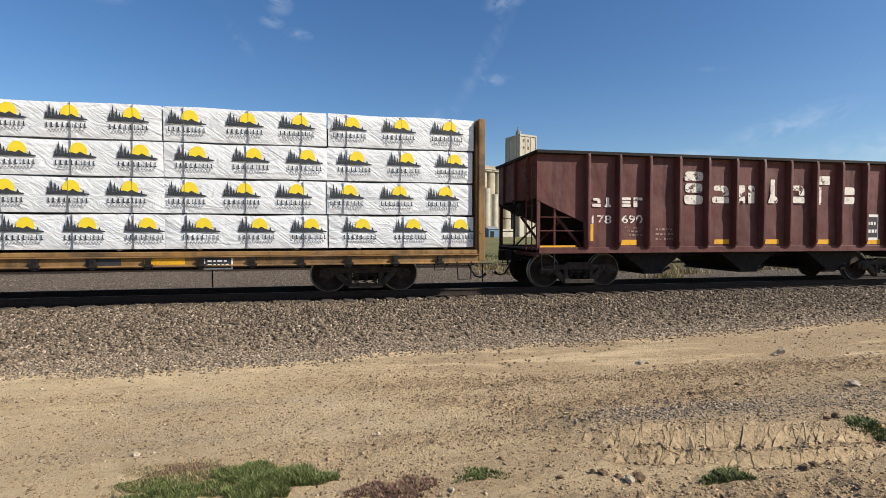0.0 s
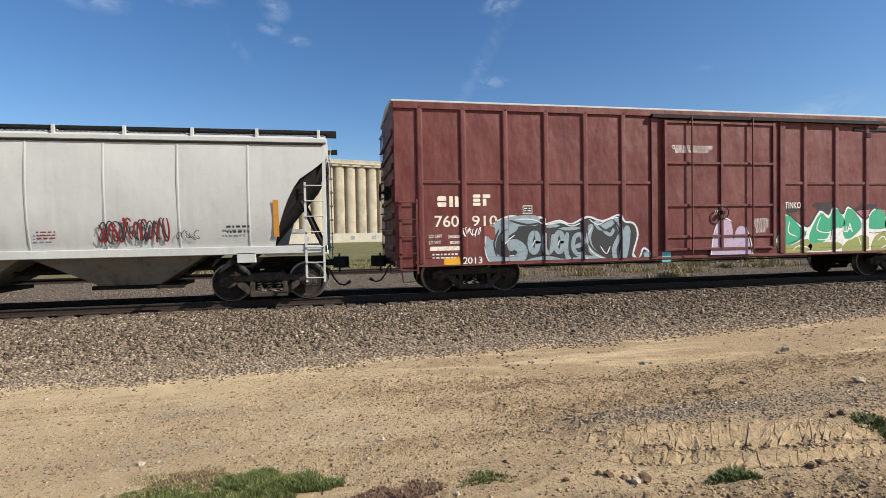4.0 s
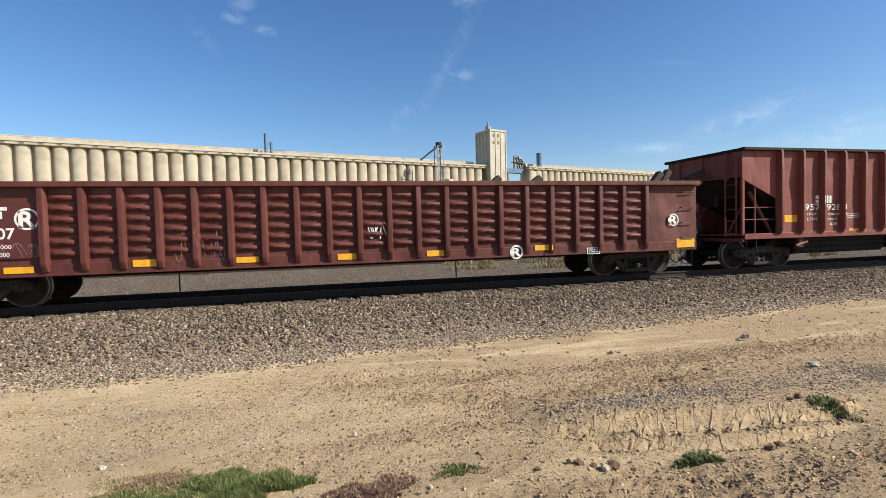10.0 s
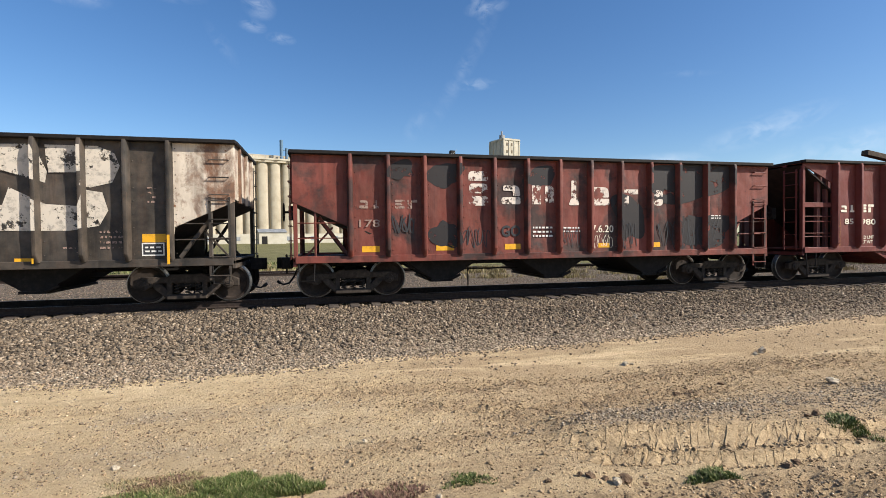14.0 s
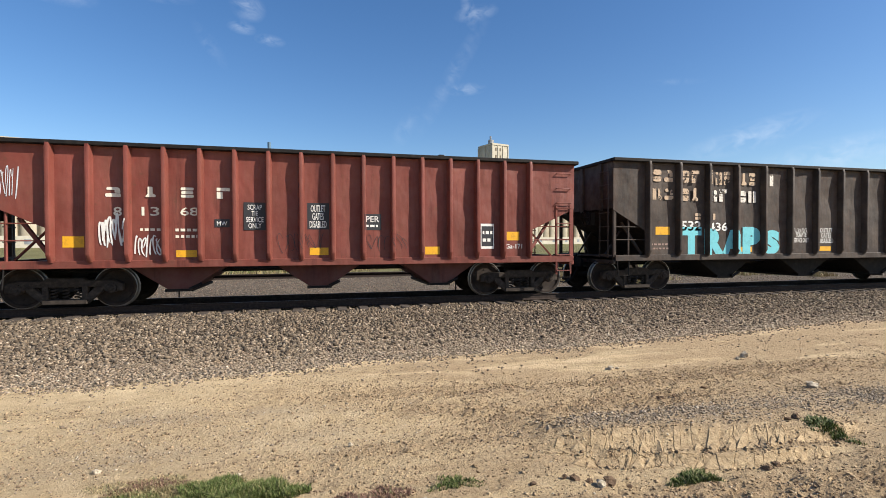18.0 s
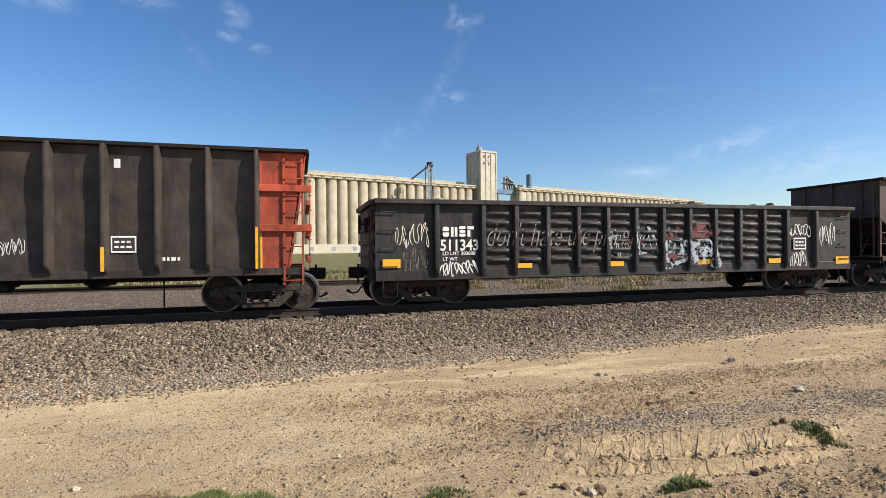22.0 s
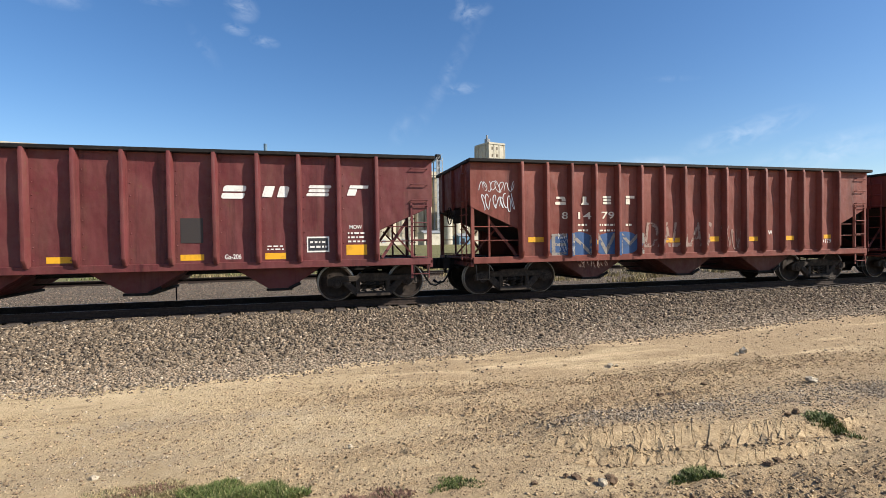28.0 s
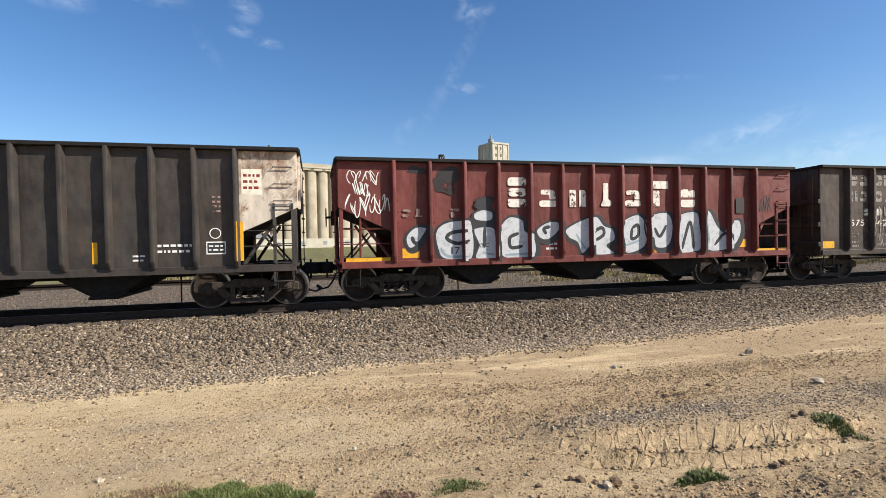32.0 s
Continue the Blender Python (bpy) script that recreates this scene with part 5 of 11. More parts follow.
def blob(car, x0, z0, x1, z1, mat, seed=0, over=True, lift=0.003, name="spray_cloud", rough=0.25):
    """An irregular sprayed or flaked patch."""
    rng = random.Random(seed)
    n = 40
    ph = [rng.uniform(0, 6.3) for _ in range(6)]
    cx, cz, rx, rz = (x0 + x1) / 2, (z0 + z1) / 2, (x1 - x0) / 2, (z1 - z0) / 2
    v = [(cx, cz)]
    for k in range(n):
        t = 2 * math.pi * k / n
        q = 1 + rough * sum(math.sin((j + 2) * t + ph[j]) / (j + 1.5) for j in range(6))
        c, s = math.cos(t), math.sin(t)
        m = (abs(c) ** 3 + abs(s) ** 3) ** (-1 / 3)
        v.append((cx + rx * c * m * q, cz + rz * s * m * q))
    f = [(0, k + 1, (k + 1) % n + 1) for k in range(n)]
    return part(name, flat_mesh(car, name, v, f, mat, lift, over), car["root"])


def ribs_even(a, b, n):
    return [a + (b - a) * i / (n - 1) for i in range(n)]


def rivets(car, zs, zt, mat):
    """Rivet heads down both flanges of every rib."""
    s = Shape()
    for x in car["ribs"]:
        for dx in (-0.115, 0.115):
            for i in range(9):
                z = zs + 0.15 + (zt - zs - 0.3) * i / 8
                a, y = 0.016, -HALF
                s.add([(x + dx - a, y, z), (x + dx, y, z - a), (x + dx + a, y, z), (x + dx, y, z + a), (x + dx, y - 0.014, z)], [(0, 1, 4), (1, 2, 4), (2, 3, 4), (3, 0, 4)])
    tagged(part("rivets", s.mesh("rivets", mat, recalc=False), car["root"]), kind="stuff")


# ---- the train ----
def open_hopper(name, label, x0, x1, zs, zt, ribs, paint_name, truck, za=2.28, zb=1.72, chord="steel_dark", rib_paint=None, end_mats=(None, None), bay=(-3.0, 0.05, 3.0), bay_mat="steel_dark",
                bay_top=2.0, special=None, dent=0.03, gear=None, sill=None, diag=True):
    car = start_car(name, label, x0, x1)
    car["chord"] = M[chord]
    car["sill"] = M[sill or paint_name]
    dx = car["L"] / 2 - abs(ribs[0])
    put_sides(car, zs, zt, ribs, M[paint_name], M[rib_paint or paint_name], za, zb, end_mats, dent, special=special)
    hopper_ends(car, zs, zt, za, zb, dx, M[paint_name], gear, diag=diag, end_mats=end_mats)
    running_gear(car, truck)
    # most cars' bays get a darker colour than their sides, for the shade below
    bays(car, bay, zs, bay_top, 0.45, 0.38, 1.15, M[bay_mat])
    brake_wheel(car, -1, 2.1)
    car["zs"], car["zt"] = zs, zt
    return car


def lumber_flat(x0, x1):
    car = start_car("centerbeam_flatcar", "yellow bulkhead flatcar loaded with white-wrapped lumber packs", x0, x1)
    root, L2, y = car["root"], car["L"] / 2, M["flat_yellow"]
    car["sheet"] = 1.44
    s = Shape().box(-L2, L2, -1.42, 1.42, 0.93, 1.03)
    part("deck", s.mesh("deck", y, bevel=0.01), root)
    for sd in (-1, 1):
        prof = [(1.30, 0.70), (1.50, 0.70), (1.50, 0.73), (1.44, 0.735), (1.44, 0.895), (1.50, 0.90), (1.50, 0.93), (1.30, 0.93)]
        s = Shape().prism([(sd * a, b) for a, b in prof], -L2, L2, "x")
        part("side_sill", s.mesh("side_sill", y, bevel=0.008), root)
        w = shared("winch", lambda: Shape().box(-0.05, 0.05, -0.08, 0, 0.66, 0.90).tube([(-0.07, -0.05, 0.72), (0.09, -0.05, 0.72)], 0.045, 10).mesh("strap_winch", M["steel_dark"]))
        for i in range(19):
            part("strap_winch", w, root, at=(-L2 + 1.0 + i * (2 * L2 - 2.0) / 18, sd * 1.46, 0), turn=(0, 0, 0 if sd < 0 else 180))
    for k in (-1, 1):
        s = Shape().box(min(k * L2, k * (L2 - 0.05)), max(k * L2, k * (L2 - 0.05)), -1.36, 1.36, 1.03, 4.25)
        b = part("bulkhead", s.mesh("bulkhead", y, bevel=0.01), root, "yellow steel end bulkhead")
        for py in (-1.38, -0.7, 0, 0.7, 1.38):
            s = Shape().box(min(k * L2, k * (L2 + 0.16)), max(k * L2, k * (L2 + 0.16)), py - 0.07, py + 0.07, 0.75, 4.27)
            part("bulkhead_post", s.mesh("bulkhead_post", y, bevel=0.012), b)
        for pz in (1.6, 2.4, 3.2, 4.0):
            s = Shape().box(min(k * L2, k * (L2 + 0.10)), max(k * L2, k * (L2 + 0.10)), -1.33, 1.33, pz - 0.06, pz + 0.06)
            part("bulkhead_rail", s.mesh("bulkhead_rail", y), b)
        ladder(car, k * (L2 + 0.02), -1.47, 0.4, 3.9, 8, 0, M["flat_yellow"]) if k < 0 else ladder(car, k * (L2 + 0.02), 1.47, 0.4, 3.9, 8, 180, M["flat_yellow"])
        stirrup(car, k * (L2 - 0.4), 0.8)
    s = Shape().box(-L2 + 0.1, L2 - 0.1, -0.08, 0.08, 3.95, 4.15)
    for i in range(18):
        x = -L2 + 0.7 + i * (2 * L2 - 1.4) / 17
        s.box(x - 0.06, x + 0.06, -0.05, 0.05, 1.0, 3.95)
    part("centre_beam", s.mesh("centre_beam", y), root)
    running_gear(car, 7.95)
    for x in (-4.2, -1.4, 1.4, 4.2):
        s = Shape().box(x - 0.06, x + 0.06, -1.25, 1.25, 0.66, 0.90)
        part("cross_bearer", s.mesh("cross_bearer", y), root)
    return car


def wrap_material():
    m, n, l, b = node_mat("white_lumber_wrap", 0.45, 0, 0.5)
    v = coords(n, l)
    vs = coords(n, l, (1.0, 1.0, 2.2))
    big = noise_tex(n, l, v, 1.5, 4, 0.6)
    l.new(ramp(n, l, big, [(0.3, (0.60, 0.61, 0.615)), (0.55, (0.70, 0.71, 0.715)), (0.8, (0.77, 0.78, 0.785))]), b.inputs["Base Color"])
    # creases drawn slantwise by the straps
    tc, mp = n.new("ShaderNodeTexCoord"), n.new("ShaderNodeMapping")
    mp.vector_type = 'TEXTURE'
    mp.inputs["Rotation"].default_value = (0, radians(36), 0)
    mp.inputs["Scale"].default_value = (0.9, 1.0, 0.13)
    l.new(tc.outputs["Object"], mp.inputs["Vector"])
    cr = noise_tex(n, l, mp.outputs[0], 0.9, 5, 0.55, 1.6)
    fold = mixc(n, l, 0.55, cr, noise_tex(n, l, vs, 1.6, 5, 0.5, 2.2))
    bumped(n, l, b, fold, 0.8, 0.07)
    return m


M["wrap"] = wrap_material()
M["sun_yellow"] = sign_paint("yellow_print", (0.78, 0.60, 0.03), 0.1)
M["print_dark"] = sign_paint("dark_print", (0.035, 0.04, 0.045), 0.15)
M["print_grey"] = sign_paint("grey_print", (0.22, 0.22, 0.23), 0.2)
M["strap"] = sign_paint("dark_strap", (0.10, 0.10, 0.105), 0.1)


def print_mesh():
    """Printed emblem of a lumber wrap: a yellow disc over dark hills and firs, and bars for the words."""
    s = Shape()
    n = 20
    cx, cz, r = 0.06, 0.115, 0.155
    arc = [(cx + r * math.cos(t), cz + r * math.sin(t)) for t in np.linspace(-0.25, math.pi + 0.25, n)]
    s.add([(a, 0, b) for a, b in arc], [tuple(range(n))], 0)
    hill = [(-0.36, 0.035), (0.37, 0.025), (0.37, 0.045), (0.25, 0.065), (0.17, 0.085), (0.09, 0.125), (0.03, 0.09), (-0.05, 0.11), (-0.14, 0.09), (-0.24, 0.075), (-0.36, 0.055)]
    s.add([(a, -0.001, b) for a, b in hill], [tuple(range(len(hill)))], 1)
    for x, h in ((-0.27, 0.25), (-0.205, 0.20), (-0.325, 0.13), (-0.15, 0.14), (-0.10, 0.10), (0.27, 0.07)):
        for q in range(3):        # three tiers of boughs
            b0, b1, hw = 0.045 + h * 0.26 * q, 0.045 + h * (0.48 + 0.26 * q), (0.042 - 0.010 * q) * (0.6 + h * 1.6)
            s.add([(x - hw, -0.002 - 0.0002 * q, b0), (x + hw, -0.002 - 0.0002 * q, b0), (x, -0.002 - 0.0002 * q, b1)], [(0, 1, 2)], 1)
    x = -0.34
    for w in (0.05, 0.07, 0.07, 0.055, 0.065, 0.03, 0.05, 0.05, 0.05):
        s.box(x + w * 0.12, x + w * 0.48, -0.001, 0, -0.10, -0.02, 1)
        s.box(x, x + w * 0.85, -0.001, 0, -0.10, -0.083, 1)
        x += w + 0.026
    for k in range(12):
        s.box(-0.30 + k * 0.052, -0.30 + k * 0.052 + 0.028, -0.001, 0, -0.155, -0.132, 2)
    s.v = [(x * 1.12, y, z * 1.32 - 0.03) for x, y, z in s.v]
    return s.mesh("printed_emblem", [M["sun_yellow"], M["print_dark"], M["print_grey"]], recalc=False)


def pack_mesh(w, h, seed):
    """A lumber pack in its wrap, with soft, slightly bulging faces."""
    rng = random.Random(seed)
    s = Shape()
    nx, nz = max(8, int(w * 7)), 7
    v = []
    for j in range(nz + 1):
        for i in range(nx + 1):
            u, t = i / nx, j / nz
            wr = 0.010 * noise.noise((u * w * 2.6 + seed, t * 3.0, 1.7)) + 0.007 * noise.noise((u * w * 7 + seed, t * 6 + u * 5, 4.2))
            ed = min(1, 6 * min(u, 1 - u) * w) * min(1, 7 * min(t, 1 - t))
            v.append(((u - 0.5) * w + 0.0, -0.004 - wr * ed + 0.02 * (1 - ed), t * h - (0.012 * math.sin(u * 9 + seed) if j == nz else 0)))
    s.add(v, [(j * (nx + 1) + i, j * (nx + 1) + i + 1, (j + 1) * (nx + 1) + i + 1, (j + 1) * (nx + 1) + i) for j in range(nz) for i in range(nx)])
    s.box(-w / 2 + 0.006, w / 2 - 0.006, 0.02, 1.2, 0.004, h - 0.012)
    return s.mesh("wrap", M["wrap"], smooth=40, recalc=False)


def lumber_load(car):
    cols = [-10.55, -5.88, -1.20, 3.52, 7.06, 10.62]
    tier, z0 = 0.80, 1.06
    emblem = print_mesh()
    block = Shape().box(-0.04, 0.04, -1.18, 1.18, 0, 0.035).mesh("spacer", M["tie"])
    for j in range(4):
        for i in range(len(cols) - 1):
            w = cols[i + 1] - cols[i] - 0.015
            for sd in (-1, 1):
                z = z0 + j * tier
                jog = random.uniform(-0.012, 0.012)
                pk = tagged(new("lumber_pack"), "lumber pack in white printed wrap on a flatcar", "lumber pack", "lumber packs on the flatcar")
                x = (cols[i] + cols[i + 1]) / 2 + random.uniform(-0.02, 0.02)
                part("wrap", shared(("pack", round(w, 2), (i + j) % 3), lambda: pack_mesh(w, tier - 0.04, (i + j) % 3 * 7 + i)), pk, at=(0, 0, 0.035))
                for q in (-0.42, -0.16, 0.11, 0.37) if w > 4 else (-0.38, 0.0, 0.34):
                    st = shared(("strap", 1), lambda: Shape().box(-0.004, 0.004, -0.026, -0.0, 0.0, tier - 0.03).mesh("strap", M["strap"]))
                    part("strap", st, pk, at=(q * w + random.uniform(-0.05, 0.05), 0, 0.03))
                for q in (-0.3, 0.3):
                    part("spacer", shared("spacer", lambda: Shape().box(-0.04, 0.04, 0.02, 1.18, 0, 0.035).mesh("spacer", M["tie"])), pk, at=(q * w, 0, 0))
                if sd < 0:
                    count = round(w / 1.17)
                    for q in range(count):
                        off = -w / 2 + (q + 0.5) * w / count + (0.16, -0.14, 0.05, -0.08)[j] + random.uniform(-0.03, 0.03)
                        part("printed_emblem", emblem, pk, at=(off, -0.024, 0.035 + 0.37))
                y = sd * 1.30 + jog
                turn = 0 if sd < 0 else 180
                pk.location = (car["x"] + x, TRACK_Y + y, z)
                pk.rotation_euler = (0, 0, radians(turn))
                LOADS.append((pk, car["x"] + x, y, z, turn))


LOADS = []


def boxcar(x0, x1):
    car = start_car("boxcar", "brown-red steel boxcar covered with graffiti", x0, x1)
    root, L2, m = car["root"], car["L"] / 2, M["box_red"]
    zs, zt = 0.80, 4.66
    ribs_l, ribs_r = ribs_even(-8.25, -2.9, 6), ribs_even(2.75, 8.15, 6)
    car["ribs"], car["out"], car["ribw"] = ribs_l + ribs_r, 0.05, 0.10
    s = Shape().box(-L2, L2, -HALF, HALF, zs, zt)
    part("body", s.mesh("body", m, bevel=0.02), root)
    s = Shape().prism([(-HALF - 0.04, zt), (HALF + 0.04, zt), (HALF + 0.04, zt + 0.05), (0, zt + 0.20), (-HALF - 0.04, zt + 0.05)], -L2 - 0.05, L2 + 0.05, "x")
    rf = part("roof", s.mesh("roof", M["hop_white"], bevel=0.01), root, "pale galvanised roof")
    for i in range(16):
        x = -L2 + 0.6 + i * (2 * L2 - 1.2) / 15
        s = shared("roofseam", lambda: Shape().prism([(-HALF + 0.25, 0.05), (HALF - 0.25, 0.05), (HALF - 0.25, 0.10), (0, 0.235), (-HALF + 0.25, 0.10)], -0.04, 0.04, "x").mesh("roof_seam", M["hop_white"]))
        part("roof_seam", s, rf, at=(x, 0, zt))
    car["low"] = 0.79
    rm = rib_mesh(zt - zs, 0.17, 0.05)
    for sd in (-1, 1):
        for x in car["ribs"]:
            part("rib", with_mat(rm, m), root, at=(x, sd * HALF, zs), turn=(0, 0, 0 if sd < 0 else 180))
        for a, b in ((-L2 + 0.62, -2.1), (2.1, L2 - 0.62)):
            s = Shape().box(a, b, min(sd * HALF, sd * (HALF + 0.03)), max(sd * HALF, sd * (HALF + 0.03)), 2.72, 2.80)
            part("belt_rail", s.mesh("belt_rail", m, bevel=0.008), root)
        for a, b, c, d in ((-L2, L2, zs - 0.08, zs + 0.12), (-L2, L2, zt - 0.16, zt)):
            s = Shape().box(a, b, min(sd * HALF, sd * (HALF + (0.002 if c < 2 else 0.05))), max(sd * HALF, sd * (HALF + (0.002 if c < 2 else 0.05))), c, d)
            part("side_rail", s.mesh("side_rail", m, bevel=0.01), root)
    # plug door with its rods, stiles and rails on the near side
    dr = part("door", Shape().box(-1.75, 1.72, -HALF - 0.06, -HALF, 0.95, 4.42).mesh("door", m, bevel=0.012), root, "brown-red sliding plug door")
    for x in (-1.70, 0.0, 1.66):
        part("door_stile", Shape().box(x - 0.04, x + 0.04, -HALF - 0.11, -HALF - 0.06, 0.98, 4.40).mesh("door_stile", m, bevel=0.006), dr)
    for z in (0.98, 1.32, 2.15, 3.28, 4.36):
        part("door_rail", Shape().box(-1.74, 1.70, -HALF - 0.10, -HALF - 0.06, z - 0.03, z + 0.03).mesh("door_rail", m, bevel=0.005), dr)
    for x in (-0.95, 0.93):
        part("door_rod", Shape().tube([(x, -HALF - 0.15, 0.85), (x, -HALF - 0.15, 4.5)], 0.022, 7).mesh("door_rod", m), dr)
    part("door_wheel", Shape().tube([(-0.02 + 0.16 * math.cos(a), -HALF - 0.17, 1.95 + 0.16 * math.sin(a)) for a in np.linspace(0, 6.28, 18)], 0.015, 6, caps=False).tube([(-0.02, -HALF - 0.19, 1.95), (-0.02, -HALF - 0.1, 1.95)], 0.05, 8).mesh("door_wheel", M["steel_dark"]), dr)
    for z, q in ((4.50, 0.05), (0.76, 0.03)):
        part("door_track", Shape().box(-2.1, 5.5 if z < 2 else 5.4, -HALF - (0.13 if z > 2 else 0.03), -HALF, z - q, z + q).mesh("door_track", M["steel_dark"] if z > 2 else m, bevel=0.006), root)
    for k in (-1, 1):
        for x in (k * 2.0,):
            part("door_post", Shape().box(x - 0.09, x + 0.09, -HALF - 0.05, -HALF, zs, zt - 0.1).mesh("door_post", m, bevel=0.008), root)
        for z in np.arange(1.1, 4.3, 0.4):
            s = Shape().prism([(-HALF + 0.1, z), (HALF - 0.1, z), (HALF - 0.1, z + 0.14), (-HALF + 0.1, z + 0.14)], min(k * L2, k * (L2 + 0.05)), max(k * L2, k * (L2 + 0.05)), "x")
            part("end_corrugation", s.mesh("end_corrugation", m, bevel=0.02), root)
        ladder(car, k * (L2 - 0.33), -HALF - 0.05, 0.55, 2.35, 5, 0, m)
        ladder(car, k * (L2 + 0.07), -k * (HALF - 0.4), 0.7, 4.4, 9, 90 if k > 0 else -90, m)
        stirrup(car, k * (L2 - 0.33), 0.85)
    part("vent_hatch", Shape().box(4.86, 5.02, -HALF - 0.06, -HALF, 4.08, 4.22).box(4.45, 5.85, -HALF - 0.03, -HALF, 4.28, 4.38).mesh("vent_hatch", M["steel_dark"], bevel=0.006), root)
    running_gear(car, 6.8)
    brake_wheel(car, -1, 2.6, "steel_dark")
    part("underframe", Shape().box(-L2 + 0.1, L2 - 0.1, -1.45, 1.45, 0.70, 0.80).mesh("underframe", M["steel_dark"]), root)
    return car


def covered_hopper(x0, x1):
    car = start_car("covered_hopper", "pale grey covered grain hopper with roof walkway", x0, x1)
    root, L2, m = car["root"], car["L"] / 2, M["hop_white"]
    car["sheet"] = 1.61
    zs, zr = 1.30, 3.68
    side = [(1.47, zs), (1.535, 1.55), (1.585, 1.9), (1.605, 2.4), (1.60, 2.9), (1.575, 3.3), (1.545, zr)]

    def bulge(z):
        zz = [b for a, b in side]
        return float(np.interp(z, zz, [a for a, b in side]))

    car["bulge"] = bulge

    # curved side shells in welded sections
    seams = list(np.linspace(-L2 + 1.7, L2 - 1.7, 10))
    zl = np.linspace(zs, zr, 12)
    for sd in (-1, 1):
        for a, b in zip(seams[:-1], seams[1:]):
            s = Shape()
            nx = 8
            v = []
            for z in zl:
                for i in range(nx + 1):
                    x = a + (b - a) * i / nx
                    dn = 0.014 * noise.noise((x * 0.9, z * 1.0, 3 + sd)) + 0.006 * noise.noise((x * 2.7, z * 3, 7 + sd))
                    v.append((x, sd * (bulge(z) + dn), z))
            s.add(v, [(j * (nx + 1) + i, j * (nx + 1) + i + 1, (j + 1) * (nx + 1) + i + 1, (j + 1) * (nx + 1) + i) for j in range(len(zl) - 1) for i in range(nx)])
            part("side_shell", s.mesh("side_shell", m, smooth=50), root)
        for k in (-1, 1):
            # end section, cut away in a curve above the end cage
            s = Shape()
            v, rows_n = [], 9
            for z in zl:
                t = (z - zs) / (zr - zs)
                cut = L2 - 0.02 - 1.15 * (1 - min(1, max(0, (t - 0.02) / 0.72))) ** 0.36
                for i in range(rows_n):
                    x = (L2 - 1.7) + (cut - (L2 - 1.7)) * i / (rows_n - 1)
                    v.append((k * x, sd * bulge(z), z))
            s.add(v, [(j * rows_n + i, j * rows_n + i + 1, (j + 1) * rows_n + i + 1, (j + 1) * rows_n + i) for j in range(len(zl) - 1) for i in range(rows_n - 1)])
            part("end_shell", s.mesh("end_shell", m, smooth=50), root)
    for k in (-1, 1):
        s = Shape().prism([(k * L2, 3.35), (k * (L2 - 0.3), 2.75), (k * (L2 - 1.5), 1.3), (k * (L2 - 2.4), 0.7), (k * (L2 - 2.4), 0.76), (k * L2, 3.42)][::k], -1.45, 1.45)
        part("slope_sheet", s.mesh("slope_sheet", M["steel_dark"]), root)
        s = Shape().box(min(k * L2, k * (L2 - 0.04)), max(k * L2, k * (L2 - 0.04)), -1.5, 1.5, 3.3, zr)
        part("end_wall", s.mesh("end_wall", m), root)
        for sd in (-1, 1):
            y = sd * 1.5
            part("corner_post", Shape().box(k * (L2 - 0.05) - 0.04, k * (L2 - 0.05) + 0.04, y - 0.04, y + 0.04, 1.1, 3.7).mesh("corner_post", m, bevel=0.006), root)
            part("end_stay", Shape().tube([(k * (L2 - 0.1), y * 0.6, 1.2), (k * (L2 - 0.75), y * 0.6, 2.6)], 0.05, 6).mesh("end_stay", M["steel_dark"]), root)
        ladder(car, k * (L2 - 0.28), -1.56, 0.45, 2.75, 7, 0, m)
        ladder(car, k * (L2 + 0.06), k * 1.15, 0.7, 4.0, 9, 90 if k > 0 else -90, m)
        part("end_platform", Shape().box(min(k * L2, k * (L2 - 1.4)), max(k * L2, k * (L2 - 1.4)), -1.45, 1.45, 1.08, 1.16).mesh("end_platform", m), root)
        stirrup(car, k * (L2 - 0.35), 0.85)
        part("jacking_pad", Shape().box(k * 6.45 - 0.2, k * 6.45 + 0.2, -1.54, -1.40, 0.93, 1.16).mesh("jacking_pad", m, bevel=0.01), root)
    for sd in (-1, 1):
        s = Shape().box(-L2, L2, min(sd * 1.54, sd * 1.42), max(sd * 1.54, sd * 1.42), 1.12, 1.30)
        part("side_sill", s.mesh("side_sill", m, bevel=0.012), root)
        s = Shape().box(-L2 - 0.03, L2 + 0.03, min(sd * 1.60, sd * 1.50), max(sd * 1.60, sd * 1.50), zr - 0.04, zr + 0.07)
        part("roof_rail", s.mesh("roof_rail", m, bevel=0.015), root)
        # thin dark strip added as the shadow line below the roof edge
        s = Shape().box(-L2 + 0.05, L2 - 0.05, min(sd * 1.585, sd * 1.50), max(sd * 1.585, sd * 1.50), zr - 0.085, zr - 0.042)
        part("eave_seam", s.mesh("eave_seam", M["steel_dark"]), root)
    s = Shape()
    arcs = [(1.55 * math.cos(a), zr + 0.04 + 0.28 * math.sin(a)) for a in np.linspace(0, math.pi, 14)]
    s.prism(arcs + [(-1.5, zr), (1.5, zr)], -L2, L2, "x")
    part("roof", s.mesh("roof", m, smooth=40), root)
    s = Shape().box(-L2 + 0.5, L2 - 0.5, -0.32, 0.32, 4.02, 4.12)
    part("hatch_trough", s.mesh("hatch_trough", m, bevel=0.02), root)
    # raised weld seams between the side sections
    for sd in (-1, 1):
        for x in seams:
            v = [(x + dx_, sd * (bulge(z) + (0.016 if abs(dx_) < 0.01 else 0.010)), z) for z in zl for dx_ in (-0.028, 0.0, 0.028)]
            part("weld_seam", Shape().add(v, [(3 * j + i, 3 * j + i + 1, 3 * j + i + 4, 3 * j + i + 3) for j in range(len(zl) - 1) for i in (0, 1)]).mesh("weld_seam", m, smooth=20), root)
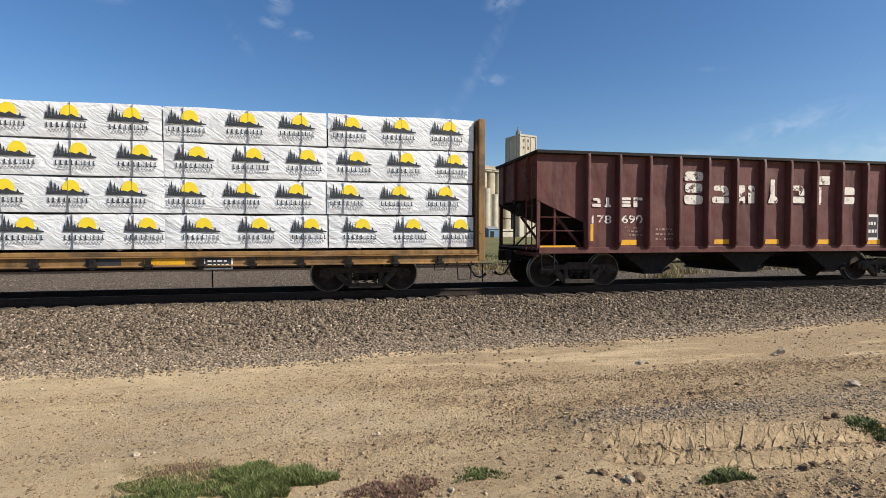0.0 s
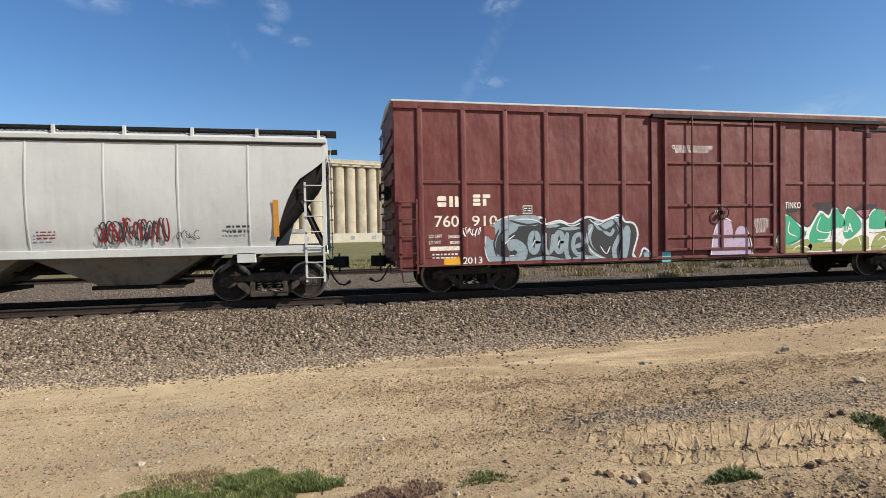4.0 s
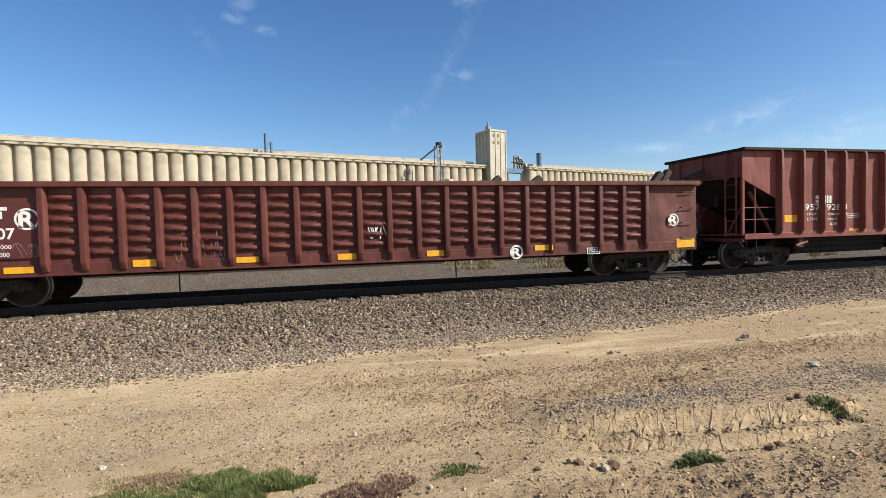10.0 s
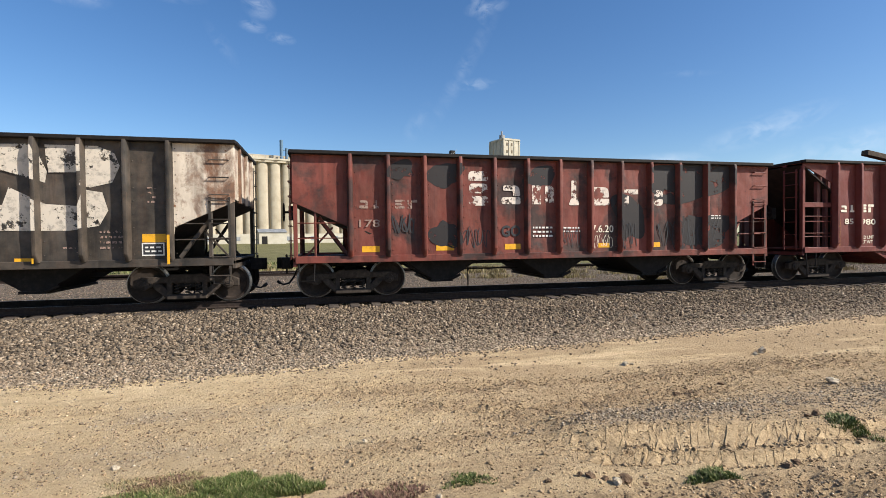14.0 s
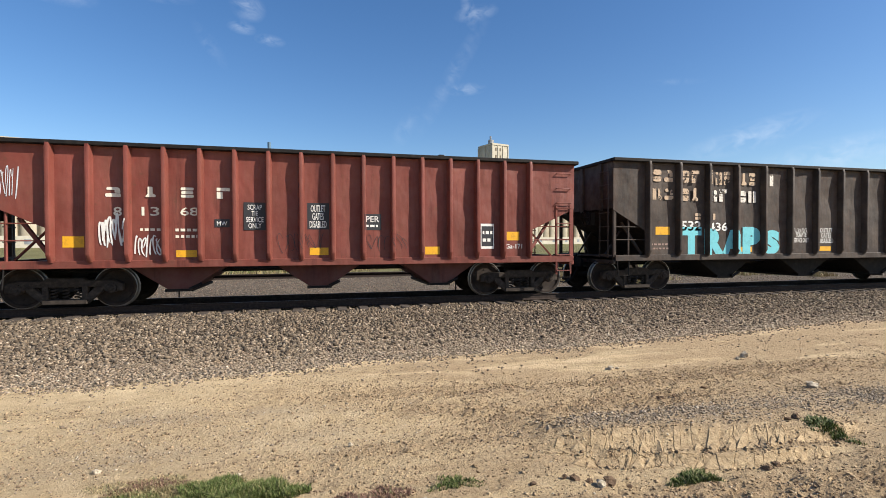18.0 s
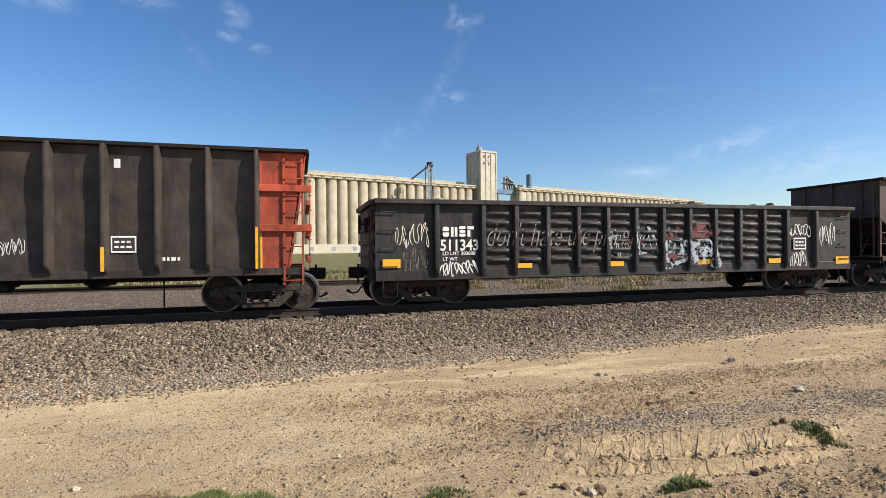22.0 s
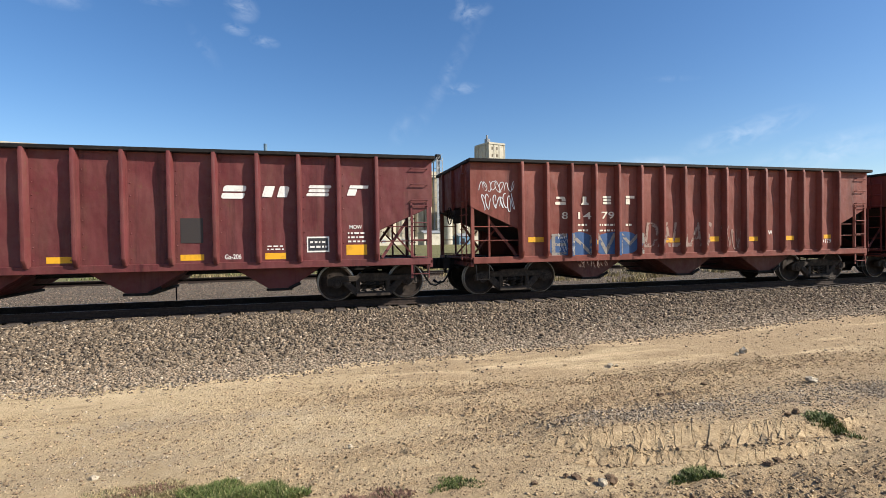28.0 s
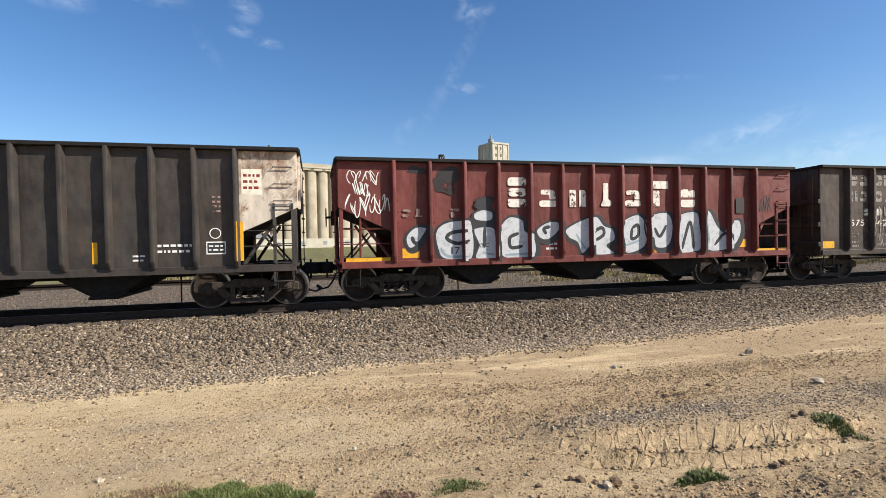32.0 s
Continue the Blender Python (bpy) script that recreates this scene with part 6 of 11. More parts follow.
    # walkways of open grating along both edges of the roof
    for sd in (-1, 1):
        w = Shape()
        for i in range(int(2 * L2 / 0.10)):
            x = -L2 - 0.2 + i * 0.1024
            w.box(x, x + 0.03, sd * 1.25 - 0.26, sd * 1.25 + 0.26, 3.89, 3.92)
        for q in (-0.26, -0.13, 0.0, 0.13, 0.26):
            w.box(-L2 - 0.25, L2 + 0.25, sd * 1.25 + q - 0.010, sd * 1.25 + q + 0.010, 3.87, 3.935)
        wk = part("walkway", w.mesh("walkway", M["steel_dark"], recalc=False), root, "dark steel grating walkway")
        for i in range(13):
            x = -L2 + 0.15 + i * (2 * L2 - 0.3) / 12
            part("walkway_bracket", shared("wkb", lambda: Shape().box(-0.035, 0.035, -0.03, 0.02, -0.16, 0.05).box(-0.025, 0.025, 0.0, 0.50, -0.06, -0.03).mesh("walkway_bracket", m, bevel=0.008)), wk, at=(x, sd * 1.53, 3.90), turn=(0, 0, 0 if sd < 0 else 180))
    running_gear(car, 6.85)
    for i, x in enumerate((-3.6, 0.1, 3.8)):
        s = Shape().prism([(x - 1.75, 1.12), (x - 0.62, 0.46), (x + 0.62, 0.46), (x + 1.75, 1.12)], -1.30, 1.30)
        s.v = [(vx, vy * (0.62 if vz < 0.8 else 1.0), vz) for vx, vy, vz in s.v]        # sides lean inwards
        b = part("outlet_bay", s.mesh("outlet_bay", M["hop_grime_shade"], bevel=0.01), root)
        g = Shape().box(x - 0.85, x + 0.95, -0.7, 0.7, 0.36, 0.45)
        g.box(x + 0.7, x + 1.25, -1.28, -1.18, 0.40, 0.46).tube([(x + 0.75, -1.3, 0.43), (x + 0.75, -0.6, 0.43)], 0.04, 7)
        part("outlet_gate", g.mesh("outlet_gate", M["steel_dark"]), b)
    brake_wheel(car, -1, 2.6)
    return car


# pale grey of the shell, grimed and also darkened for shade under the sill
M["hop_grime_shade"] = paint("grimy_shaded_grey_paint", (0.20, 0.185, 0.16), rust=(0.06, 0.045, 0.035), wear=0.5, fade=0.3, dusty=0.4, streak=0.8)


def corrugated_panel(w, h, n, seed=0):
    """A gondola side panel pressed with horizontal swells, one sheet."""
    def make():
        zs_, z = [0.0, 0.22], 0.26
        prof = [(0.0, 0.0), (0.22, 0.0)]
        step = (h - 0.40) / n
        for i in range(n):
            b = 0.28 + i * step
            prof += [(b, 0.0), (b + step * 0.12, 0.05), (b + step * 0.35, 0.085), (b + step * 0.52, 0.07), (b + step * 0.66, 0.0)]
        prof.append((h, 0.0))
        us = [(0.0, 0.0), (0.15, 0.0), (0.22, 0.7), (0.32, 1.0), (0.5, 1.0), (0.68, 1.0), (0.78, 0.7), (0.85, 0.0), (1.0, 0.0)]
        v = [((u - 0.5) * w, -d * a * (1 + 0.25 * noise.noise((u * 5, zz * 4, w * 7))), zz) for zz, d in prof for u, a in us]
        c = len(us)
        s = Shape().add(v, [(j * c + i, j * c + i + 1, (j + 1) * c + i + 1, (j + 1) * c + i) for j in range(len(prof) - 1) for i in range(c - 1)])
        return s.mesh("corrugated_panel", M["gon_red"], smooth=50, recalc=False)
    return shared(("corr", round(w, 2), round(h, 2), n), make)


def gondola(name, label, x0, x1, zs, zt, ribs, plain, paint_name, truck, n=6):
    car = start_car(name, label, x0, x1)
    car["chord"] = M[paint_name]
    root, L2, m = car["root"], car["L"] / 2, M[paint_name]
    car["ribs"], car["out"], car["ribw"], car["sheet"] = list(ribs), 0.13, 0.10, HALF + 0.03
    h = zt - zs
    edges = [-L2] + list(ribs) + [L2]
    rm = rib_mesh(h, 0.17, 0.13)
    for sd in (-1, 1):
        rz = 0 if sd < 0 else 180
        for i in range(len(edges) - 1):
            a, b = edges[i], edges[i + 1]
            if i in plain:
                me = shared(("panel", round(b - a, 2), round(h, 2), i % 3, 0.02), lambda: panel_mesh(round(b - a, 2), h, i * 13, 0.02))
            else:
                me = corrugated_panel(round(b - a, 2), h, n)
            part("side_panel", with_mat(me, m), root, at=((a + b) / 2, sd * HALF, zs), turn=(0, 0, rz))
        for x in ribs:
            part("rib", with_mat(rm, m), root, at=(x, sd * HALF, zs), turn=(0, 0, rz))
        s = Shape().box(-L2 - 0.04, L2 + 0.04, min(sd * (HALF - 0.08), sd * (HALF + 0.15)), max(sd * (HALF - 0.08), sd * (HALF + 0.15)), zt - 0.06, zt + 0.06)
        part("top_chord", s.mesh("top_chord", m, bevel=0.015), root)
        s = Shape().box(-L2, L2, min(sd * (HALF - 0.1), sd * (HALF + 0.02)), max(sd * (HALF - 0.1), sd * (HALF + 0.02)), zs - 0.10, zs + 0.16)
        part("side_sill", s.mesh("side_sill", m, bevel=0.012), root)
    for k in (-1, 1):
        s = Shape().box(min(k * L2, k * (L2 - 0.04)), max(k * L2, k * (L2 - 0.04)), -HALF, HALF, zs - 0.1, zt)
        ew = part("end_wall", s.mesh("end_wall", m, bevel=0.01), root)
        for z in np.linspace(zs + 0.1, zt - 0.35, 5):
            q = Shape().prism([(-HALF + 0.05, z), (HALF - 0.05, z), (HALF - 0.12, z + 0.14), (-HALF + 0.12, z + 0.14)], min(k * L2, k * (L2 + 0.07)), max(k * L2, k * (L2 + 0.07)), "x")
            part("end_rib", q.mesh("end_rib", m, bevel=0.02), ew)
        part("end_chord", Shape().box(min(k * L2, k * (L2 + 0.12)), max(k * L2, k * (L2 + 0.12)), -HALF, HALF, zt - 0.08, zt + 0.05).mesh("end_chord", m, bevel=0.012), root)
        stirrup(car, k * (L2 - 0.35), zs)
        ladder(car, k * (L2 + 0.08), k * (HALF - 0.35), zs - 0.2, zt - 0.1, 5, 90 if k > 0 else -90, m)
    for sd, k in ((-1, 1), (1, -1)):
        for z in np.linspace(zs + 0.25, zt - 0.25, 4):
            grab(car, k * (L2 - 0.32), sd * (HALF + 0.03), z, 0 if sd < 0 else 180, m)
            grab(car, -k * (L2 - 0.32), sd * (HALF + 0.03), z, 0 if sd < 0 else 180, m)
    part("floor", Shape().box(-L2 + 0.04, L2 - 0.04, -HALF + 0.05, HALF - 0.05, zs - 0.05, zs).mesh("floor", m), root)
    running_gear(car, truck)
    brake_wheel(car, -1, zt - 0.5)
    car["zs"], car["zt"] = zs, zt
    return car


def tub_gondola(name, label, x0, x1, zs, zt, ribs, paint_name, truck, dent, end_special=None, full=True):
    """A high-sided coal gondola with full ends."""
    car = start_car(name, label, x0, x1)
    car["chord"] = M["steel_dark"]
    m = M[paint_name]
    put_sides(car, zs, zt, ribs, m, m, zs + 0.02 if full else zt - 0.08, zs + 0.01, (None, end_special), dent, depth=0.155 if full else 0.21, cutx=0.06 if full else 0.62)
    L2, root = car["L"] / 2, car["root"]
    for k in (-1, 1):
        em = (end_special or m) if k > 0 else m
        xb = L2 if full else abs(ribs[0]) + (L2 - abs(ribs[0])) * 0.62
        p_ = [(k * L2, zt), (k * xb, zs - 0.1), (k * (xb - 0.04), zs - 0.1), (k * (L2 - 0.04), zt)]
        s = Shape().prism(p_ if k < 0 else p_[::-1], -HALF, HALF)
        part("end_wall", s.mesh("end_wall", em, bevel=0.01), root)
        for z in (zs + 0.15, zs + 0.75, zs + 1.45):
            s = Shape().box(min(k * L2, k * (L2 + 0.10)), max(k * L2, k * (L2 + 0.10)), -HALF - 0.03, HALF + 0.03, z, z + 0.13)
            part("end_beam", s.mesh("end_beam", em, bevel=0.012), root)
        if not full:
            for z in (zs + 0.85, zs + 1.75):
                s = Shape().box(min(k * abs(ribs[0]), k * (L2 + 0.12)), max(k * abs(ribs[0]), k * (L2 + 0.12)), -HALF - 0.09, -HALF + 0.02, z, z + 0.16)
                part("corner_beam", s.mesh("corner_beam", em, bevel=0.012), root)
        stirrup(car, k * (L2 - 0.3), zs)
        ladder(car, k * (L2 + 0.12), k * (HALF - 0.35), zs - 0.2, zt - 0.2, 7, 90 if k > 0 else -90, em)
    for sd, k in ((-1, 1), (1, -1)):
        ladder(car, k * (L2 - 0.28), sd * (HALF + 0.05), zs - 0.35, zt - 0.15, 8, 0 if sd < 0 else 180, (end_special or m) if k > 0 else m)
    part("floor", Shape().box(-L2 + 0.04, L2 - 0.04, -HALF + 0.06, HALF - 0.06, zs - 0.06, zs).mesh("floor", m), root)
    running_gear(car, truck)
    for x in (-2.2, 0.4, 2.4):
        part("cross_bearer", Shape().prism([(-1.5, zs - 0.05), (1.5, zs - 0.05), (0.6, 0.62), (-0.6, 0.62)], x - 0.06, x + 0.06, "x").mesh("cross_bearer", M["steel_dark"]), root)
    part("brake_cylinder", Shape().tube([(0.3, -0.75, 0.72), (0.95, -0.75, 0.72)], 0.14, 14).box(-0.5, 0.1, -0.9, -0.6, 0.62, 0.85).mesh("brake_cylinder", M["steel_dark"], smooth=40), root)
    brake_wheel(car, -1, 2.2)
    car["zs"], car["zt"] = zs, zt
    return car


c0 = open_hopper("coal_hopper", "dark red open-top coal hopper with large cream lettering", 160.48, 173.6, 1.05, 3.47, ribs_even(-5.2, 5.3, 13), "oxide_dark", 5.15)
c1 = lumber_flat(137.55, 159.0)
lumber_load(c1)
c2 = boxcar(118.12, 135.87)
c3 = covered_hopper(100.06, 116.55)
c4 = open_hopper("coal_hopper", "oxide-red open hopper with white sprayed graffiti", 85.8, 98.91, 1.03, 3.58, ribs_even(-5.24, 5.32, 13), "oxide", 5.2)
c5 = open_hopper("ballast_hopper", "bright oxide-red hopper with long bottom doors", 70.83, 84.84, 1.04, 3.52, ribs_even(-5.7, 5.68, 15), "oxide_bright", 5.7, za=2.68, zb=2.1, bay=())
# long bottom doors and their closing gear
for x0_, x1_ in ((-4.7, -1.0), (0.6, 4.6)):
    s_ = Shape().prism([(-1.30, 0.92), (-1.16, 0.40), (1.16, 0.40), (1.30, 0.92)], x0_, x1_, "x")
    part("bottom_door", s_.mesh("bottom_door", M["steel_dark"], bevel=0.01), c5["root"])
    for z_ in (0.52, 0.70, 0.84):
        y_ = -1.20 - (z_ - 0.4) * 0.25
        part("door_stiffener", Shape().box(x0_ + 0.05, x1_ - 0.05, y_ - 0.04, y_ + 0.02, z_ - 0.03, z_ + 0.03).mesh("door_stiffener", M["steel_dark"]), c5["root"])
for x_ in (-4.75, -0.85, -0.05, 4.55):
    s_ = Shape().box(x_ - 0.09, x_ + 0.09, -1.50, -1.36, 0.62, 0.95).tube([(x_ - 0.2, -1.48, 0.66), (x_ + 0.24, -1.48, 0.78)], 0.05, 8)
    part("door_actuator", s_.mesh("door_actuator", M["oxide_dark"], bevel=0.008), c5["root"], "rust-red door lever box")
c6 = gondola("mill_gondola", "low rust-red gondola with ribbed panels, full of old ties", 50.27, 69.23, 0.78, 2.55, [-7.73] + ribs_even(-6.3, 7.8, 21), (0, 1, 22), "gon_red", 7.9)
c7 = open_hopper("coal_hopper", "red hopper with large cream letters and sawtooth bays", 33.31, 48.85, 1.00, 3.54, [-6.62] + ribs_even(-5.73, 5.69, 13) + [6.52], "oxide", 6.62, za=3.45, zb=2.95, bay=(), diag=False)
# sawtooth outlets, lit red, along the sill
for i_ in range(5):
    x_ = -4.05 + i_ * 1.96
    s_ = Shape().prism([(x_ - 0.95, 0.88), (x_, 0.44), (x_ + 0.95, 0.88)], -1.50, 1.50)
    b_ = part("outlet_bay", s_.mesh("outlet_bay", M["oxide"], bevel=0.012), c7["root"])
    for k_ in (-1, 1):
        part("bay_flange", Shape().tube([(x_, -1.52, 0.44), (x_ + k_ * 0.95, -1.52, 0.88)], 0.03, 4).mesh("bay_flange", M["oxide"]), b_)
    if i_ < 4:
        part("door_lock", Shape().box(x_ + 0.82, x_ + 1.14, -1.35, -0.9, 0.45, 0.80).tube([(x_ + 0.8, -1.4, 0.5), (x_ + 1.2, -1.4, 0.62)], 0.05, 7).mesh("door_lock", M["steel_dark"]), c7["root"])
for k_ in (-1, 1):
    for x_, w_ in ((7.60, 0.10), (7.05, 0.12), (6.75, 0.10)):
        part("end_post", Shape().box(k_ * x_ - w_ / 2, k_ * x_ + w_ / 2, -1.45, -1.33, 0.92, 3.5).mesh("end_post", M["oxide_dark"], bevel=0.008), c7["root"])
        part("end_post", Shape().box(k_ * x_ - w_ / 2, k_ * x_ + w_ / 2, 1.33, 1.45, 0.92, 3.5).mesh("end_post", M["oxide_dark"], bevel=0.008), c7["root"])
    part("end_girt", Shape().box(min(k_ * 6.6, k_ * 7.72), max(k_ * 6.6, k_ * 7.72), -1.52, -1.40, 2.22, 2.36).mesh("end_girt", M["oxide"], bevel=0.008), c7["root"])
    for z_ in (1.35, 1.95):
        part("hand_rail", Shape().tube([(k_ * 6.6, -1.5, z_), (k_ * 7.7, -1.5, z_)], 0.016, 6).mesh("hand_rail", M["oxide_dark"]), c7["root"])
c8 = open_hopper("coal_hopper", "scorched red hopper with faded lettering", 18.93, 32.07, 1.0, 3.40, ribs_even(-5.27, 5.32, 13), "burnt", 5.2)
c9 = open_hopper("coal_hopper", "dark green-black hopper with peeling white end panel", 3.55, 17.71, 1.0, 3.57, ribs_even(-5.85, 5.77, 15), "green_black", 5.95, end_mats=(None, M["white_end"]))
c10 = open_hopper("coal_hopper", "dark brown hopper with cyan graffiti and white end panel", -11.89, 2.17, 1.02, 3.62, ribs_even(-5.97, 5.8, 13), "dark_brown", 5.95, end_mats=(None, M["white_end"]))
c11 = open_hopper("coal_hopper", "rust-red hopper with black stencilled notices", -26.22, -13.06, 1.02, 3.46, ribs_even(-5.28, 5.28, 16), "oxide_bright", 5.25, bay_mat="oxide_dark")
c12 = open_hopper("coal_hopper", "dark brown hopper with flaking white emblem", -41.17, -27.06, 1.02, 3.58, ribs_even(-6.06, 5.79, 16), "brown", 5.95, end_mats=(None, M["white_end"]))
c13 = gondola("mill_gondola", "low black gondola with graffiti and louvred panels", -57.79, -42.51, 0.76, 2.58, [-6.14] + ribs_even(-4.93, 4.94, 12) + [6.11], (0, 1, 13, 14), "gon_black", 6.33, 6)
c14 = tub_gondola("coal_gondola", "black high-sided gondola with an orange-red end", -73.32, -59.37, 1.0, 3.66, ribs_even(-5.89, 5.91, 13), "black", 5.95, 0.06, M["red_end"], False)
c15 = open_hopper("coal_hopper", "brown grimy hopper with faded orange numbers", -87.64, -74.51, 0.97, 3.81, ribs_even(-5.31, 5.25, 13), "brown", 5.2, za=2.7, zb=1.7)
c16 = open_hopper("coal_hopper", "red hopper with patched paint and graffiti", -101.82, -88.56, 0.92, 3.36, ribs_even(-5.3, 5.26, 13), "oxide", 5.2)
c17 = open_hopper("coal_hopper", "rust-red hopper with blue paint and chalk graffiti", -115.92, -102.71, 0.98, 3.42, ribs_even(-5.25, 5.28, 16), "oxide_bright", 5.25, bay_mat="oxide_dark")
c18 = open_hopper("coal_hopper", "wine-red hopper with white slanted lettering", -130.12, -116.9, 1.0, 3.44, ribs_even(-5.34, 5.24, 13), "oxide_wine", 5.2, bay_mat="oxide_wine")
c19 = tub_gondola("coal_gondola", "dark brown high-sided gondola with worn lettering", -145.38, -131.48, 0.92, 3.48, ribs_even(-5.91, 5.87, 13), "dark_brown", 5.95, 0.015)
c20 = open_hopper("coal_hopper", "red hopper with silver and black graffiti", -159.73, -146.51, 0.97, 3.39, ribs_even(-5.31, 5.24, 13), "oxide", 5.2)
c21 = open_hopper("coal_hopper", "dark hopper with a rusting white end", -174.8, -160.64, 0.97, 3.57, ribs_even(-5.85, 5.77, 15), "slate", 5.95, end_mats=(None, M["white_end"]))


# ---- lettering, reflectors, stencils and graffiti on the near side ----
M["worn_tan"] = sign_paint("flaking_tan_lettering", (0.50, 0.36, 0.24), 0.7, 0.75)
M["rust_tan"] = sign_paint("rust_orange_lettering", (0.33, 0.13, 0.05), 0.6, 0.7)
M["dim_white"] = sign_paint("chalky_faded_lettering", (0.26, 0.23, 0.20), 0.6, 0.75)
M["logo_grey"] = sign_paint("flaking_grey_white_paint", (0.30, 0.315, 0.31), 0.9, 1.1)
M["pink_mist"] = sign_paint("pink_overspray", (0.35, 0.12, 0.14), 0.4, 0.5)
M["chrome"] = sign_paint("dull_chrome_spray", (0.50, 0.51, 0.52), 0.55)
M["thin_blue"] = sign_paint("thin_blue_grey_spray", (0.34, 0.38, 0.41), 0.6, 1.25)
M["thin_red"] = sign_paint("thin_red_spray", (0.13, 0.03, 0.03), 0.5, 1.2)
M["gon_plate"] = sign_paint("dark_red_number_panel", (0.085, 0.020, 0.018), 0.3)
M["gon_plate_dark"] = sign_paint("black_number_panel", (0.02, 0.02, 0.022), 0.3)


def shape_mark(car, pts, mat):
    """A plain painted shape of a company mark."""
    me = flat_mesh(car, "painted_emblem", pts, [tuple(range(len(pts)))], mat, 0.004, True)
    return part("painted_emblem", me, car["root"])


def smooth(pts, closed=False, steps=6):
    """A smooth line through the points."""
    n = len(pts)
    P = [Vector(p) for p in pts]
    out = []
    for i in range(n if closed else n - 1):
        a = P[i - 1] if closed or i else P[0]
        b, c = P[i], P[(i + 1) % n]
        d = P[(i + 2) % n] if closed or i + 2 < n else P[-1]
        for k in range(steps):
            t = k / steps
            out.append(0.5 * (2 * b + (c - a) * t + (2 * a - 5 * b + 4 * c - d) * t * t + (3 * b - a - 3 * c + d) * t ** 3))
    if not closed:
        out.append(P[-1])
    return out


def stroke(car, pts, width, mat, lift, closed=False):
    """One sprayed line, narrowing at its ends."""
    q = smooth(pts, closed)
    n = len(q)
    v, f = [], []
    low = car.get("low", 0.9) + 0.01
    for i, p in enumerate(q):
        a, b = q[(i - 1) % n] if closed or i else q[0], q[(i + 1) % n] if closed or i < n - 1 else q[-1]
        d = (b - a).normalized()
        w = width / 2 if closed else width / 2 * min(1.0, 0.45 + 0.3 * min(i, n - 1 - i))
        v += [(p.x - d.y * w, max(low, p.y + d.x * w)), (p.x + d.y * w, max(low, p.y - d.x * w))]
    for i in range(n if closed else n - 1):
        j = (i + 1) % n
        f.append((2 * i, 2 * i + 1, 2 * j + 1, 2 * j))
    return part("mural_stroke", flat_mesh(car, "mural_stroke", v, f, mat, lift, True), car["root"])


def form(car, pts, mat, lift):
    """A sprayed field of one colour."""
    q = [(p.x, max(car.get("low", 0.9) + 0.012 + 0.0005 * (i % 2), p.y)) for i, p in enumerate(smooth(pts, True, 3))]
    bm = bmesh.new()
    face = bm.faces.new([bm.verts.new((a, b, 0)) for a, b in q])
    bmesh.ops.triangulate(bm, faces=[face])
    bm.verts.index_update()
    v, f = [(p.co.x, p.co.y) for p in bm.verts], [tuple(p.index for p in g.verts) for g in bm.faces]
    bm.free()
    return part("mural_form", flat_mesh(car, "mural_form", v, f, mat, lift, True), car["root"])


block_row(c0, (1, 3), -5.04, 2.12, -4.49, 2.37, 'worn_white')
block_row(c0, (0, 4), -4.20, 2.13, -3.60, 2.38, 'worn_white')
letters(c0, '178', -5.05, 1.69, -4.49, 1.91, 'worn_white')
letters(c0, '690', -4.20, 1.70, -3.59, 1.92, 'worn_white')
patch(c0, -5.11, 1.24, -5.00, 1.68, 'yellow', True, 'reflector')
patch(c0, -4.22, 1.13, -3.76, 1.27, 'yellow', True, 'reflector')
patch(c0, -1.40, 1.15, -0.94, 1.27, 'yellow', True, 'reflector')
patch(c0, 0.23, 1.14, 0.68, 1.27, 'yellow', True, 'reflector')
patch(c0, 1.93, 1.13, 2.40, 1.26, 'yellow', True, 'reflector')
patch(c0, 3.75, 1.12, 4.22, 1.26, 'yellow', True, 'reflector')
patch(c0, -6.47, 1.01, -5.47, 1.13, 'yellow', True, 'reflector')
block_row(c0, (0,), -2.35, 2.22, -1.78, 3.10, 'worn_white')
block_row(c0, (1,), -1.50, 2.26, -0.97, 2.78, 'worn_white')
block_row(c0, (2,), -0.66, 2.27, -0.15, 2.80, 'worn_white')
block_row(c0, (3,), 0.25, 2.28, 0.63, 2.94, 'worn_white')
block_row(c0, (1,), 1.01, 2.29, 1.52, 2.83, 'worn_white')
block_row(c0, (4,), 1.85, 2.25, 2.37, 3.07, 'worn_white')
block_row(c0, (5,), 2.71, 2.28, 3.27, 2.80, 'worn_white')
bars(c0, -4.11, 1.34, -3.59, 1.64, 3, 'faint_white', 11)
bars(c0, -3.20, 1.23, -2.69, 1.61, 3, 'faint_white', 12)
framed_label(c0, 3.71, 1.24, 4.14, 1.99)

# car 1
patch(c1, -7.34, 0.72, -6.44, 0.97, 'ink')
patch(c1, -6.36, 0.71, -5.24, 0.96, 'ink')
letters(c1, 'TTZX', -7.24, 0.75, -6.53, 0.92)
letters(c1, '87163', -6.27, 0.76, -5.31, 0.93)
patch(c1, -9.50, 0.72, -9.03, 0.86, 'yellow', False, 'reflector')
patch(c1, -4.56, 0.74, -4.09, 0.89, 'yellow', False, 'reflector')
patch(c1, -0.31, 0.72, 0.38, 0.90, 'yellow', False, 'reflector')
patch(c1, 3.14, 0.75, 3.97, 0.92, 'yellow', False, 'reflector')
framed_label(c1, 4.35, 0.63, 4.97, 0.93)
patch(c1, 2.00, 0.74, 2.69, 0.94, 'ink')

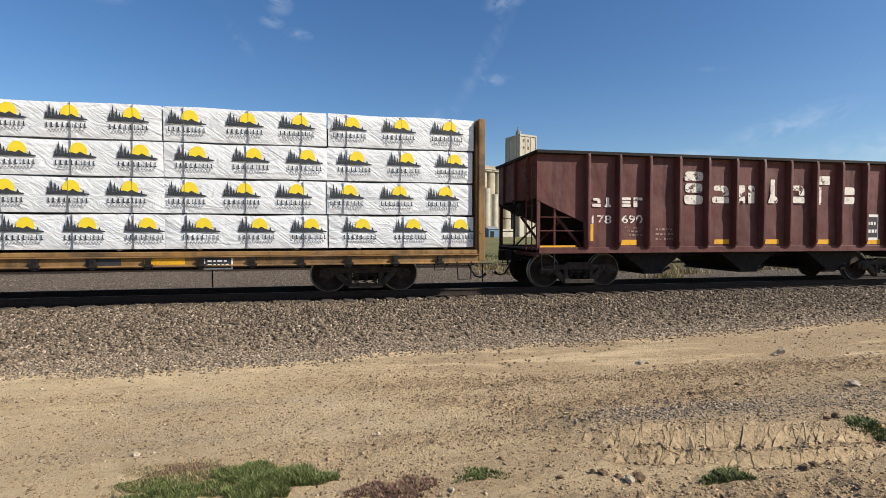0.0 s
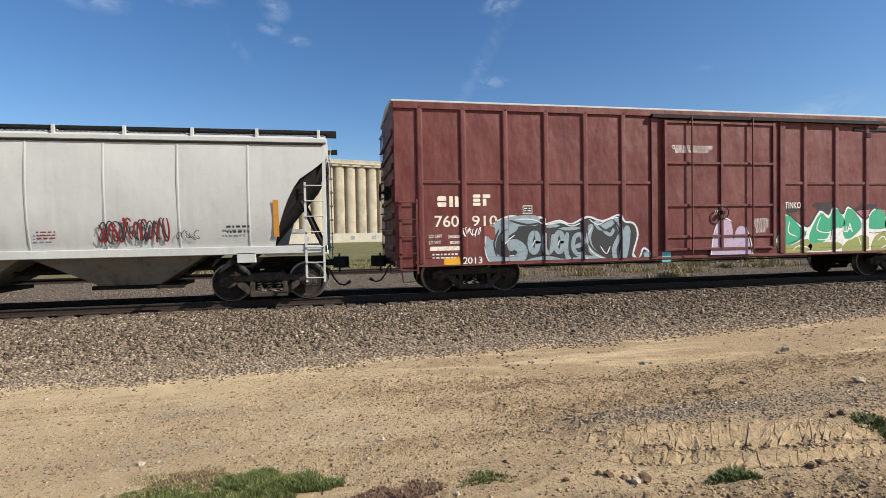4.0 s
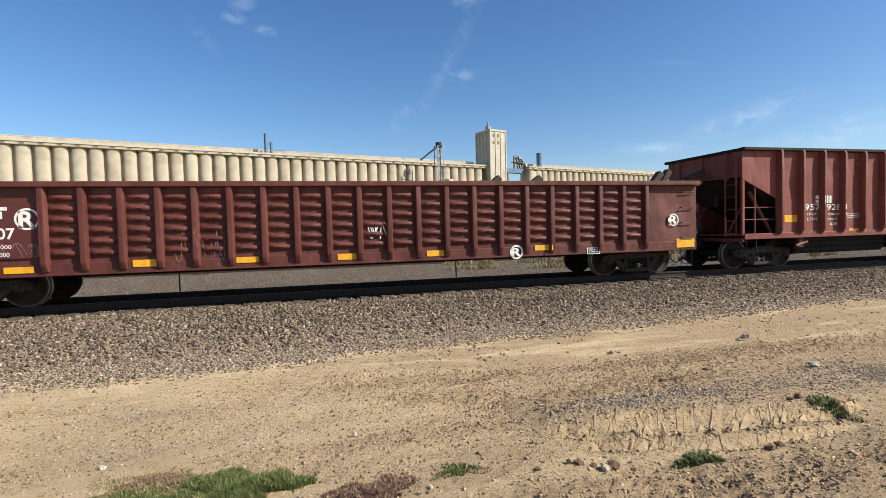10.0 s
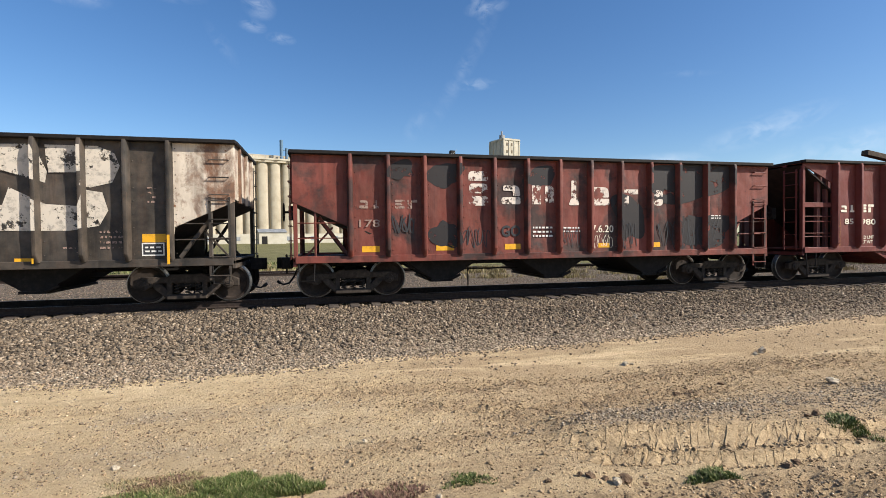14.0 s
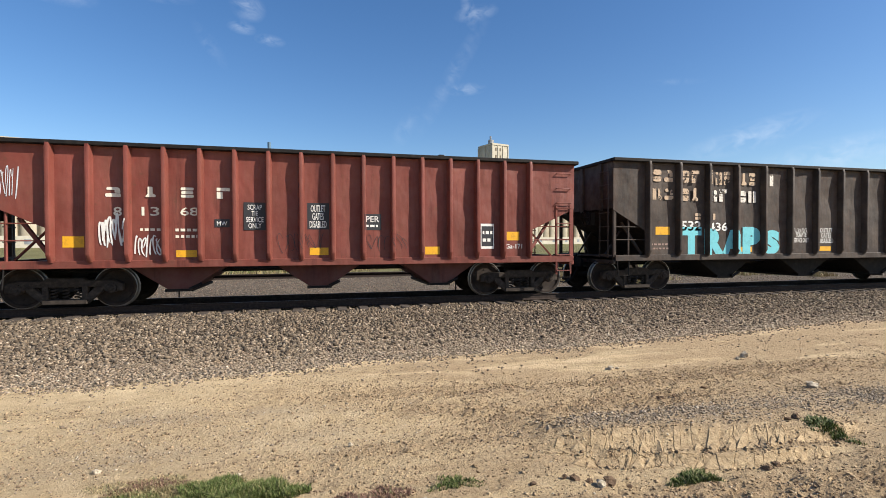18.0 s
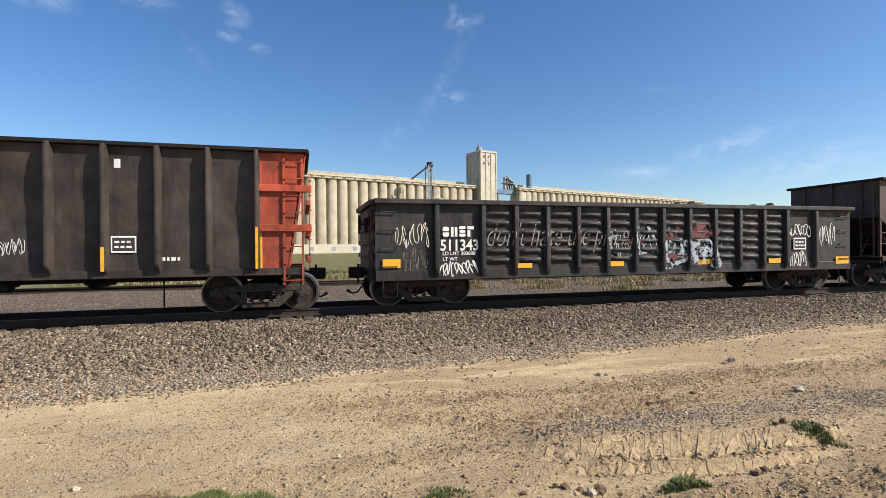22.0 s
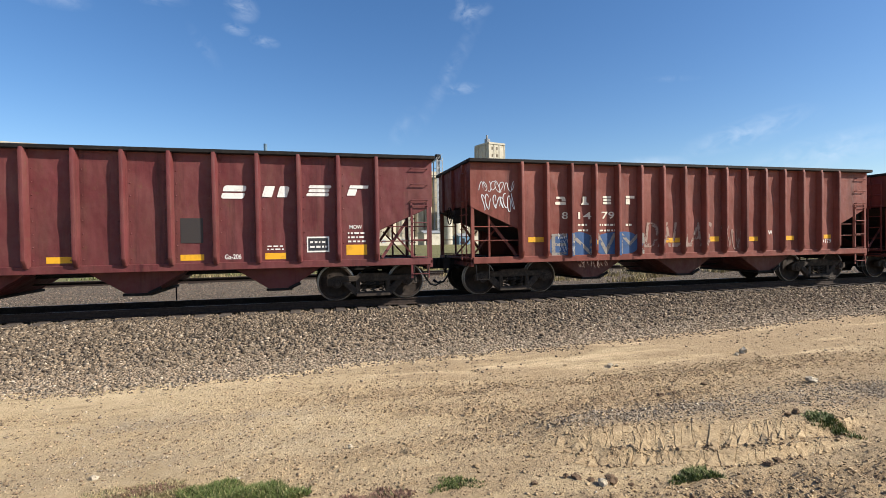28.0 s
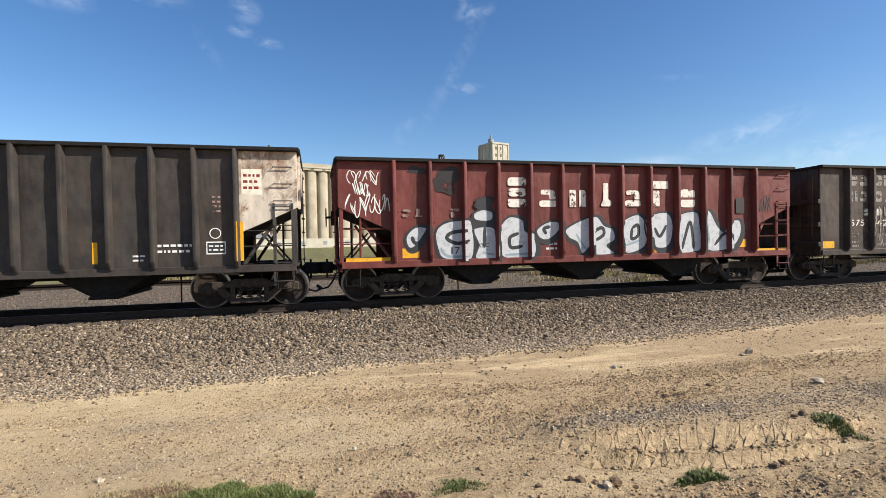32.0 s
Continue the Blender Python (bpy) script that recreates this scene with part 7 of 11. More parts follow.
# car 2
block_row(c2, (5, 2), -7.84, 2.16, -7.31, 2.44, 'cream')
block_row(c2, (0, 4), -6.95, 2.18, -6.50, 2.46, 'cream')
letters(c2, '760', -7.91, 1.67, -7.31, 1.95, 'cream')
letters(c2, '910', -6.98, 1.68, -6.33, 1.94, 'cream')
letters(c2, 'LD LMT', -8.06, 1.41, -7.73, 1.49, 'white')
letters(c2, '205800', -7.59, 1.40, -7.29, 1.47, 'white')
letters(c2, 'LT WT', -8.06, 1.26, -7.76, 1.34, 'white')
letters(c2, '80200', -7.54, 1.26, -7.29, 1.33, 'white')
patch(c2, -8.04, 1.10, -7.30, 1.20, 'cream', True, 'painted_panel')
bars(c2, -7.98, 0.88, -7.34, 1.05, 2, 'white', 13)
patch(c2, -7.70, 0.75, -7.29, 0.94, 'yellow', True, 'reflector')
patch(c2, 7.23, 0.72, 7.72, 0.96, 'yellow', True, 'reflector')
letters(c2, 'CLOSE AND LOCK DOORS', -1.50, 3.65, -0.27, 3.75, 'white', lift=0.068)
letters(c2, 'BEFORE MOVING CAR', -1.40, 3.55, -0.39, 3.64, 'white', lift=0.068)
disc(c2, 7.63, 3.79, 0.33, 'worn_tan', 0.28, cross=True)
framed_label(c2, 7.39, 1.41, 7.91, 1.78)
bars(c2, 6.23, 1.81, 6.88, 2.34, 4, 'faint_white', 14)
bars(c2, 7.34, 2.12, 7.95, 2.34, 2, 'faint_white', 15)
bars(c2, 7.34, 1.84, 8.00, 2.00, 2, 'white', 16)
framed_label(c2, -5.66, 1.98, -5.41, 2.18)
form(c2, [(-6.64, 1.34), (-6.54, 1.64), (-6.06, 1.91), (-5.64, 1.87), (-5.14, 1.87), (-5.08, 1.71), (-4.69, 1.79), (-4.36, 1.70), (-3.91, 1.88), (-3.48, 1.77), (-3.03, 1.92), (-2.88, 1.75), (-2.59, 1.69), (-2.48, 1.39), (-2.62, 0.87), (-2.44, 0.78), (-2.33, 1.02), (-2.17, 0.96), (-1.95, 0.66), (-2.08, 0.59), (-2.62, 0.62), (-3.25, 0.65), (-4.05, 0.66), (-4.83, 0.64), (-5.59, 0.63), (-6.09, 0.65), (-6.48, 0.73), (-6.59, 1.00)], 'ink', 0.0030)
stroke(c2, [(-6.64, 1.34), (-6.54, 1.64), (-6.06, 1.91), (-5.64, 1.87), (-5.14, 1.87), (-5.08, 1.71), (-4.69, 1.79), (-4.36, 1.70), (-3.91, 1.88), (-3.48, 1.77), (-3.03, 1.92), (-2.88, 1.75), (-2.59, 1.69), (-2.48, 1.39), (-2.62, 0.87), (-2.44, 0.78), (-2.33, 1.02), (-2.17, 0.96), (-1.95, 0.66), (-2.08, 0.59), (-2.62, 0.62), (-3.25, 0.65), (-4.05, 0.66), (-4.83, 0.64), (-5.59, 0.63), (-6.09, 0.65), (-6.48, 0.73), (-6.59, 1.00)], 0.05, 'silver', 0.0040, True)
stroke(c2, [(-5.22, 1.79), (-5.69, 1.80), (-6.23, 1.69), (-6.48, 1.39), (-6.48, 0.95), (-6.19, 0.77), (-5.81, 0.82), (-5.68, 1.04), (-5.87, 1.21), (-6.09, 1.14)], 0.27, 'grey_blue', 0.0052)
stroke(c2, [(-5.81, 1.65), (-6.14, 1.45), (-6.09, 1.27)], 0.16, 'grey_blue', 0.0054)
stroke(c2, [(-5.26, 1.25), (-5.30, 1.08), (-5.38, 1.01), (-5.45, 1.08), (-5.48, 1.25), (-5.44, 1.42), (-5.36, 1.49), (-5.28, 1.42), (-5.26, 1.25)], 0.14, 'grey_blue', 0.0056, True)
stroke(c2, [(-5.09, 1.49), (-5.11, 1.11), (-5.01, 0.98), (-4.89, 1.10), (-4.86, 1.45)], 0.12, 'grey_blue', 0.0058)
stroke(c2, [(-4.59, 1.24), (-4.62, 1.07), (-4.70, 1.00), (-4.78, 1.08), (-4.80, 1.25), (-4.77, 1.42), (-4.69, 1.49), (-4.62, 1.42), (-4.59, 1.24)], 0.13, 'grey_blue', 0.0060, True)
stroke(c2, [(-4.47, 1.49), (-4.51, 1.09), (-4.44, 0.82), (-4.19, 0.72)], 0.12, 'grey_blue', 0.0062)
stroke(c2, [(-4.27, 1.11), (-4.05, 1.21), (-4.12, 1.43), (-4.28, 1.35), (-4.31, 1.09), (-4.19, 0.92), (-4.01, 0.96)], 0.11, 'grey_blue', 0.0064)
stroke(c2, [(-5.62, 0.75), (-5.01, 0.83), (-4.44, 0.71), (-3.98, 0.83), (-3.34, 0.66)], 0.14, 'grey_blue', 0.0066)
stroke(c2, [(-2.80, 1.64), (-2.84, 1.15), (-2.95, 0.69)], 0.24, 'grey_blue', 0.0068)
stroke(c2, [(-2.67, 1.66), (-2.58, 1.36), (-2.70, 0.87), (-2.52, 0.69), (-2.31, 0.85)], 0.1, 'ink', 0.0070)
stroke(c2, [(-2.26, 0.94), (-2.18, 0.77), (-2.00, 0.63)], 0.16, 'grey_blue', 0.0072)
stroke(c2, [(-3.79, 1.69), (-3.90, 1.34), (-3.79, 1.01), (-3.44, 0.78), (-3.14, 0.69)], 0.17, 'grey_blue', 0.0067)
stroke(c2, [(-3.70, 1.77), (-3.54, 1.60), (-3.31, 1.68), (-3.03, 1.81)], 0.16, 'grey_blue', 0.0067)
stroke(c2, [(-3.08, 1.73), (-2.98, 1.45), (-3.16, 1.05), (-3.12, 0.72)], 0.13, 'grey_blue', 0.0067)
stroke(c2, [(-3.47, 1.52), (-3.27, 1.41), (-3.17, 1.57)], 0.09, 'grey_blue', 0.0067)
stroke(c2, [(-5.11, 0.87), (-4.62, 0.77), (-4.19, 0.81)], 0.1, 'grey_blue', 0.0067)
stroke(c2, [(-5.06, 1.64), (-4.79, 1.66), (-4.51, 1.58), (-4.11, 1.61)], 0.08, 'grey_blue', 0.0067)
blob(c2, -6.67, 1.37, -6.38, 1.69, 'patch_red', 17, lift=0.0066, rough=0.2)
stroke(c2, [(-5.87, 1.84), (-5.41, 1.83), (-5.15, 1.72)], 0.028, 'silver', 0.0078)
stroke(c2, [(-4.98, 1.69), (-4.65, 1.74), (-4.36, 1.65), (-4.11, 1.72)], 0.028, 'silver', 0.0078)
stroke(c2, [(-3.86, 1.82), (-3.62, 1.68), (-3.31, 1.81), (-3.03, 1.86)], 0.028, 'silver', 0.0078)
stroke(c2, [(-6.20, 1.20), (-6.03, 1.34), (-5.88, 1.45)], 0.028, 'silver', 0.0078)
stroke(c2, [(-6.05, 0.92), (-5.90, 0.94)], 0.028, 'silver', 0.0078)
stroke(c2, [(-3.79, 1.61), (-3.93, 1.29), (-3.77, 0.96), (-3.39, 0.76)], 0.028, 'silver', 0.0078)
stroke(c2, [(-3.56, 1.12), (-3.39, 0.92), (-3.28, 1.11)], 0.028, 'silver', 0.0078)
stroke(c2, [(-6.67, 1.16), (-6.61, 0.90), (-6.48, 0.70)], 0.028, 'silver', 0.0078)
stroke(c2, [(-5.34, 1.32), (-5.42, 1.16)], 0.028, 'silver', 0.0078)
stroke(c2, [(-4.69, 1.30), (-4.73, 1.15)], 0.028, 'silver', 0.0078)
stroke(c2, [(-4.62, 0.80), (-4.20, 0.63), (-3.89, 0.88)], 0.028, 'silver', 0.0078)
stroke(c2, [(-2.62, 0.92), (-2.47, 0.75), (-2.33, 1.02)], 0.028, 'silver', 0.0078)
stroke(c2, [(-6.01, 1.81), (-5.55, 1.70), (-5.17, 1.75)], 0.05, 'ink', 0.0074)
stroke(c2, [(-4.80, 1.60), (-4.41, 1.67), (-3.98, 1.61)], 0.05, 'ink', 0.0074)
stroke(c2, [(-5.45, 1.59), (-5.27, 1.56)], 0.05, 'ink', 0.0074)
stroke(c2, [(-3.94, 1.53), (-3.79, 1.07), (-3.19, 0.73)], 0.05, 'ink', 0.0074)
stroke(c2, [(-3.20, 1.81), (-3.01, 1.54), (-3.12, 1.37)], 0.05, 'ink', 0.0074)
stroke(c2, [(-3.62, 1.68), (-3.37, 1.52), (-3.08, 1.73)], 0.05, 'ink', 0.0074)
stroke(c2, [(-6.29, 1.59), (-6.42, 1.26), (-6.36, 0.94)], 0.05, 'ink', 0.0074)
stroke(c2, [(-4.43, 1.09), (-4.34, 0.85), (-4.44, 0.72)], 0.05, 'ink', 0.0074)
stroke(c2, [(-3.93, 1.18), (-3.92, 0.83)], 0.05, 'ink', 0.0074)
blob(c2, 1.50, 1.91, 2.62, 2.14, 'smoke', 18, lift=0.0025, rough=0.3)
blob(c2, 3.04, 1.99, 3.78, 2.21, 'smoke', 19, lift=0.0025, rough=0.3)
blob(c2, 4.45, 1.91, 5.29, 2.14, 'smoke', 20, lift=0.0025, rough=0.3)
blob(c2, 5.91, 1.77, 7.20, 2.03, 'smoke', 21, lift=0.0025, rough=0.3)
blob(c2, 3.69, 1.05, 7.78, 1.98, 'pink_mist', 22, lift=0.003, rough=0.2)
stroke(c2, [(1.82, 1.19), (2.00, 1.48), (2.13, 1.89), (2.63, 1.57), (2.94, 1.53), (3.28, 1.98), (3.59, 1.84), (3.75, 2.08), (4.09, 1.85), (4.26, 2.10), (4.62, 1.85), (4.88, 1.71), (5.22, 2.03), (5.53, 1.76), (6.03, 1.92), (6.31, 1.69), (6.88, 1.85), (7.10, 1.43), (7.34, 1.26), (7.28, 0.90), (6.98, 0.74), (6.35, 0.73), (6.20, 0.61), (5.26, 0.61), (5.00, 0.77), (3.94, 0.75), (3.31, 0.71), (2.06, 0.71), (1.89, 0.95)], 0.1, 'ink', 0.0034, True)
form(c2, [(1.82, 1.19), (2.00, 1.48), (2.13, 1.89), (2.63, 1.57), (2.94, 1.53), (3.28, 1.98), (3.59, 1.84), (3.75, 2.08), (4.09, 1.85), (4.26, 2.10), (4.62, 1.85), (4.88, 1.71), (5.22, 2.03), (5.53, 1.76), (6.03, 1.92), (6.31, 1.69), (6.88, 1.85), (7.10, 1.43), (7.34, 1.26), (7.28, 0.90), (6.98, 0.74), (6.35, 0.73), (6.20, 0.61), (5.26, 0.61), (5.00, 0.77), (3.94, 0.75), (3.31, 0.71), (2.06, 0.71), (1.89, 0.95)], 'white', 0.0042)
form(c2, [(1.87, 1.24), (2.16, 1.86), (2.60, 1.54), (2.76, 1.29), (2.31, 1.02), (1.97, 1.09)], 'green', 0.0052)
form(c2, [(2.94, 1.33), (3.31, 1.91), (3.59, 1.75), (3.79, 2.04), (4.13, 1.75), (4.10, 1.49), (3.73, 1.43), (3.44, 1.10), (3.01, 1.04)], 'green', 0.0052)
form(c2, [(4.09, 1.46), (4.26, 2.04), (4.63, 1.80), (4.75, 1.49), (4.41, 1.20), (4.16, 1.18)], 'green', 0.0052)
form(c2, [(5.00, 1.72), (5.20, 1.97), (5.53, 1.97), (5.63, 1.71), (5.64, 1.45), (5.00, 1.45)], 'green', 0.0052)
form(c2, [(5.59, 1.63), (6.03, 1.88), (6.31, 1.63), (6.88, 1.79), (7.06, 1.44), (6.60, 1.31), (6.22, 1.10), (5.81, 1.17)], 'green', 0.0052)
form(c2, [(1.82, 1.10), (2.31, 1.01), (2.85, 1.20), (2.98, 0.84), (2.09, 0.76)], 'lime', 0.0056)
form(c2, [(2.97, 1.05), (3.92, 1.06), (4.00, 0.88), (3.03, 0.83)], 'lime', 0.0056)
form(c2, [(4.04, 0.87), (4.39, 1.18), (4.91, 1.23), (4.97, 0.86), (4.35, 0.71)], 'lime', 0.0056)
form(c2, [(5.10, 0.77), (5.25, 1.22), (5.69, 1.34), (5.91, 1.00), (5.75, 0.71)], 'lime', 0.0056)
form(c2, [(5.88, 1.05), (6.34, 1.08), (7.03, 1.21), (7.31, 1.11), (6.95, 0.81), (5.97, 0.80)], 'lime', 0.0056)
stroke(c2, [(2.26, 1.68), (2.23, 1.38), (2.50, 1.26)], 0.03, 'white', 0.0062)
stroke(c2, [(3.32, 1.81), (3.19, 1.45), (3.57, 1.35), (3.89, 1.50)], 0.03, 'white', 0.0062)
stroke(c2, [(3.19, 1.15), (3.56, 1.17), (3.95, 1.34)], 0.03, 'white', 0.0062)
stroke(c2, [(2.38, 0.87), (2.56, 0.99), (2.94, 0.91)], 0.03, 'white', 0.0062)
stroke(c2, [(4.34, 1.12), (4.60, 1.23), (4.73, 0.98)], 0.03, 'white', 0.0062)
stroke(c2, [(5.34, 1.09), (5.54, 1.21), (5.67, 0.99), (5.47, 0.87)], 0.03, 'white', 0.0062)
stroke(c2, [(6.37, 1.25), (6.57, 1.44), (6.92, 1.37), (6.50, 1.15)], 0.03, 'white', 0.0062)
stroke(c2, [(6.44, 1.03), (6.53, 0.83)], 0.03, 'white', 0.0062)
stroke(c2, [(2.22, 1.06), (2.56, 1.17), (2.81, 1.43)], 0.02, 'ink', 0.0064)
stroke(c2, [(3.70, 1.44), (3.66, 1.14)], 0.02, 'ink', 0.0064)
stroke(c2, [(4.94, 1.41), (5.13, 1.31), (5.67, 1.36)], 0.02, 'ink', 0.0064)
stroke(c2, [(6.23, 1.60), (6.26, 1.22)], 0.02, 'ink', 0.0064)
letters(c2, 'uA', 4.10, 1.35, 4.44, 1.61, 'white', over=True, lift=0.0072)
patch(c2, 2.82, 0.81, 3.37, 1.00, 'yellow', True, 'reflector')
patch(c2, 5.00, 0.87, 5.53, 0.98, 'yellow', True, 'reflector')
form(c2, [(-0.30, 0.64), (-0.22, 1.30), (-0.11, 1.64), (0.10, 1.76), (0.31, 1.67), (0.39, 1.14), (0.47, 0.62)], 'lilac', 0.0660)
form(c2, [(0.38, 0.62), (0.44, 1.42), (0.66, 1.58), (0.83, 1.34), (0.94, 0.60)], 'lilac', 0.0670)
stroke(c2, [(-0.34, 0.65), (-0.25, 1.30), (-0.12, 1.65), (0.10, 1.80), (0.32, 1.71)], 0.03, 'white', 0.0675)
stroke(c2, [(0.77, 1.55), (0.94, 1.13), (1.01, 0.65)], 0.03, 'white', 0.0685)
letters(c2, 'STINKO', 2.04, 2.05, 2.64, 2.23, 'white', over=True)
scrawl(c2, 8.31, 3.10, 8.82, 3.48, 'white', 23, 3, 0.02)
letters(c2, '2013', -7.23, 0.76, -6.73, 0.93, 'white')
scrawl(c2, -7.23, 1.44, -6.77, 1.65, 'white', 24, 4, 0.03)
patch(c2, -1.76, 0.66, -1.50, 0.93, 'cyan', True, 'painted_panel')
letters(c2, 'UNLATCH\nTO CLOSE\nDOOR', 1.00, 1.39, 1.50, 1.78, 'white', lift=0.068)
letters(c2, 'ASD', -0.22, 1.91, -0.01, 2.02, 'white', lift=0.068)
disc(c2, -0.04, 3.04, 0.08, 'white', 0.03, cross=False)

# car 3
letters(c3, 'AGPX', -6.86, 2.36, -6.05, 2.58, 'ink')
letters(c3, '11197', -6.90, 1.96, -6.10, 2.17, 'ink')
letters(c3, 'LD LMT  222300', -6.87, 1.78, -6.15, 1.86, 'ink')
letters(c3, 'LT WT   63700', -6.87, 1.64, -6.15, 1.72, 'ink')
patch(c3, -6.83, 1.50, -6.62, 1.62, 'ink', True, 'painted_panel')
patch(c3, -7.08, 1.53, -6.98, 2.35, 'amber', True, 'reflector')
patch(c3, -4.27, 1.50, -4.17, 1.91, 'amber', True, 'reflector')
patch(c3, -1.45, 1.51, -1.34, 1.93, 'amber', True, 'reflector')
patch(c3, 1.38, 1.50, 1.49, 1.94, 'amber', True, 'reflector')
patch(c3, 7.06, 1.51, 7.18, 2.34, 'amber', True, 'reflector')
bars(c3, -3.57, 1.51, -3.23, 1.62, 2, 'red_text', 25)
bars(c3, -2.76, 1.52, -2.37, 1.72, 3, 'red_text', 26)
bars(c3, 2.34, 1.53, 2.71, 1.72, 3, 'red_text', 27)
framed_label(c3, -0.15, 1.49, 0.08, 1.68)
framed_label(c3, -5.15, 2.13, -4.89, 2.39)
scrawl(c3, 3.46, 1.42, 4.90, 1.96, 'red_text', 28, 6, 0.06)
scrawl(c3, 3.50, 1.45, 4.86, 1.93, 'ink', 29, 5, 0.04)
scrawl(c3, 5.03, 1.48, 5.48, 1.69, 'ink', 30, 3, 0.02)
bars(c3, 6.06, 1.58, 6.56, 1.81, 2, 'ink', 31)

# car 4
patch(c4, -4.23, 1.69, -3.56, 2.65, 'patch_red', True, 'painted_panel')
patch(c4, -3.37, 1.73, -2.67, 2.67, 'patch_red', True, 'painted_panel')
patch(c4, -5.09, 1.28, -4.48, 1.98, 'patch_red', True, 'painted_panel')
block_row(c4, (5, 2), -4.11, 2.25, -3.70, 2.48, 'white')
block_row(c4, (0, 4), -3.27, 2.26, -2.88, 2.50, 'white')
letters(c4, '620', -4.09, 1.86, -3.58, 2.08, 'white')
letters(c4, '284', -3.25, 1.86, -2.72, 2.09, 'white')
letters(c4, 'LD. LMT.', -4.20, 1.43, -3.78, 1.54, 'white')
letters(c4, 'LT. WT.', -4.20, 1.30, -3.86, 1.38, 'white')
bars(c4, -4.97, 1.29, -4.51, 1.40, 2, 'white', 32)
patch(c4, -4.95, 1.42, -4.51, 1.66, 'yellow', True, 'reflector')
patch(c4, -3.19, 1.12, -2.70, 1.25, 'yellow', True, 'reflector')
patch(c4, -0.69, 1.12, -0.17, 1.26, 'yellow', True, 'reflector')
patch(c4, 4.78, 1.12, 5.19, 1.33, 'yellow', True, 'reflector')
disc(c4, 3.02, 2.98, 0.25, 'worn_white', 0.15, cross=True)
framed_label(c4, 3.69, 1.41, 4.11, 1.70)
bars(c4, 4.55, 1.38, 5.03, 1.81, 4, 'white', 33)
# angular sprayed forms, each one open line of cream with a thinner white echo
for line in (
        [(0.20, 0.90), (0.10, 0.60), (0.01, 0.32), (0.02, 0.06), (0.10, 0.02), (0.15, 0.12), (0.08, 0.22)],
        [(0.08, 0.44), (0.14, 0.50), (0.20, 0.40), (0.24, 0.94), (0.20, 0.62), (0.28, 0.30), (0.20, 0.14)],
        [(0.25, 0.56), (0.33, 0.72), (0.44, 0.84), (0.46, 0.66), (0.38, 0.50), (0.46, 0.36), (0.47, 0.08), (0.38, 0.04)],
        [(0.30, 0.52), (0.33, 0.28), (0.37, 0.04), (0.31, 0.06), (0.28, 0.20)],
        [(0.62, 0.84), (0.53, 0.68), (0.54, 0.48), (0.62, 0.36), (0.66, 0.16), (0.58, 0.04), (0.50, 0.10), (0.55, 0.24)],
        [(0.56, 0.58), (0.66, 0.74), (0.70, 0.60), (0.63, 0.46)],
        [(0.66, 0.82), (0.76, 0.86), (0.82, 0.84), (0.76, 0.52), (0.74, 0.06), (0.69, 0.06), (0.71, 0.50)],
        [(0.94, 0.66), (0.84, 0.54), (0.80, 0.40), (0.88, 0.30), (0.98, 0.04), (0.91, 0.06), (0.83, 0.24)],
        [(0.84, 0.64), (0.90, 0.78), (0.88, 0.46), (0.96, 0.38)]):
    pts = [(-3.31 + 3.17 * u, 1.02 + 0.91 * v) for u, v in line]
    stroke(c4, pts, 0.065, 'cream', 0.006)
    stroke(c4, [(x + 0.05, z + 0.035) for x, z in pts], 0.03, 'white', 0.009)
scrawl(c4, 0.02, 1.08, 0.70, 1.87, 'white', 36, 5, 0.02)
scrawl(c4, 1.77, 1.07, 2.39, 1.63, 'white', 37, 4, 0.03)
scrawl(c4, -6.39, 2.61, -5.31, 3.06, 'faint_white', 38, 5, 0.02)
scrawl(c4, -6.40, 2.23, -5.31, 2.57, 'faint_white', 39, 6, 0.03)

# car 5
block_row(c5, (5, 2), -4.28, 1.94, -3.65, 2.19, 'white', gap=1.2)
letters(c5, '957', -4.70, 1.73, -4.09, 1.92, 'white')
letters(c5, '928', -3.85, 1.72, -3.25, 1.91, 'white')
letters(c5, 'LD LMT', -4.59, 1.58, -4.18, 1.65, 'white')
letters(c5, '163400 NX', -3.79, 1.56, -3.23, 1.64, 'white')
letters(c5, 'LT WT', -4.59, 1.42, -4.19, 1.50, 'white')
letters(c5, '73600', -3.79, 1.42, -3.41, 1.48, 'white')
letters(c5, '6-88', -3.70, 1.26, -3.42, 1.34, 'white')
bars(c5, -3.02, 1.46, -2.52, 1.62, 3, 'white', 40)
patch(c5, -5.46, 1.39, -4.99, 1.60, 'yellow', True, 'reflector')
patch(c5, -2.93, 1.00, -2.47, 1.14, 'yellow', True, 'reflector')
patch(c5, 5.01, 1.64, 5.48, 1.85, 'yellow', True, 'reflector')
patch(c5, 2.54, 1.01, 3.01, 1.14, 'yellow', True, 'reflector')
framed_label(c5, 5.02, 1.27, 5.48, 1.55)
patch(c5, -4.43, 1.03, -4.25, 1.12, 'faint_white', True, 'reflector')
patch(c5, -1.14, 1.03, -0.94, 1.13, 'faint_white', True, 'reflector')
patch(c5, 0.39, 1.05, 0.59, 1.13, 'faint_white', True, 'reflector')
patch(c5, 1.86, 1.03, 2.06, 1.11, 'faint_white', True, 'reflector')
patch(c5, 3.51, 1.03, 3.71, 1.12, 'faint_white', True, 'reflector')
patch(c5, 4.56, 1.06, 4.76, 1.15, 'faint_white', True, 'reflector')
scrawl(c5, -0.49, 1.16, -0.20, 1.37, 'white', 41, 3, 0.02)
scrawl(c5, 0.17, 1.18, 0.45, 1.39, 'white', 42, 3, 0.02)
scrawl(c5, 0.94, 1.20, 1.35, 1.38, 'white', 43, 4, 0.015)

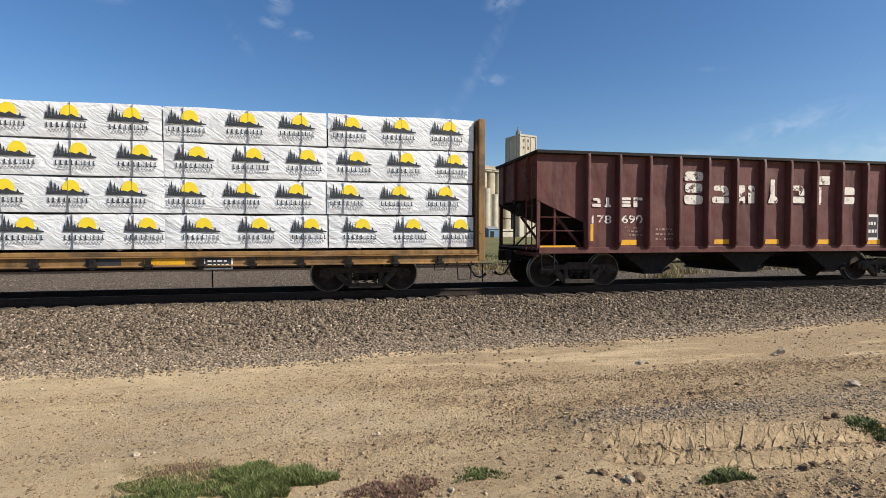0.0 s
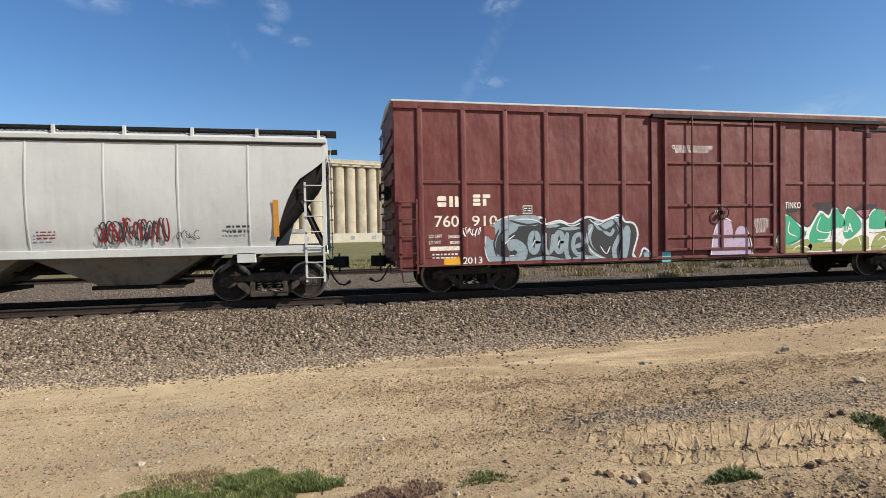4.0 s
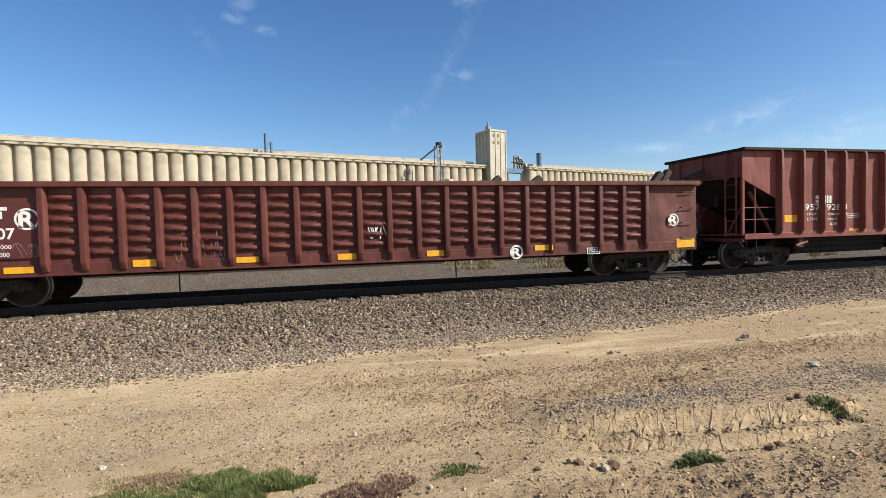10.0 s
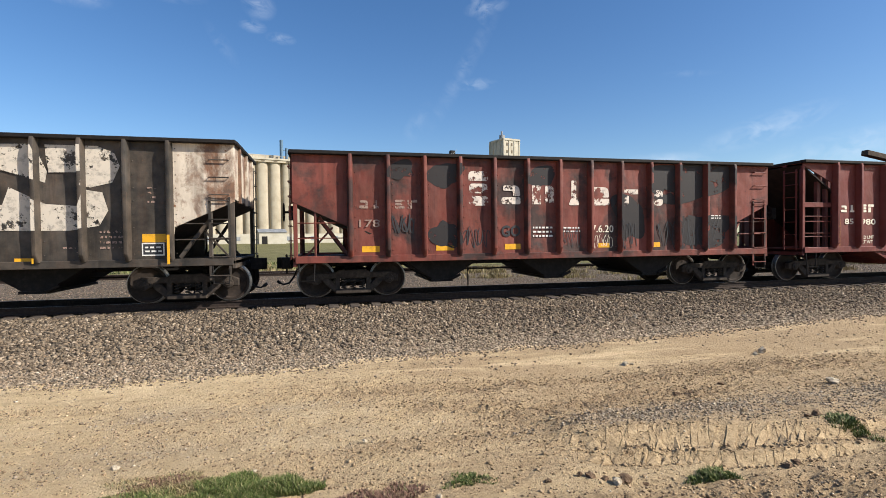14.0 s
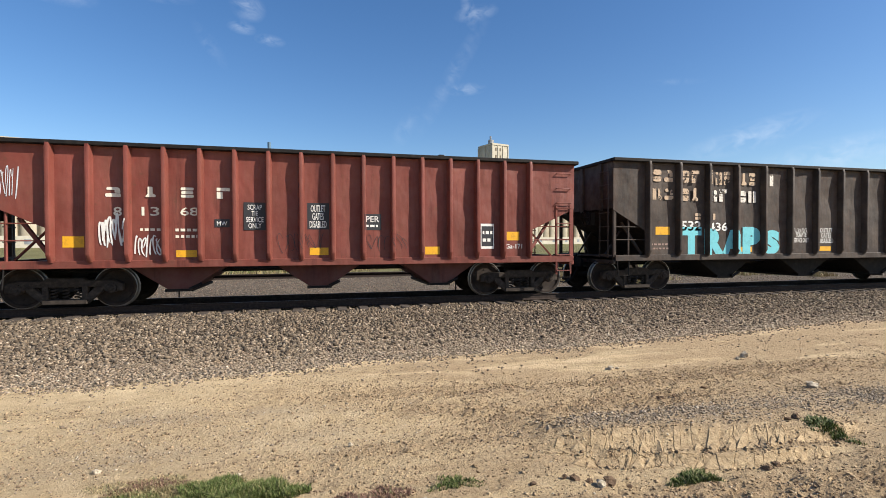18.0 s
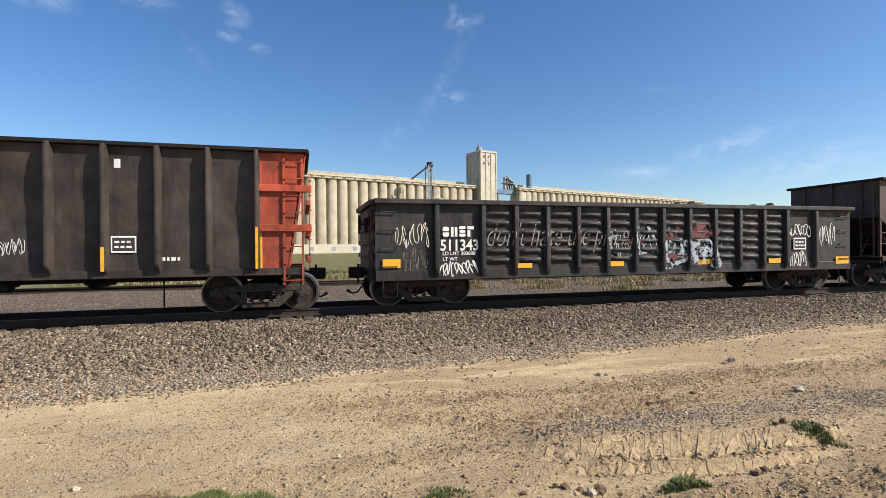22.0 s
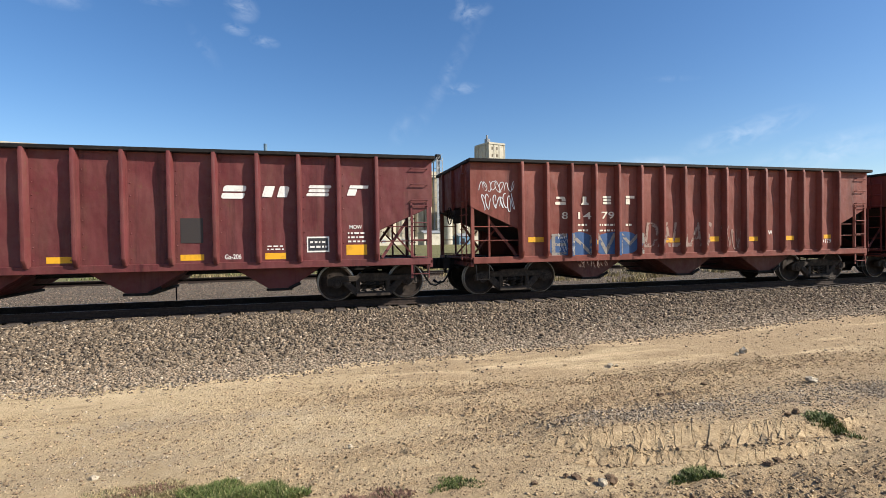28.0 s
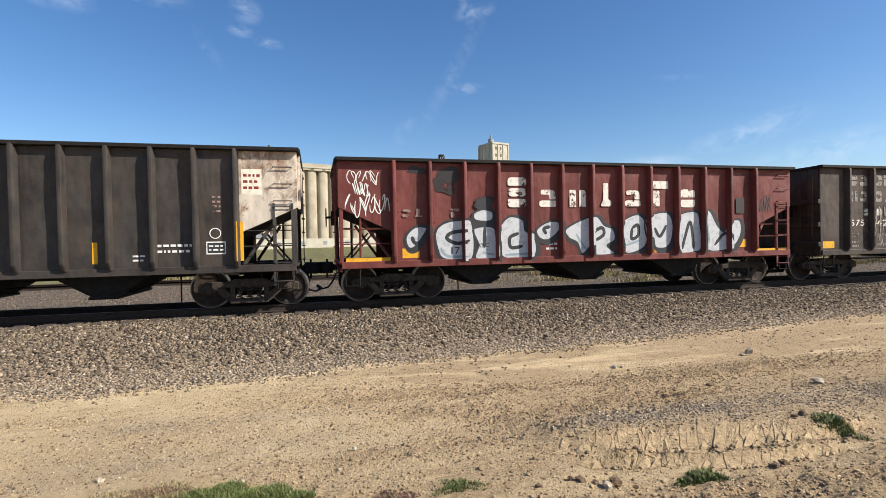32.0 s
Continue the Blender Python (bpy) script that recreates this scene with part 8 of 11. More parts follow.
# car 6
patch(c6, -7.72, 1.07, -6.31, 2.18, 'gon_plate', True, 'painted_panel')
block_row(c6, (5, 2, 0, 4), -7.68, 1.87, -6.90, 2.11, 'white')
letters(c6, '516207', -7.70, 1.46, -6.79, 1.69, 'white', bold=0.02)
letters(c6, 'LD LMT', -7.71, 1.29, -7.30, 1.36, 'white')
letters(c6, '198000', -7.22, 1.27, -6.86, 1.35, 'white')
letters(c6, 'LT WT', -7.71, 1.13, -7.38, 1.22, 'white')
letters(c6, '70000', -7.19, 1.11, -6.90, 1.20, 'white')
disc(c6, -6.57, 1.86, 0.22, 'white', 0.18, cross=False)
letters(c6, 'R', -6.72, 1.68, -6.41, 2.02, 'white', bold=0.03)
scrawl(c6, -7.13, 1.09, -6.33, 1.39, 'faint_white', 44, 5, 0.015)
scrawl(c6, -8.60, 1.23, -8.23, 1.60, 'white', 45, 3, 0.03)
scrawl(c6, 0.25, 1.25, 0.69, 1.67, 'white', 46, 3, 0.035)
disc(c6, 3.99, 0.81, 0.18, 'white', 0.14, cross=False)
letters(c6, 'R', 3.85, 0.69, 4.13, 0.92, 'white', bold=0.03)
disc(c6, 8.70, 1.54, 0.17, 'white', 0.14, cross=False)
letters(c6, 'R', 8.56, 1.41, 8.84, 1.66, 'white', bold=0.03)
scrawl(c6, -3.90, 0.79, -2.91, 1.65, 'faint_white', 47, 4, 0.012)
patch(c6, -9.22, 0.81, -8.76, 1.02, 'yellow', True, 'reflector')
patch(c6, -7.02, 0.77, -6.50, 0.90, 'yellow', True, 'reflector')
patch(c6, -4.72, 0.81, -4.27, 0.96, 'yellow', True, 'reflector')
patch(c6, -2.68, 0.81, -2.21, 0.94, 'yellow', True, 'reflector')
patch(c6, -0.48, 0.79, -0.05, 0.93, 'yellow', True, 'reflector')
patch(c6, 1.65, 0.79, 2.11, 0.93, 'yellow', True, 'reflector')
patch(c6, 4.50, 0.83, 4.97, 0.97, 'yellow', True, 'reflector')
patch(c6, 8.80, 0.76, 9.39, 1.01, 'yellow', True, 'reflector')
framed_label(c6, 6.00, 0.68, 6.39, 0.85)

# car 7
block_row(c7, (1, 3), -6.35, 2.07, -5.82, 2.29, 'cream')
block_row(c7, (0, 4), -5.59, 2.07, -5.07, 2.31, 'cream')
letters(c7, '85', -6.20, 1.71, -5.86, 1.88, 'cream', bold=0.02)
letters(c7, '980', -5.58, 1.69, -5.00, 1.87, 'cream', bold=0.02)
letters(c7, 'LD LMT', -5.53, 1.26, -5.06, 1.36, 'cream')
letters(c7, 'LT WT', -5.53, 1.12, -5.10, 1.22, 'cream')
letters(c7, '196 00', -4.71, 1.25, -4.27, 1.37, 'cream')
letters(c7, '66 00', -4.64, 1.10, -4.28, 1.21, 'cream')
disc(c7, -4.41, 1.92, 0.16, 'cream', 0.14, cross=False)
letters(c7, 'F', -4.46, 1.78, -4.37, 1.88, 'cream')
bars(c7, -4.53, 1.89, -4.28, 2.03, 2, 'cream', 48)
patch(c7, -6.59, 1.02, -6.46, 1.90, 'yellow', True, 'reflector')
patch(c7, -4.11, 1.07, -4.01, 1.50, 'yellow', True, 'reflector')
patch(c7, -2.18, 1.08, -2.02, 1.51, 'yellow', True, 'reflector')
patch(c7, -0.20, 1.06, -0.09, 1.50, 'yellow', True, 'reflector')
patch(c7, 1.73, 1.04, 1.85, 1.50, 'yellow', True, 'reflector')
patch(c7, 3.66, 1.03, 3.81, 1.51, 'yellow', True, 'reflector')
patch(c7, 6.46, 1.00, 6.61, 1.92, 'yellow', True, 'reflector')
block_row(c7, (0,), -2.62, 2.50, -2.07, 3.38, 'cream')
block_row(c7, (1,), -1.75, 2.50, -1.19, 3.08, 'cream')
block_row(c7, (2,), -0.85, 2.49, -0.18, 3.07, 'cream')
block_row(c7, (3,), 0.24, 2.48, 0.63, 3.23, 'cream')
block_row(c7, (1,), 1.17, 2.50, 1.69, 3.06, 'cream')
block_row(c7, (4,), 2.17, 2.49, 2.76, 3.32, 'cream')
block_row(c7, (5,), 3.02, 2.50, 3.55, 3.05, 'cream')
patch(c7, 5.86, 1.26, 6.34, 1.73, 'orange', True, 'painted_panel')
patch(c7, 3.17, 1.46, 3.59, 1.83, 'patch_dark', True, 'painted_panel')
patch(c7, 3.16, 1.08, 3.58, 1.43, 'patch_dark', True, 'painted_panel')
bars(c7, 2.21, 1.37, 2.71, 1.56, 3, 'white', 49)
bars(c7, 4.16, 1.36, 4.63, 1.76, 4, 'white', 50)
bars(c7, 5.01, 1.41, 5.40, 1.74, 3, 'white', 51)
framed_label(c7, 5.05, 1.23, 5.43, 1.38)
scrawl(c7, -0.59, 1.53, -0.22, 1.86, 'faint_white', 52, 4, 0.015)
bars(c7, -5.58, 3.36, -5.07, 3.43, 2, 'faint_white', 53)

# car 8
blob(c8, 2.55, 2.41, 5.35, 3.39, 'smoke', 54, lift=0.003, rough=0.2)
blob(c8, -3.39, 2.66, -2.61, 3.27, 'smoke', 55, lift=0.003, rough=0.25)
blob(c8, -4.41, 2.85, -3.77, 3.27, 'smoke', 56, lift=0.003, rough=0.25)
blob(c8, -0.84, 2.71, -0.10, 3.23, 'smoke', 57, lift=0.003, rough=0.25)
blob(c8, 1.58, 1.39, 2.54, 2.47, 'smoke', 58, lift=0.003, rough=0.25)
blob(c8, 3.68, 1.07, 5.18, 2.06, 'smoke', 59, lift=0.003, rough=0.25)
blob(c8, -3.32, 1.16, -2.65, 1.83, 'smoke', 60, lift=0.003, rough=0.25)
block_row(c8, (1, 3), -5.06, 2.14, -4.59, 2.35, 'faint_white')
block_row(c8, (0, 4), -4.22, 2.14, -3.68, 2.35, 'faint_white')
letters(c8, '178', -5.07, 1.70, -4.58, 1.88, 'faint_white')
block_row(c8, (0,), -2.39, 2.22, -1.88, 3.07, 'ghost_white')
block_row(c8, (1,), -1.54, 2.26, -1.03, 2.77, 'ghost_white')
block_row(c8, (2,), -0.71, 2.26, -0.11, 2.78, 'ghost_white')
block_row(c8, (3,), 0.27, 2.24, 0.63, 2.88, 'ghost_white')
block_row(c8, (1,), 0.96, 2.24, 1.48, 2.76, 'ghost_white')
block_row(c8, (4,), 1.83, 2.24, 2.34, 2.67, 'ghost_white')
block_row(c8, (5,), 2.69, 2.24, 3.11, 2.68, 'ghost_white')
scrawl(c8, -4.29, 1.54, -3.70, 2.02, 'ink', 61, 4, 0.05)
scrawl(c8, -2.54, 1.14, -1.84, 1.70, 'ink', 62, 4, 0.03)
letters(c8, 'GO', -1.54, 1.44, -1.03, 1.73, 'ink', bold=0.03)
scrawl(c8, 0.06, 1.15, 0.64, 1.68, 'ink', 63, 4, 0.02)
scrawl(c8, 1.70, 1.12, 2.32, 1.86, 'ink', 64, 4, 0.03)
scrawl(c8, 2.95, 1.01, 4.87, 1.85, 'ink', 65, 7, 0.04)
bars(c8, -0.69, 1.40, -0.13, 1.72, 3, 'white', 66)
bars(c8, 0.16, 1.52, 0.64, 1.70, 2, 'white', 67)
letters(c8, '7.6.20', 0.97, 1.53, 1.60, 1.72, 'cream')
scrawl(c8, 0.96, 1.13, 1.56, 1.47, 'cream', 68, 4, 0.015)
patch(c8, -5.01, 1.11, -4.59, 1.25, 'yellow', True, 'reflector')
patch(c8, -3.22, 1.12, -2.77, 1.25, 'yellow', True, 'reflector')
patch(c8, -1.45, 1.12, -1.03, 1.26, 'yellow', True, 'reflector')
patch(c8, 1.16, 1.13, 1.49, 1.25, 'yellow', True, 'reflector')
patch(c8, 2.74, 1.12, 3.02, 1.25, 'yellow', True, 'reflector')
bars(c8, 4.65, 1.87, 4.96, 2.00, 2, 'white', 69)

# car 9
shape_mark(c9, [(2.38, 3.41), (3.25, 3.44), (3.48, 2.88), (3.44, 2.65), (2.69, 2.89), (2.23, 2.88)], 'logo_peel')
shape_mark(c9, [(3.45, 3.43), (4.40, 3.43), (4.72, 3.29), (4.82, 3.02), (4.67, 2.67), (4.26, 2.56), (4.12, 2.59), (4.18, 2.88), (3.51, 2.86), (3.47, 3.15)], 'logo_peel')
shape_mark(c9, [(2.80, 2.55), (3.44, 2.21), (4.07, 2.17), (4.18, 2.51), (4.48, 2.46), (4.58, 2.08), (4.41, 1.76), (3.86, 1.66), (1.87, 1.67), (2.02, 2.19), (2.68, 2.19)], 'logo_peel')
patch(c9, 0.44, 0.97, 0.89, 1.09, 'yellow', True, 'reflector')
patch(c9, 2.86, 0.99, 3.28, 1.10, 'yellow', True, 'reflector')
patch(c9, 5.21, 1.40, 5.67, 1.58, 'yellow', True, 'reflector')
patch(c9, 5.71, 0.93, 5.79, 1.56, 'yellow', True, 'reflector')
framed_label(c9, 5.20, 1.11, 5.64, 1.39)
bars(c9, 4.41, 1.24, 4.87, 1.69, 4, 'faint_white', 70)
scrawl(c9, 2.09, 1.21, 2.49, 1.50, 'faint_white', 71, 3, 0.02)
bars(c9, 5.33, 2.22, 5.50, 2.61, 4, 'faint_white', 72)
bars(c9, 3.73, 1.17, 4.06, 1.35, 2, 'faint_white', 73)
block_row(c9, (5, 1), -5.30, 3.01, -4.78, 3.38, 'cream')
block_row(c9, (5, 4), -4.55, 3.01, -3.99, 3.38, 'cream')
block_row(c9, (4, 2, 1), -3.78, 3.01, -3.16, 3.39, 'cream')
block_row(c9, (3, 0, 2), -2.96, 3.02, -1.58, 3.40, 'cream')
block_row(c9, (2, 1), -5.27, 2.53, -4.73, 2.88, 'cream')
block_row(c9, (5, 3), -4.54, 2.52, -4.07, 2.88, 'cream')
block_row(c9, (2, 4), -3.73, 2.52, -3.16, 2.88, 'cream')
block_row(c9, (5, 2), -2.96, 2.51, -2.33, 2.88, 'cream')
patch(c9, -5.95, 1.53, -5.61, 1.76, 'yellow', True, 'reflector')
patch(c9, -4.43, 0.98, -3.92, 1.14, 'yellow', True, 'reflector')
patch(c9, -2.10, 0.97, -1.63, 1.13, 'yellow', True, 'reflector')
letters(c9, '533', -5.05, 1.76, -4.49, 2.01, 'faint_white')
letters(c9, '418', -4.06, 1.76, -3.19, 2.02, 'faint_white')
framed_label(c9, -5.95, 1.07, -5.58, 1.50)

# car 10
block_row(c10, (5, 1), -5.80, 3.08, -5.15, 3.43, 'worn_tan')
block_row(c10, (5, 4), -4.86, 3.07, -4.26, 3.43, 'worn_tan')
block_row(c10, (4, 2, 0), -4.00, 3.04, -3.20, 3.43, 'worn_tan')
block_row(c10, (3, 0), -2.84, 3.05, -2.31, 3.41, 'worn_tan')
block_row(c10, (2,), -1.98, 3.05, -1.65, 3.43, 'worn_white')
block_row(c10, (2, 1), -5.80, 2.58, -5.13, 2.92, 'worn_tan')
block_row(c10, (5, 3), -4.87, 2.56, -4.29, 2.93, 'worn_tan')
block_row(c10, (2, 4), -3.93, 2.56, -3.31, 2.91, 'worn_white')
block_row(c10, (5, 2), -2.91, 2.55, -2.28, 2.91, 'worn_white')
block_row(c10, (5, 2), -4.41, 2.03, -3.71, 2.23, 'worn_tan', gap=1.4)
letters(c10, '532', -4.87, 1.72, -4.20, 2.00, 'white', bold=0.02)
letters(c10, '436', -3.94, 1.72, -3.29, 1.96, 'white', bold=0.02)
letters(c10, 'T', -4.86, 1.02, -4.18, 1.83, 'cyan', bold=0.08, over=True, name='mural_letter')
letters(c10, 'R', -4.09, 1.04, -3.39, 1.78, 'cyan', bold=0.08, over=True, name='mural_letter')
letters(c10, 'A', -3.47, 1.03, -2.75, 1.75, 'cyan', bold=0.08, over=True, name='mural_letter')
letters(c10, 'P', -2.75, 1.02, -2.10, 1.84, 'cyan', bold=0.08, over=True, name='mural_letter')
letters(c10, 'S', -2.00, 1.04, -1.40, 1.75, 'cyan', bold=0.08, over=True, name='mural_letter')
patch(c10, -5.70, 1.61, -5.24, 1.83, 'yellow', True, 'reflector')
patch(c10, -2.83, 1.11, -2.41, 1.26, 'yellow', True, 'reflector')
patch(c10, 0.13, 1.12, 0.58, 1.26, 'yellow', True, 'reflector')
patch(c10, 3.16, 1.09, 3.67, 1.25, 'yellow', True, 'reflector')
patch(c10, 5.05, 1.60, 5.58, 1.79, 'yellow', True, 'reflector')
framed_label(c10, 5.07, 1.10, 5.56, 1.56)
letters(c10, 'SCRAP TIE\nSERVICE ONLY', -0.85, 1.38, -0.29, 1.68, 'white')
letters(c10, 'OUTLET\nGATES\nDISABLED', 0.11, 1.36, 0.68, 1.82, 'white')
scrawl(c10, -0.85, 1.64, -0.33, 1.82, 'white', 74, 4, 0.012)
bars(c10, -5.87, 1.17, -5.27, 1.40, 2, 'faint_white', 75)
shape_mark(c10, [(3.39, 3.38), (4.52, 3.41), (4.81, 2.82), (4.77, 2.48), (3.88, 2.92), (3.23, 2.90)], 'logo_peel')
shape_mark(c10, [(4.80, 3.42), (5.32, 3.41), (5.55, 3.17), (5.52, 2.75), (5.24, 2.58), (4.89, 2.59), (4.89, 2.89), (4.77, 3.00)], 'logo_peel')
shape_mark(c10, [(2.98, 2.19), (3.91, 2.20), (3.96, 2.58), (4.81, 2.09), (4.95, 2.49), (5.33, 2.44), (5.36, 1.99), (5.07, 1.68), (2.98, 1.68)], 'logo_peel')

# car 11
block_row(c11, (1,), -4.30, 2.39, -4.01, 2.61, 'cream')
block_row(c11, (3,), -3.58, 2.40, -3.33, 2.62, 'cream')
block_row(c11, (0,), -2.86, 2.40, -2.60, 2.62, 'cream')
block_row(c11, (4,), -2.14, 2.39, -1.87, 2.63, 'cream')
letters(c11, '8', -4.15, 1.99, -3.99, 2.18, 'cream')
letters(c11, '13', -3.62, 2.00, -3.28, 2.19, 'cream')
letters(c11, '68', -2.87, 2.01, -2.51, 2.19, 'cream')
patch(c11, -1.59, 1.70, -1.12, 2.32, 'ink', True, 'painted_panel')
letters(c11, 'SCRAP\nTIE\nSERVICE\nONLY', -1.54, 1.74, -1.17, 2.27, 'white', lift=0.006)
patch(c11, -0.22, 1.72, 0.27, 2.33, 'ink', True, 'painted_panel')
letters(c11, 'OUTLET\nGATES\nDISABLED', -0.17, 1.76, 0.21, 2.28, 'white', lift=0.006)
patch(c11, 1.07, 1.71, 1.48, 2.09, 'ink', True, 'painted_panel')
letters(c11, 'PER', 1.12, 1.90, 1.43, 2.04, 'white', lift=0.006)
patch(c11, -2.19, 1.76, -1.88, 1.94, 'ink', True, 'painted_panel')
letters(c11, 'MW', -2.14, 1.80, -1.93, 1.89, 'white', lift=0.006)
bars(c11, 1.12, 1.75, 1.43, 1.87, 1, 'white', 76)
patch(c11, -5.08, 1.33, -4.69, 1.56, 'yellow', True, 'reflector')
patch(c11, -2.96, 1.11, -2.55, 1.26, 'yellow', True, 'reflector')
patch(c11, -0.17, 1.13, 0.25, 1.30, 'yellow', True, 'reflector')
patch(c11, 2.55, 1.12, 2.92, 1.31, 'yellow', True, 'reflector')
patch(c11, 4.65, 1.46, 5.02, 1.68, 'yellow', True, 'reflector')
scrawl(c11, -6.32, 2.30, -5.83, 2.97, 'silver', 77, 5, 0.02)
scrawl(c11, -4.41, 1.30, -3.90, 2.01, 'white', 78, 6, 0.05)
scrawl(c11, -3.76, 1.11, -3.26, 1.61, 'white', 79, 4, 0.04)
bars(c11, -3.65, 1.64, -3.26, 1.77, 1, 'cream', 80)
bars(c11, -2.97, 1.49, -2.47, 1.77, 2, 'cream', 81)
framed_label(c11, 3.98, 1.25, 4.33, 1.88)
letters(c11, 'Ga-171', 4.65, 1.25, 5.10, 1.37, 'white')
scrawl(c11, 1.12, 1.20, 2.11, 1.61, 'ink', 82, 4, 0.015)
scrawl(c11, -0.87, 1.21, 0.17, 1.68, 'ink', 83, 5, 0.012)

# car 12
block_row(c12, (5, 1), -5.23, 3.06, -4.64, 3.42, 'logo_peel')
block_row(c12, (5, 4), -4.39, 3.07, -3.85, 3.43, 'logo_peel')
block_row(c12, (4, 2), -3.59, 3.06, -3.10, 3.43, 'worn_white')
block_row(c12, (5, 3), -2.82, 3.06, -2.29, 3.43, 'logo_peel')
block_row(c12, (0, 2), -2.05, 3.04, -1.43, 3.41, 'logo_peel')
block_row(c12, (2, 1), -5.23, 2.54, -4.64, 2.92, 'logo_peel')
block_row(c12, (5, 3), -4.39, 2.56, -3.95, 2.93, 'worn_white')
block_row(c12, (2, 4), -3.61, 2.56, -3.07, 2.94, 'logo_peel')
block_row(c12, (5, 2), -2.84, 2.56, -2.23, 2.92, 'logo_peel')
block_row(c12, (5, 2), -4.81, 2.10, -4.16, 2.35, 'worn_tan', gap=1.4)
letters(c12, '533', -5.23, 1.90, -4.73, 2.12, 'white', bold=0.02)
letters(c12, '123', -4.34, 1.89, -3.81, 2.12, 'white', bold=0.02)
letters(c12, 'LD LMT', -5.21, 1.47, -4.84, 1.57, 'white')
letters(c12, '204300', -4.31, 1.47, -3.91, 1.57, 'white')
letters(c12, 'LT WT', -5.21, 1.32, -4.86, 1.41, 'white')
letters(c12, '58700', -4.28, 1.31, -3.93, 1.41, 'white')
bars(c12, -5.20, 1.03, -4.66, 1.10, 1, 'white', 84)
bars(c12, -3.59, 1.26, -3.02, 1.64, 4, 'white', 85)
patch(c12, -5.88, 1.37, -5.48, 1.59, 'amber', True, 'reflector')
patch(c12, -2.73, 1.13, -2.29, 1.27, 'amber', True, 'reflector')
patch(c12, -0.35, 1.12, 0.08, 1.27, 'amber', True, 'reflector')
patch(c12, 1.98, 1.12, 2.42, 1.29, 'amber', True, 'reflector')
patch(c12, 5.10, 1.44, 5.56, 1.64, 'amber', True, 'reflector')
framed_label(c12, 5.12, 1.11, 5.58, 1.41)
shape_mark(c12, [(2.35, 3.42), (3.32, 3.45), (3.73, 2.74), (3.69, 2.45), (2.72, 2.86), (2.20, 2.87)], 'logo_peel')
shape_mark(c12, [(3.40, 3.44), (4.22, 3.43), (4.61, 3.22), (4.65, 2.88), (4.40, 2.61), (3.98, 2.56), (3.90, 2.85), (3.57, 2.89), (3.45, 3.10)], 'logo_peel')
shape_mark(c12, [(1.93, 2.22), (2.57, 2.20), (2.69, 2.57), (3.66, 2.00), (3.90, 2.03), (3.98, 2.45), (4.35, 2.42), (4.45, 2.09), (4.29, 1.71), (1.90, 1.69)], 'logo_peel')

# car 13
block_row(c13, (5, 2, 0, 4), -5.98, 1.73, -5.17, 1.99, 'white')
letters(c13, '511343', -6.04, 1.38, -5.05, 1.66, 'white', bold=0.02)
letters(c13, 'LD LMT 203600', -5.98, 1.27, -5.13, 1.36, 'white')
letters(c13, 'LT WT', -5.98, 1.13, -5.60, 1.22, 'white')
scrawl(c13, -6.07, 0.77, -5.09, 1.12, 'white', 86, 6, 0.04)
scrawl(c13, -7.18, 1.48, -6.32, 2.06, 'cream', 87, 5, 0.02)
scrawl(c13, -6.97, 0.90, -6.37, 1.42, 'faint_white', 88, 6, 0.01)
patch(c13, -7.47, 0.98, -7.04, 1.19, 'yellow', True, 'reflector')
patch(c13, -4.02, 0.92, -3.57, 1.04, 'yellow', True, 'reflector')
patch(c13, -1.25, 0.91, -0.81, 1.05, 'yellow', True, 'reflector')
patch(c13, 1.69, 0.91, 2.19, 1.06, 'yellow', True, 'reflector')
patch(c13, 4.27, 0.91, 4.73, 1.06, 'yellow', True, 'reflector')
patch(c13, 6.98, 0.84, 7.53, 1.07, 'yellow', True, 'reflector')
letters(c13, "don't hate the place", -4.83, 1.29, -0.68, 2.10, 'dim_white', over=True, shear=0.4, name='sprayed_line', lift=0.05, bold=-0.015)
shape_mark(c13, [(-1.38, 1.70), (-0.04, 2.11), (0.44, 1.33), (-1.08, 1.08)], 'thin_blue')
shape_mark(c13, [(-1.29, 1.65), (-0.09, 2.02), (0.32, 1.40), (-1.01, 1.17)], 'gon_plate_dark')
scrawl(c13, -1.21, 1.20, 0.28, 1.92, 'silver', 89, 6, 0.02)
blob(c13, -0.68, 1.46, -0.27, 1.65, 'thin_red', 90, lift=0.056, rough=0.25)
blob(c13, 0.42, 0.85, 1.36, 1.68, 'thin_blue', 91, lift=0.05, rough=0.25)
blob(c13, 1.36, 0.80, 2.30, 1.66, 'thin_blue', 92, lift=0.051, rough=0.25)
blob(c13, 0.57, 1.66, 2.34, 2.04, 'thin_red', 93, lift=0.05, rough=0.25)
blob(c13, 0.56, 1.07, 1.21, 1.24, 'thin_red', 94, lift=0.056, rough=0.25)
scrawl(c13, 0.49, 0.83, 2.81, 2.04, 'thin_blue', 95, 7, 0.02)
scrawl(c13, 5.04, 1.70, 5.92, 2.08, 'white', 96, 4, 0.03)
framed_label(c13, 5.25, 1.31, 5.74, 1.67)
scrawl(c13, 6.19, 1.39, 6.93, 2.10, 'white', 97, 5, 0.025)
scrawl(c13, 5.04, 0.78, 5.74, 1.30, 'white', 98, 5, 0.025)

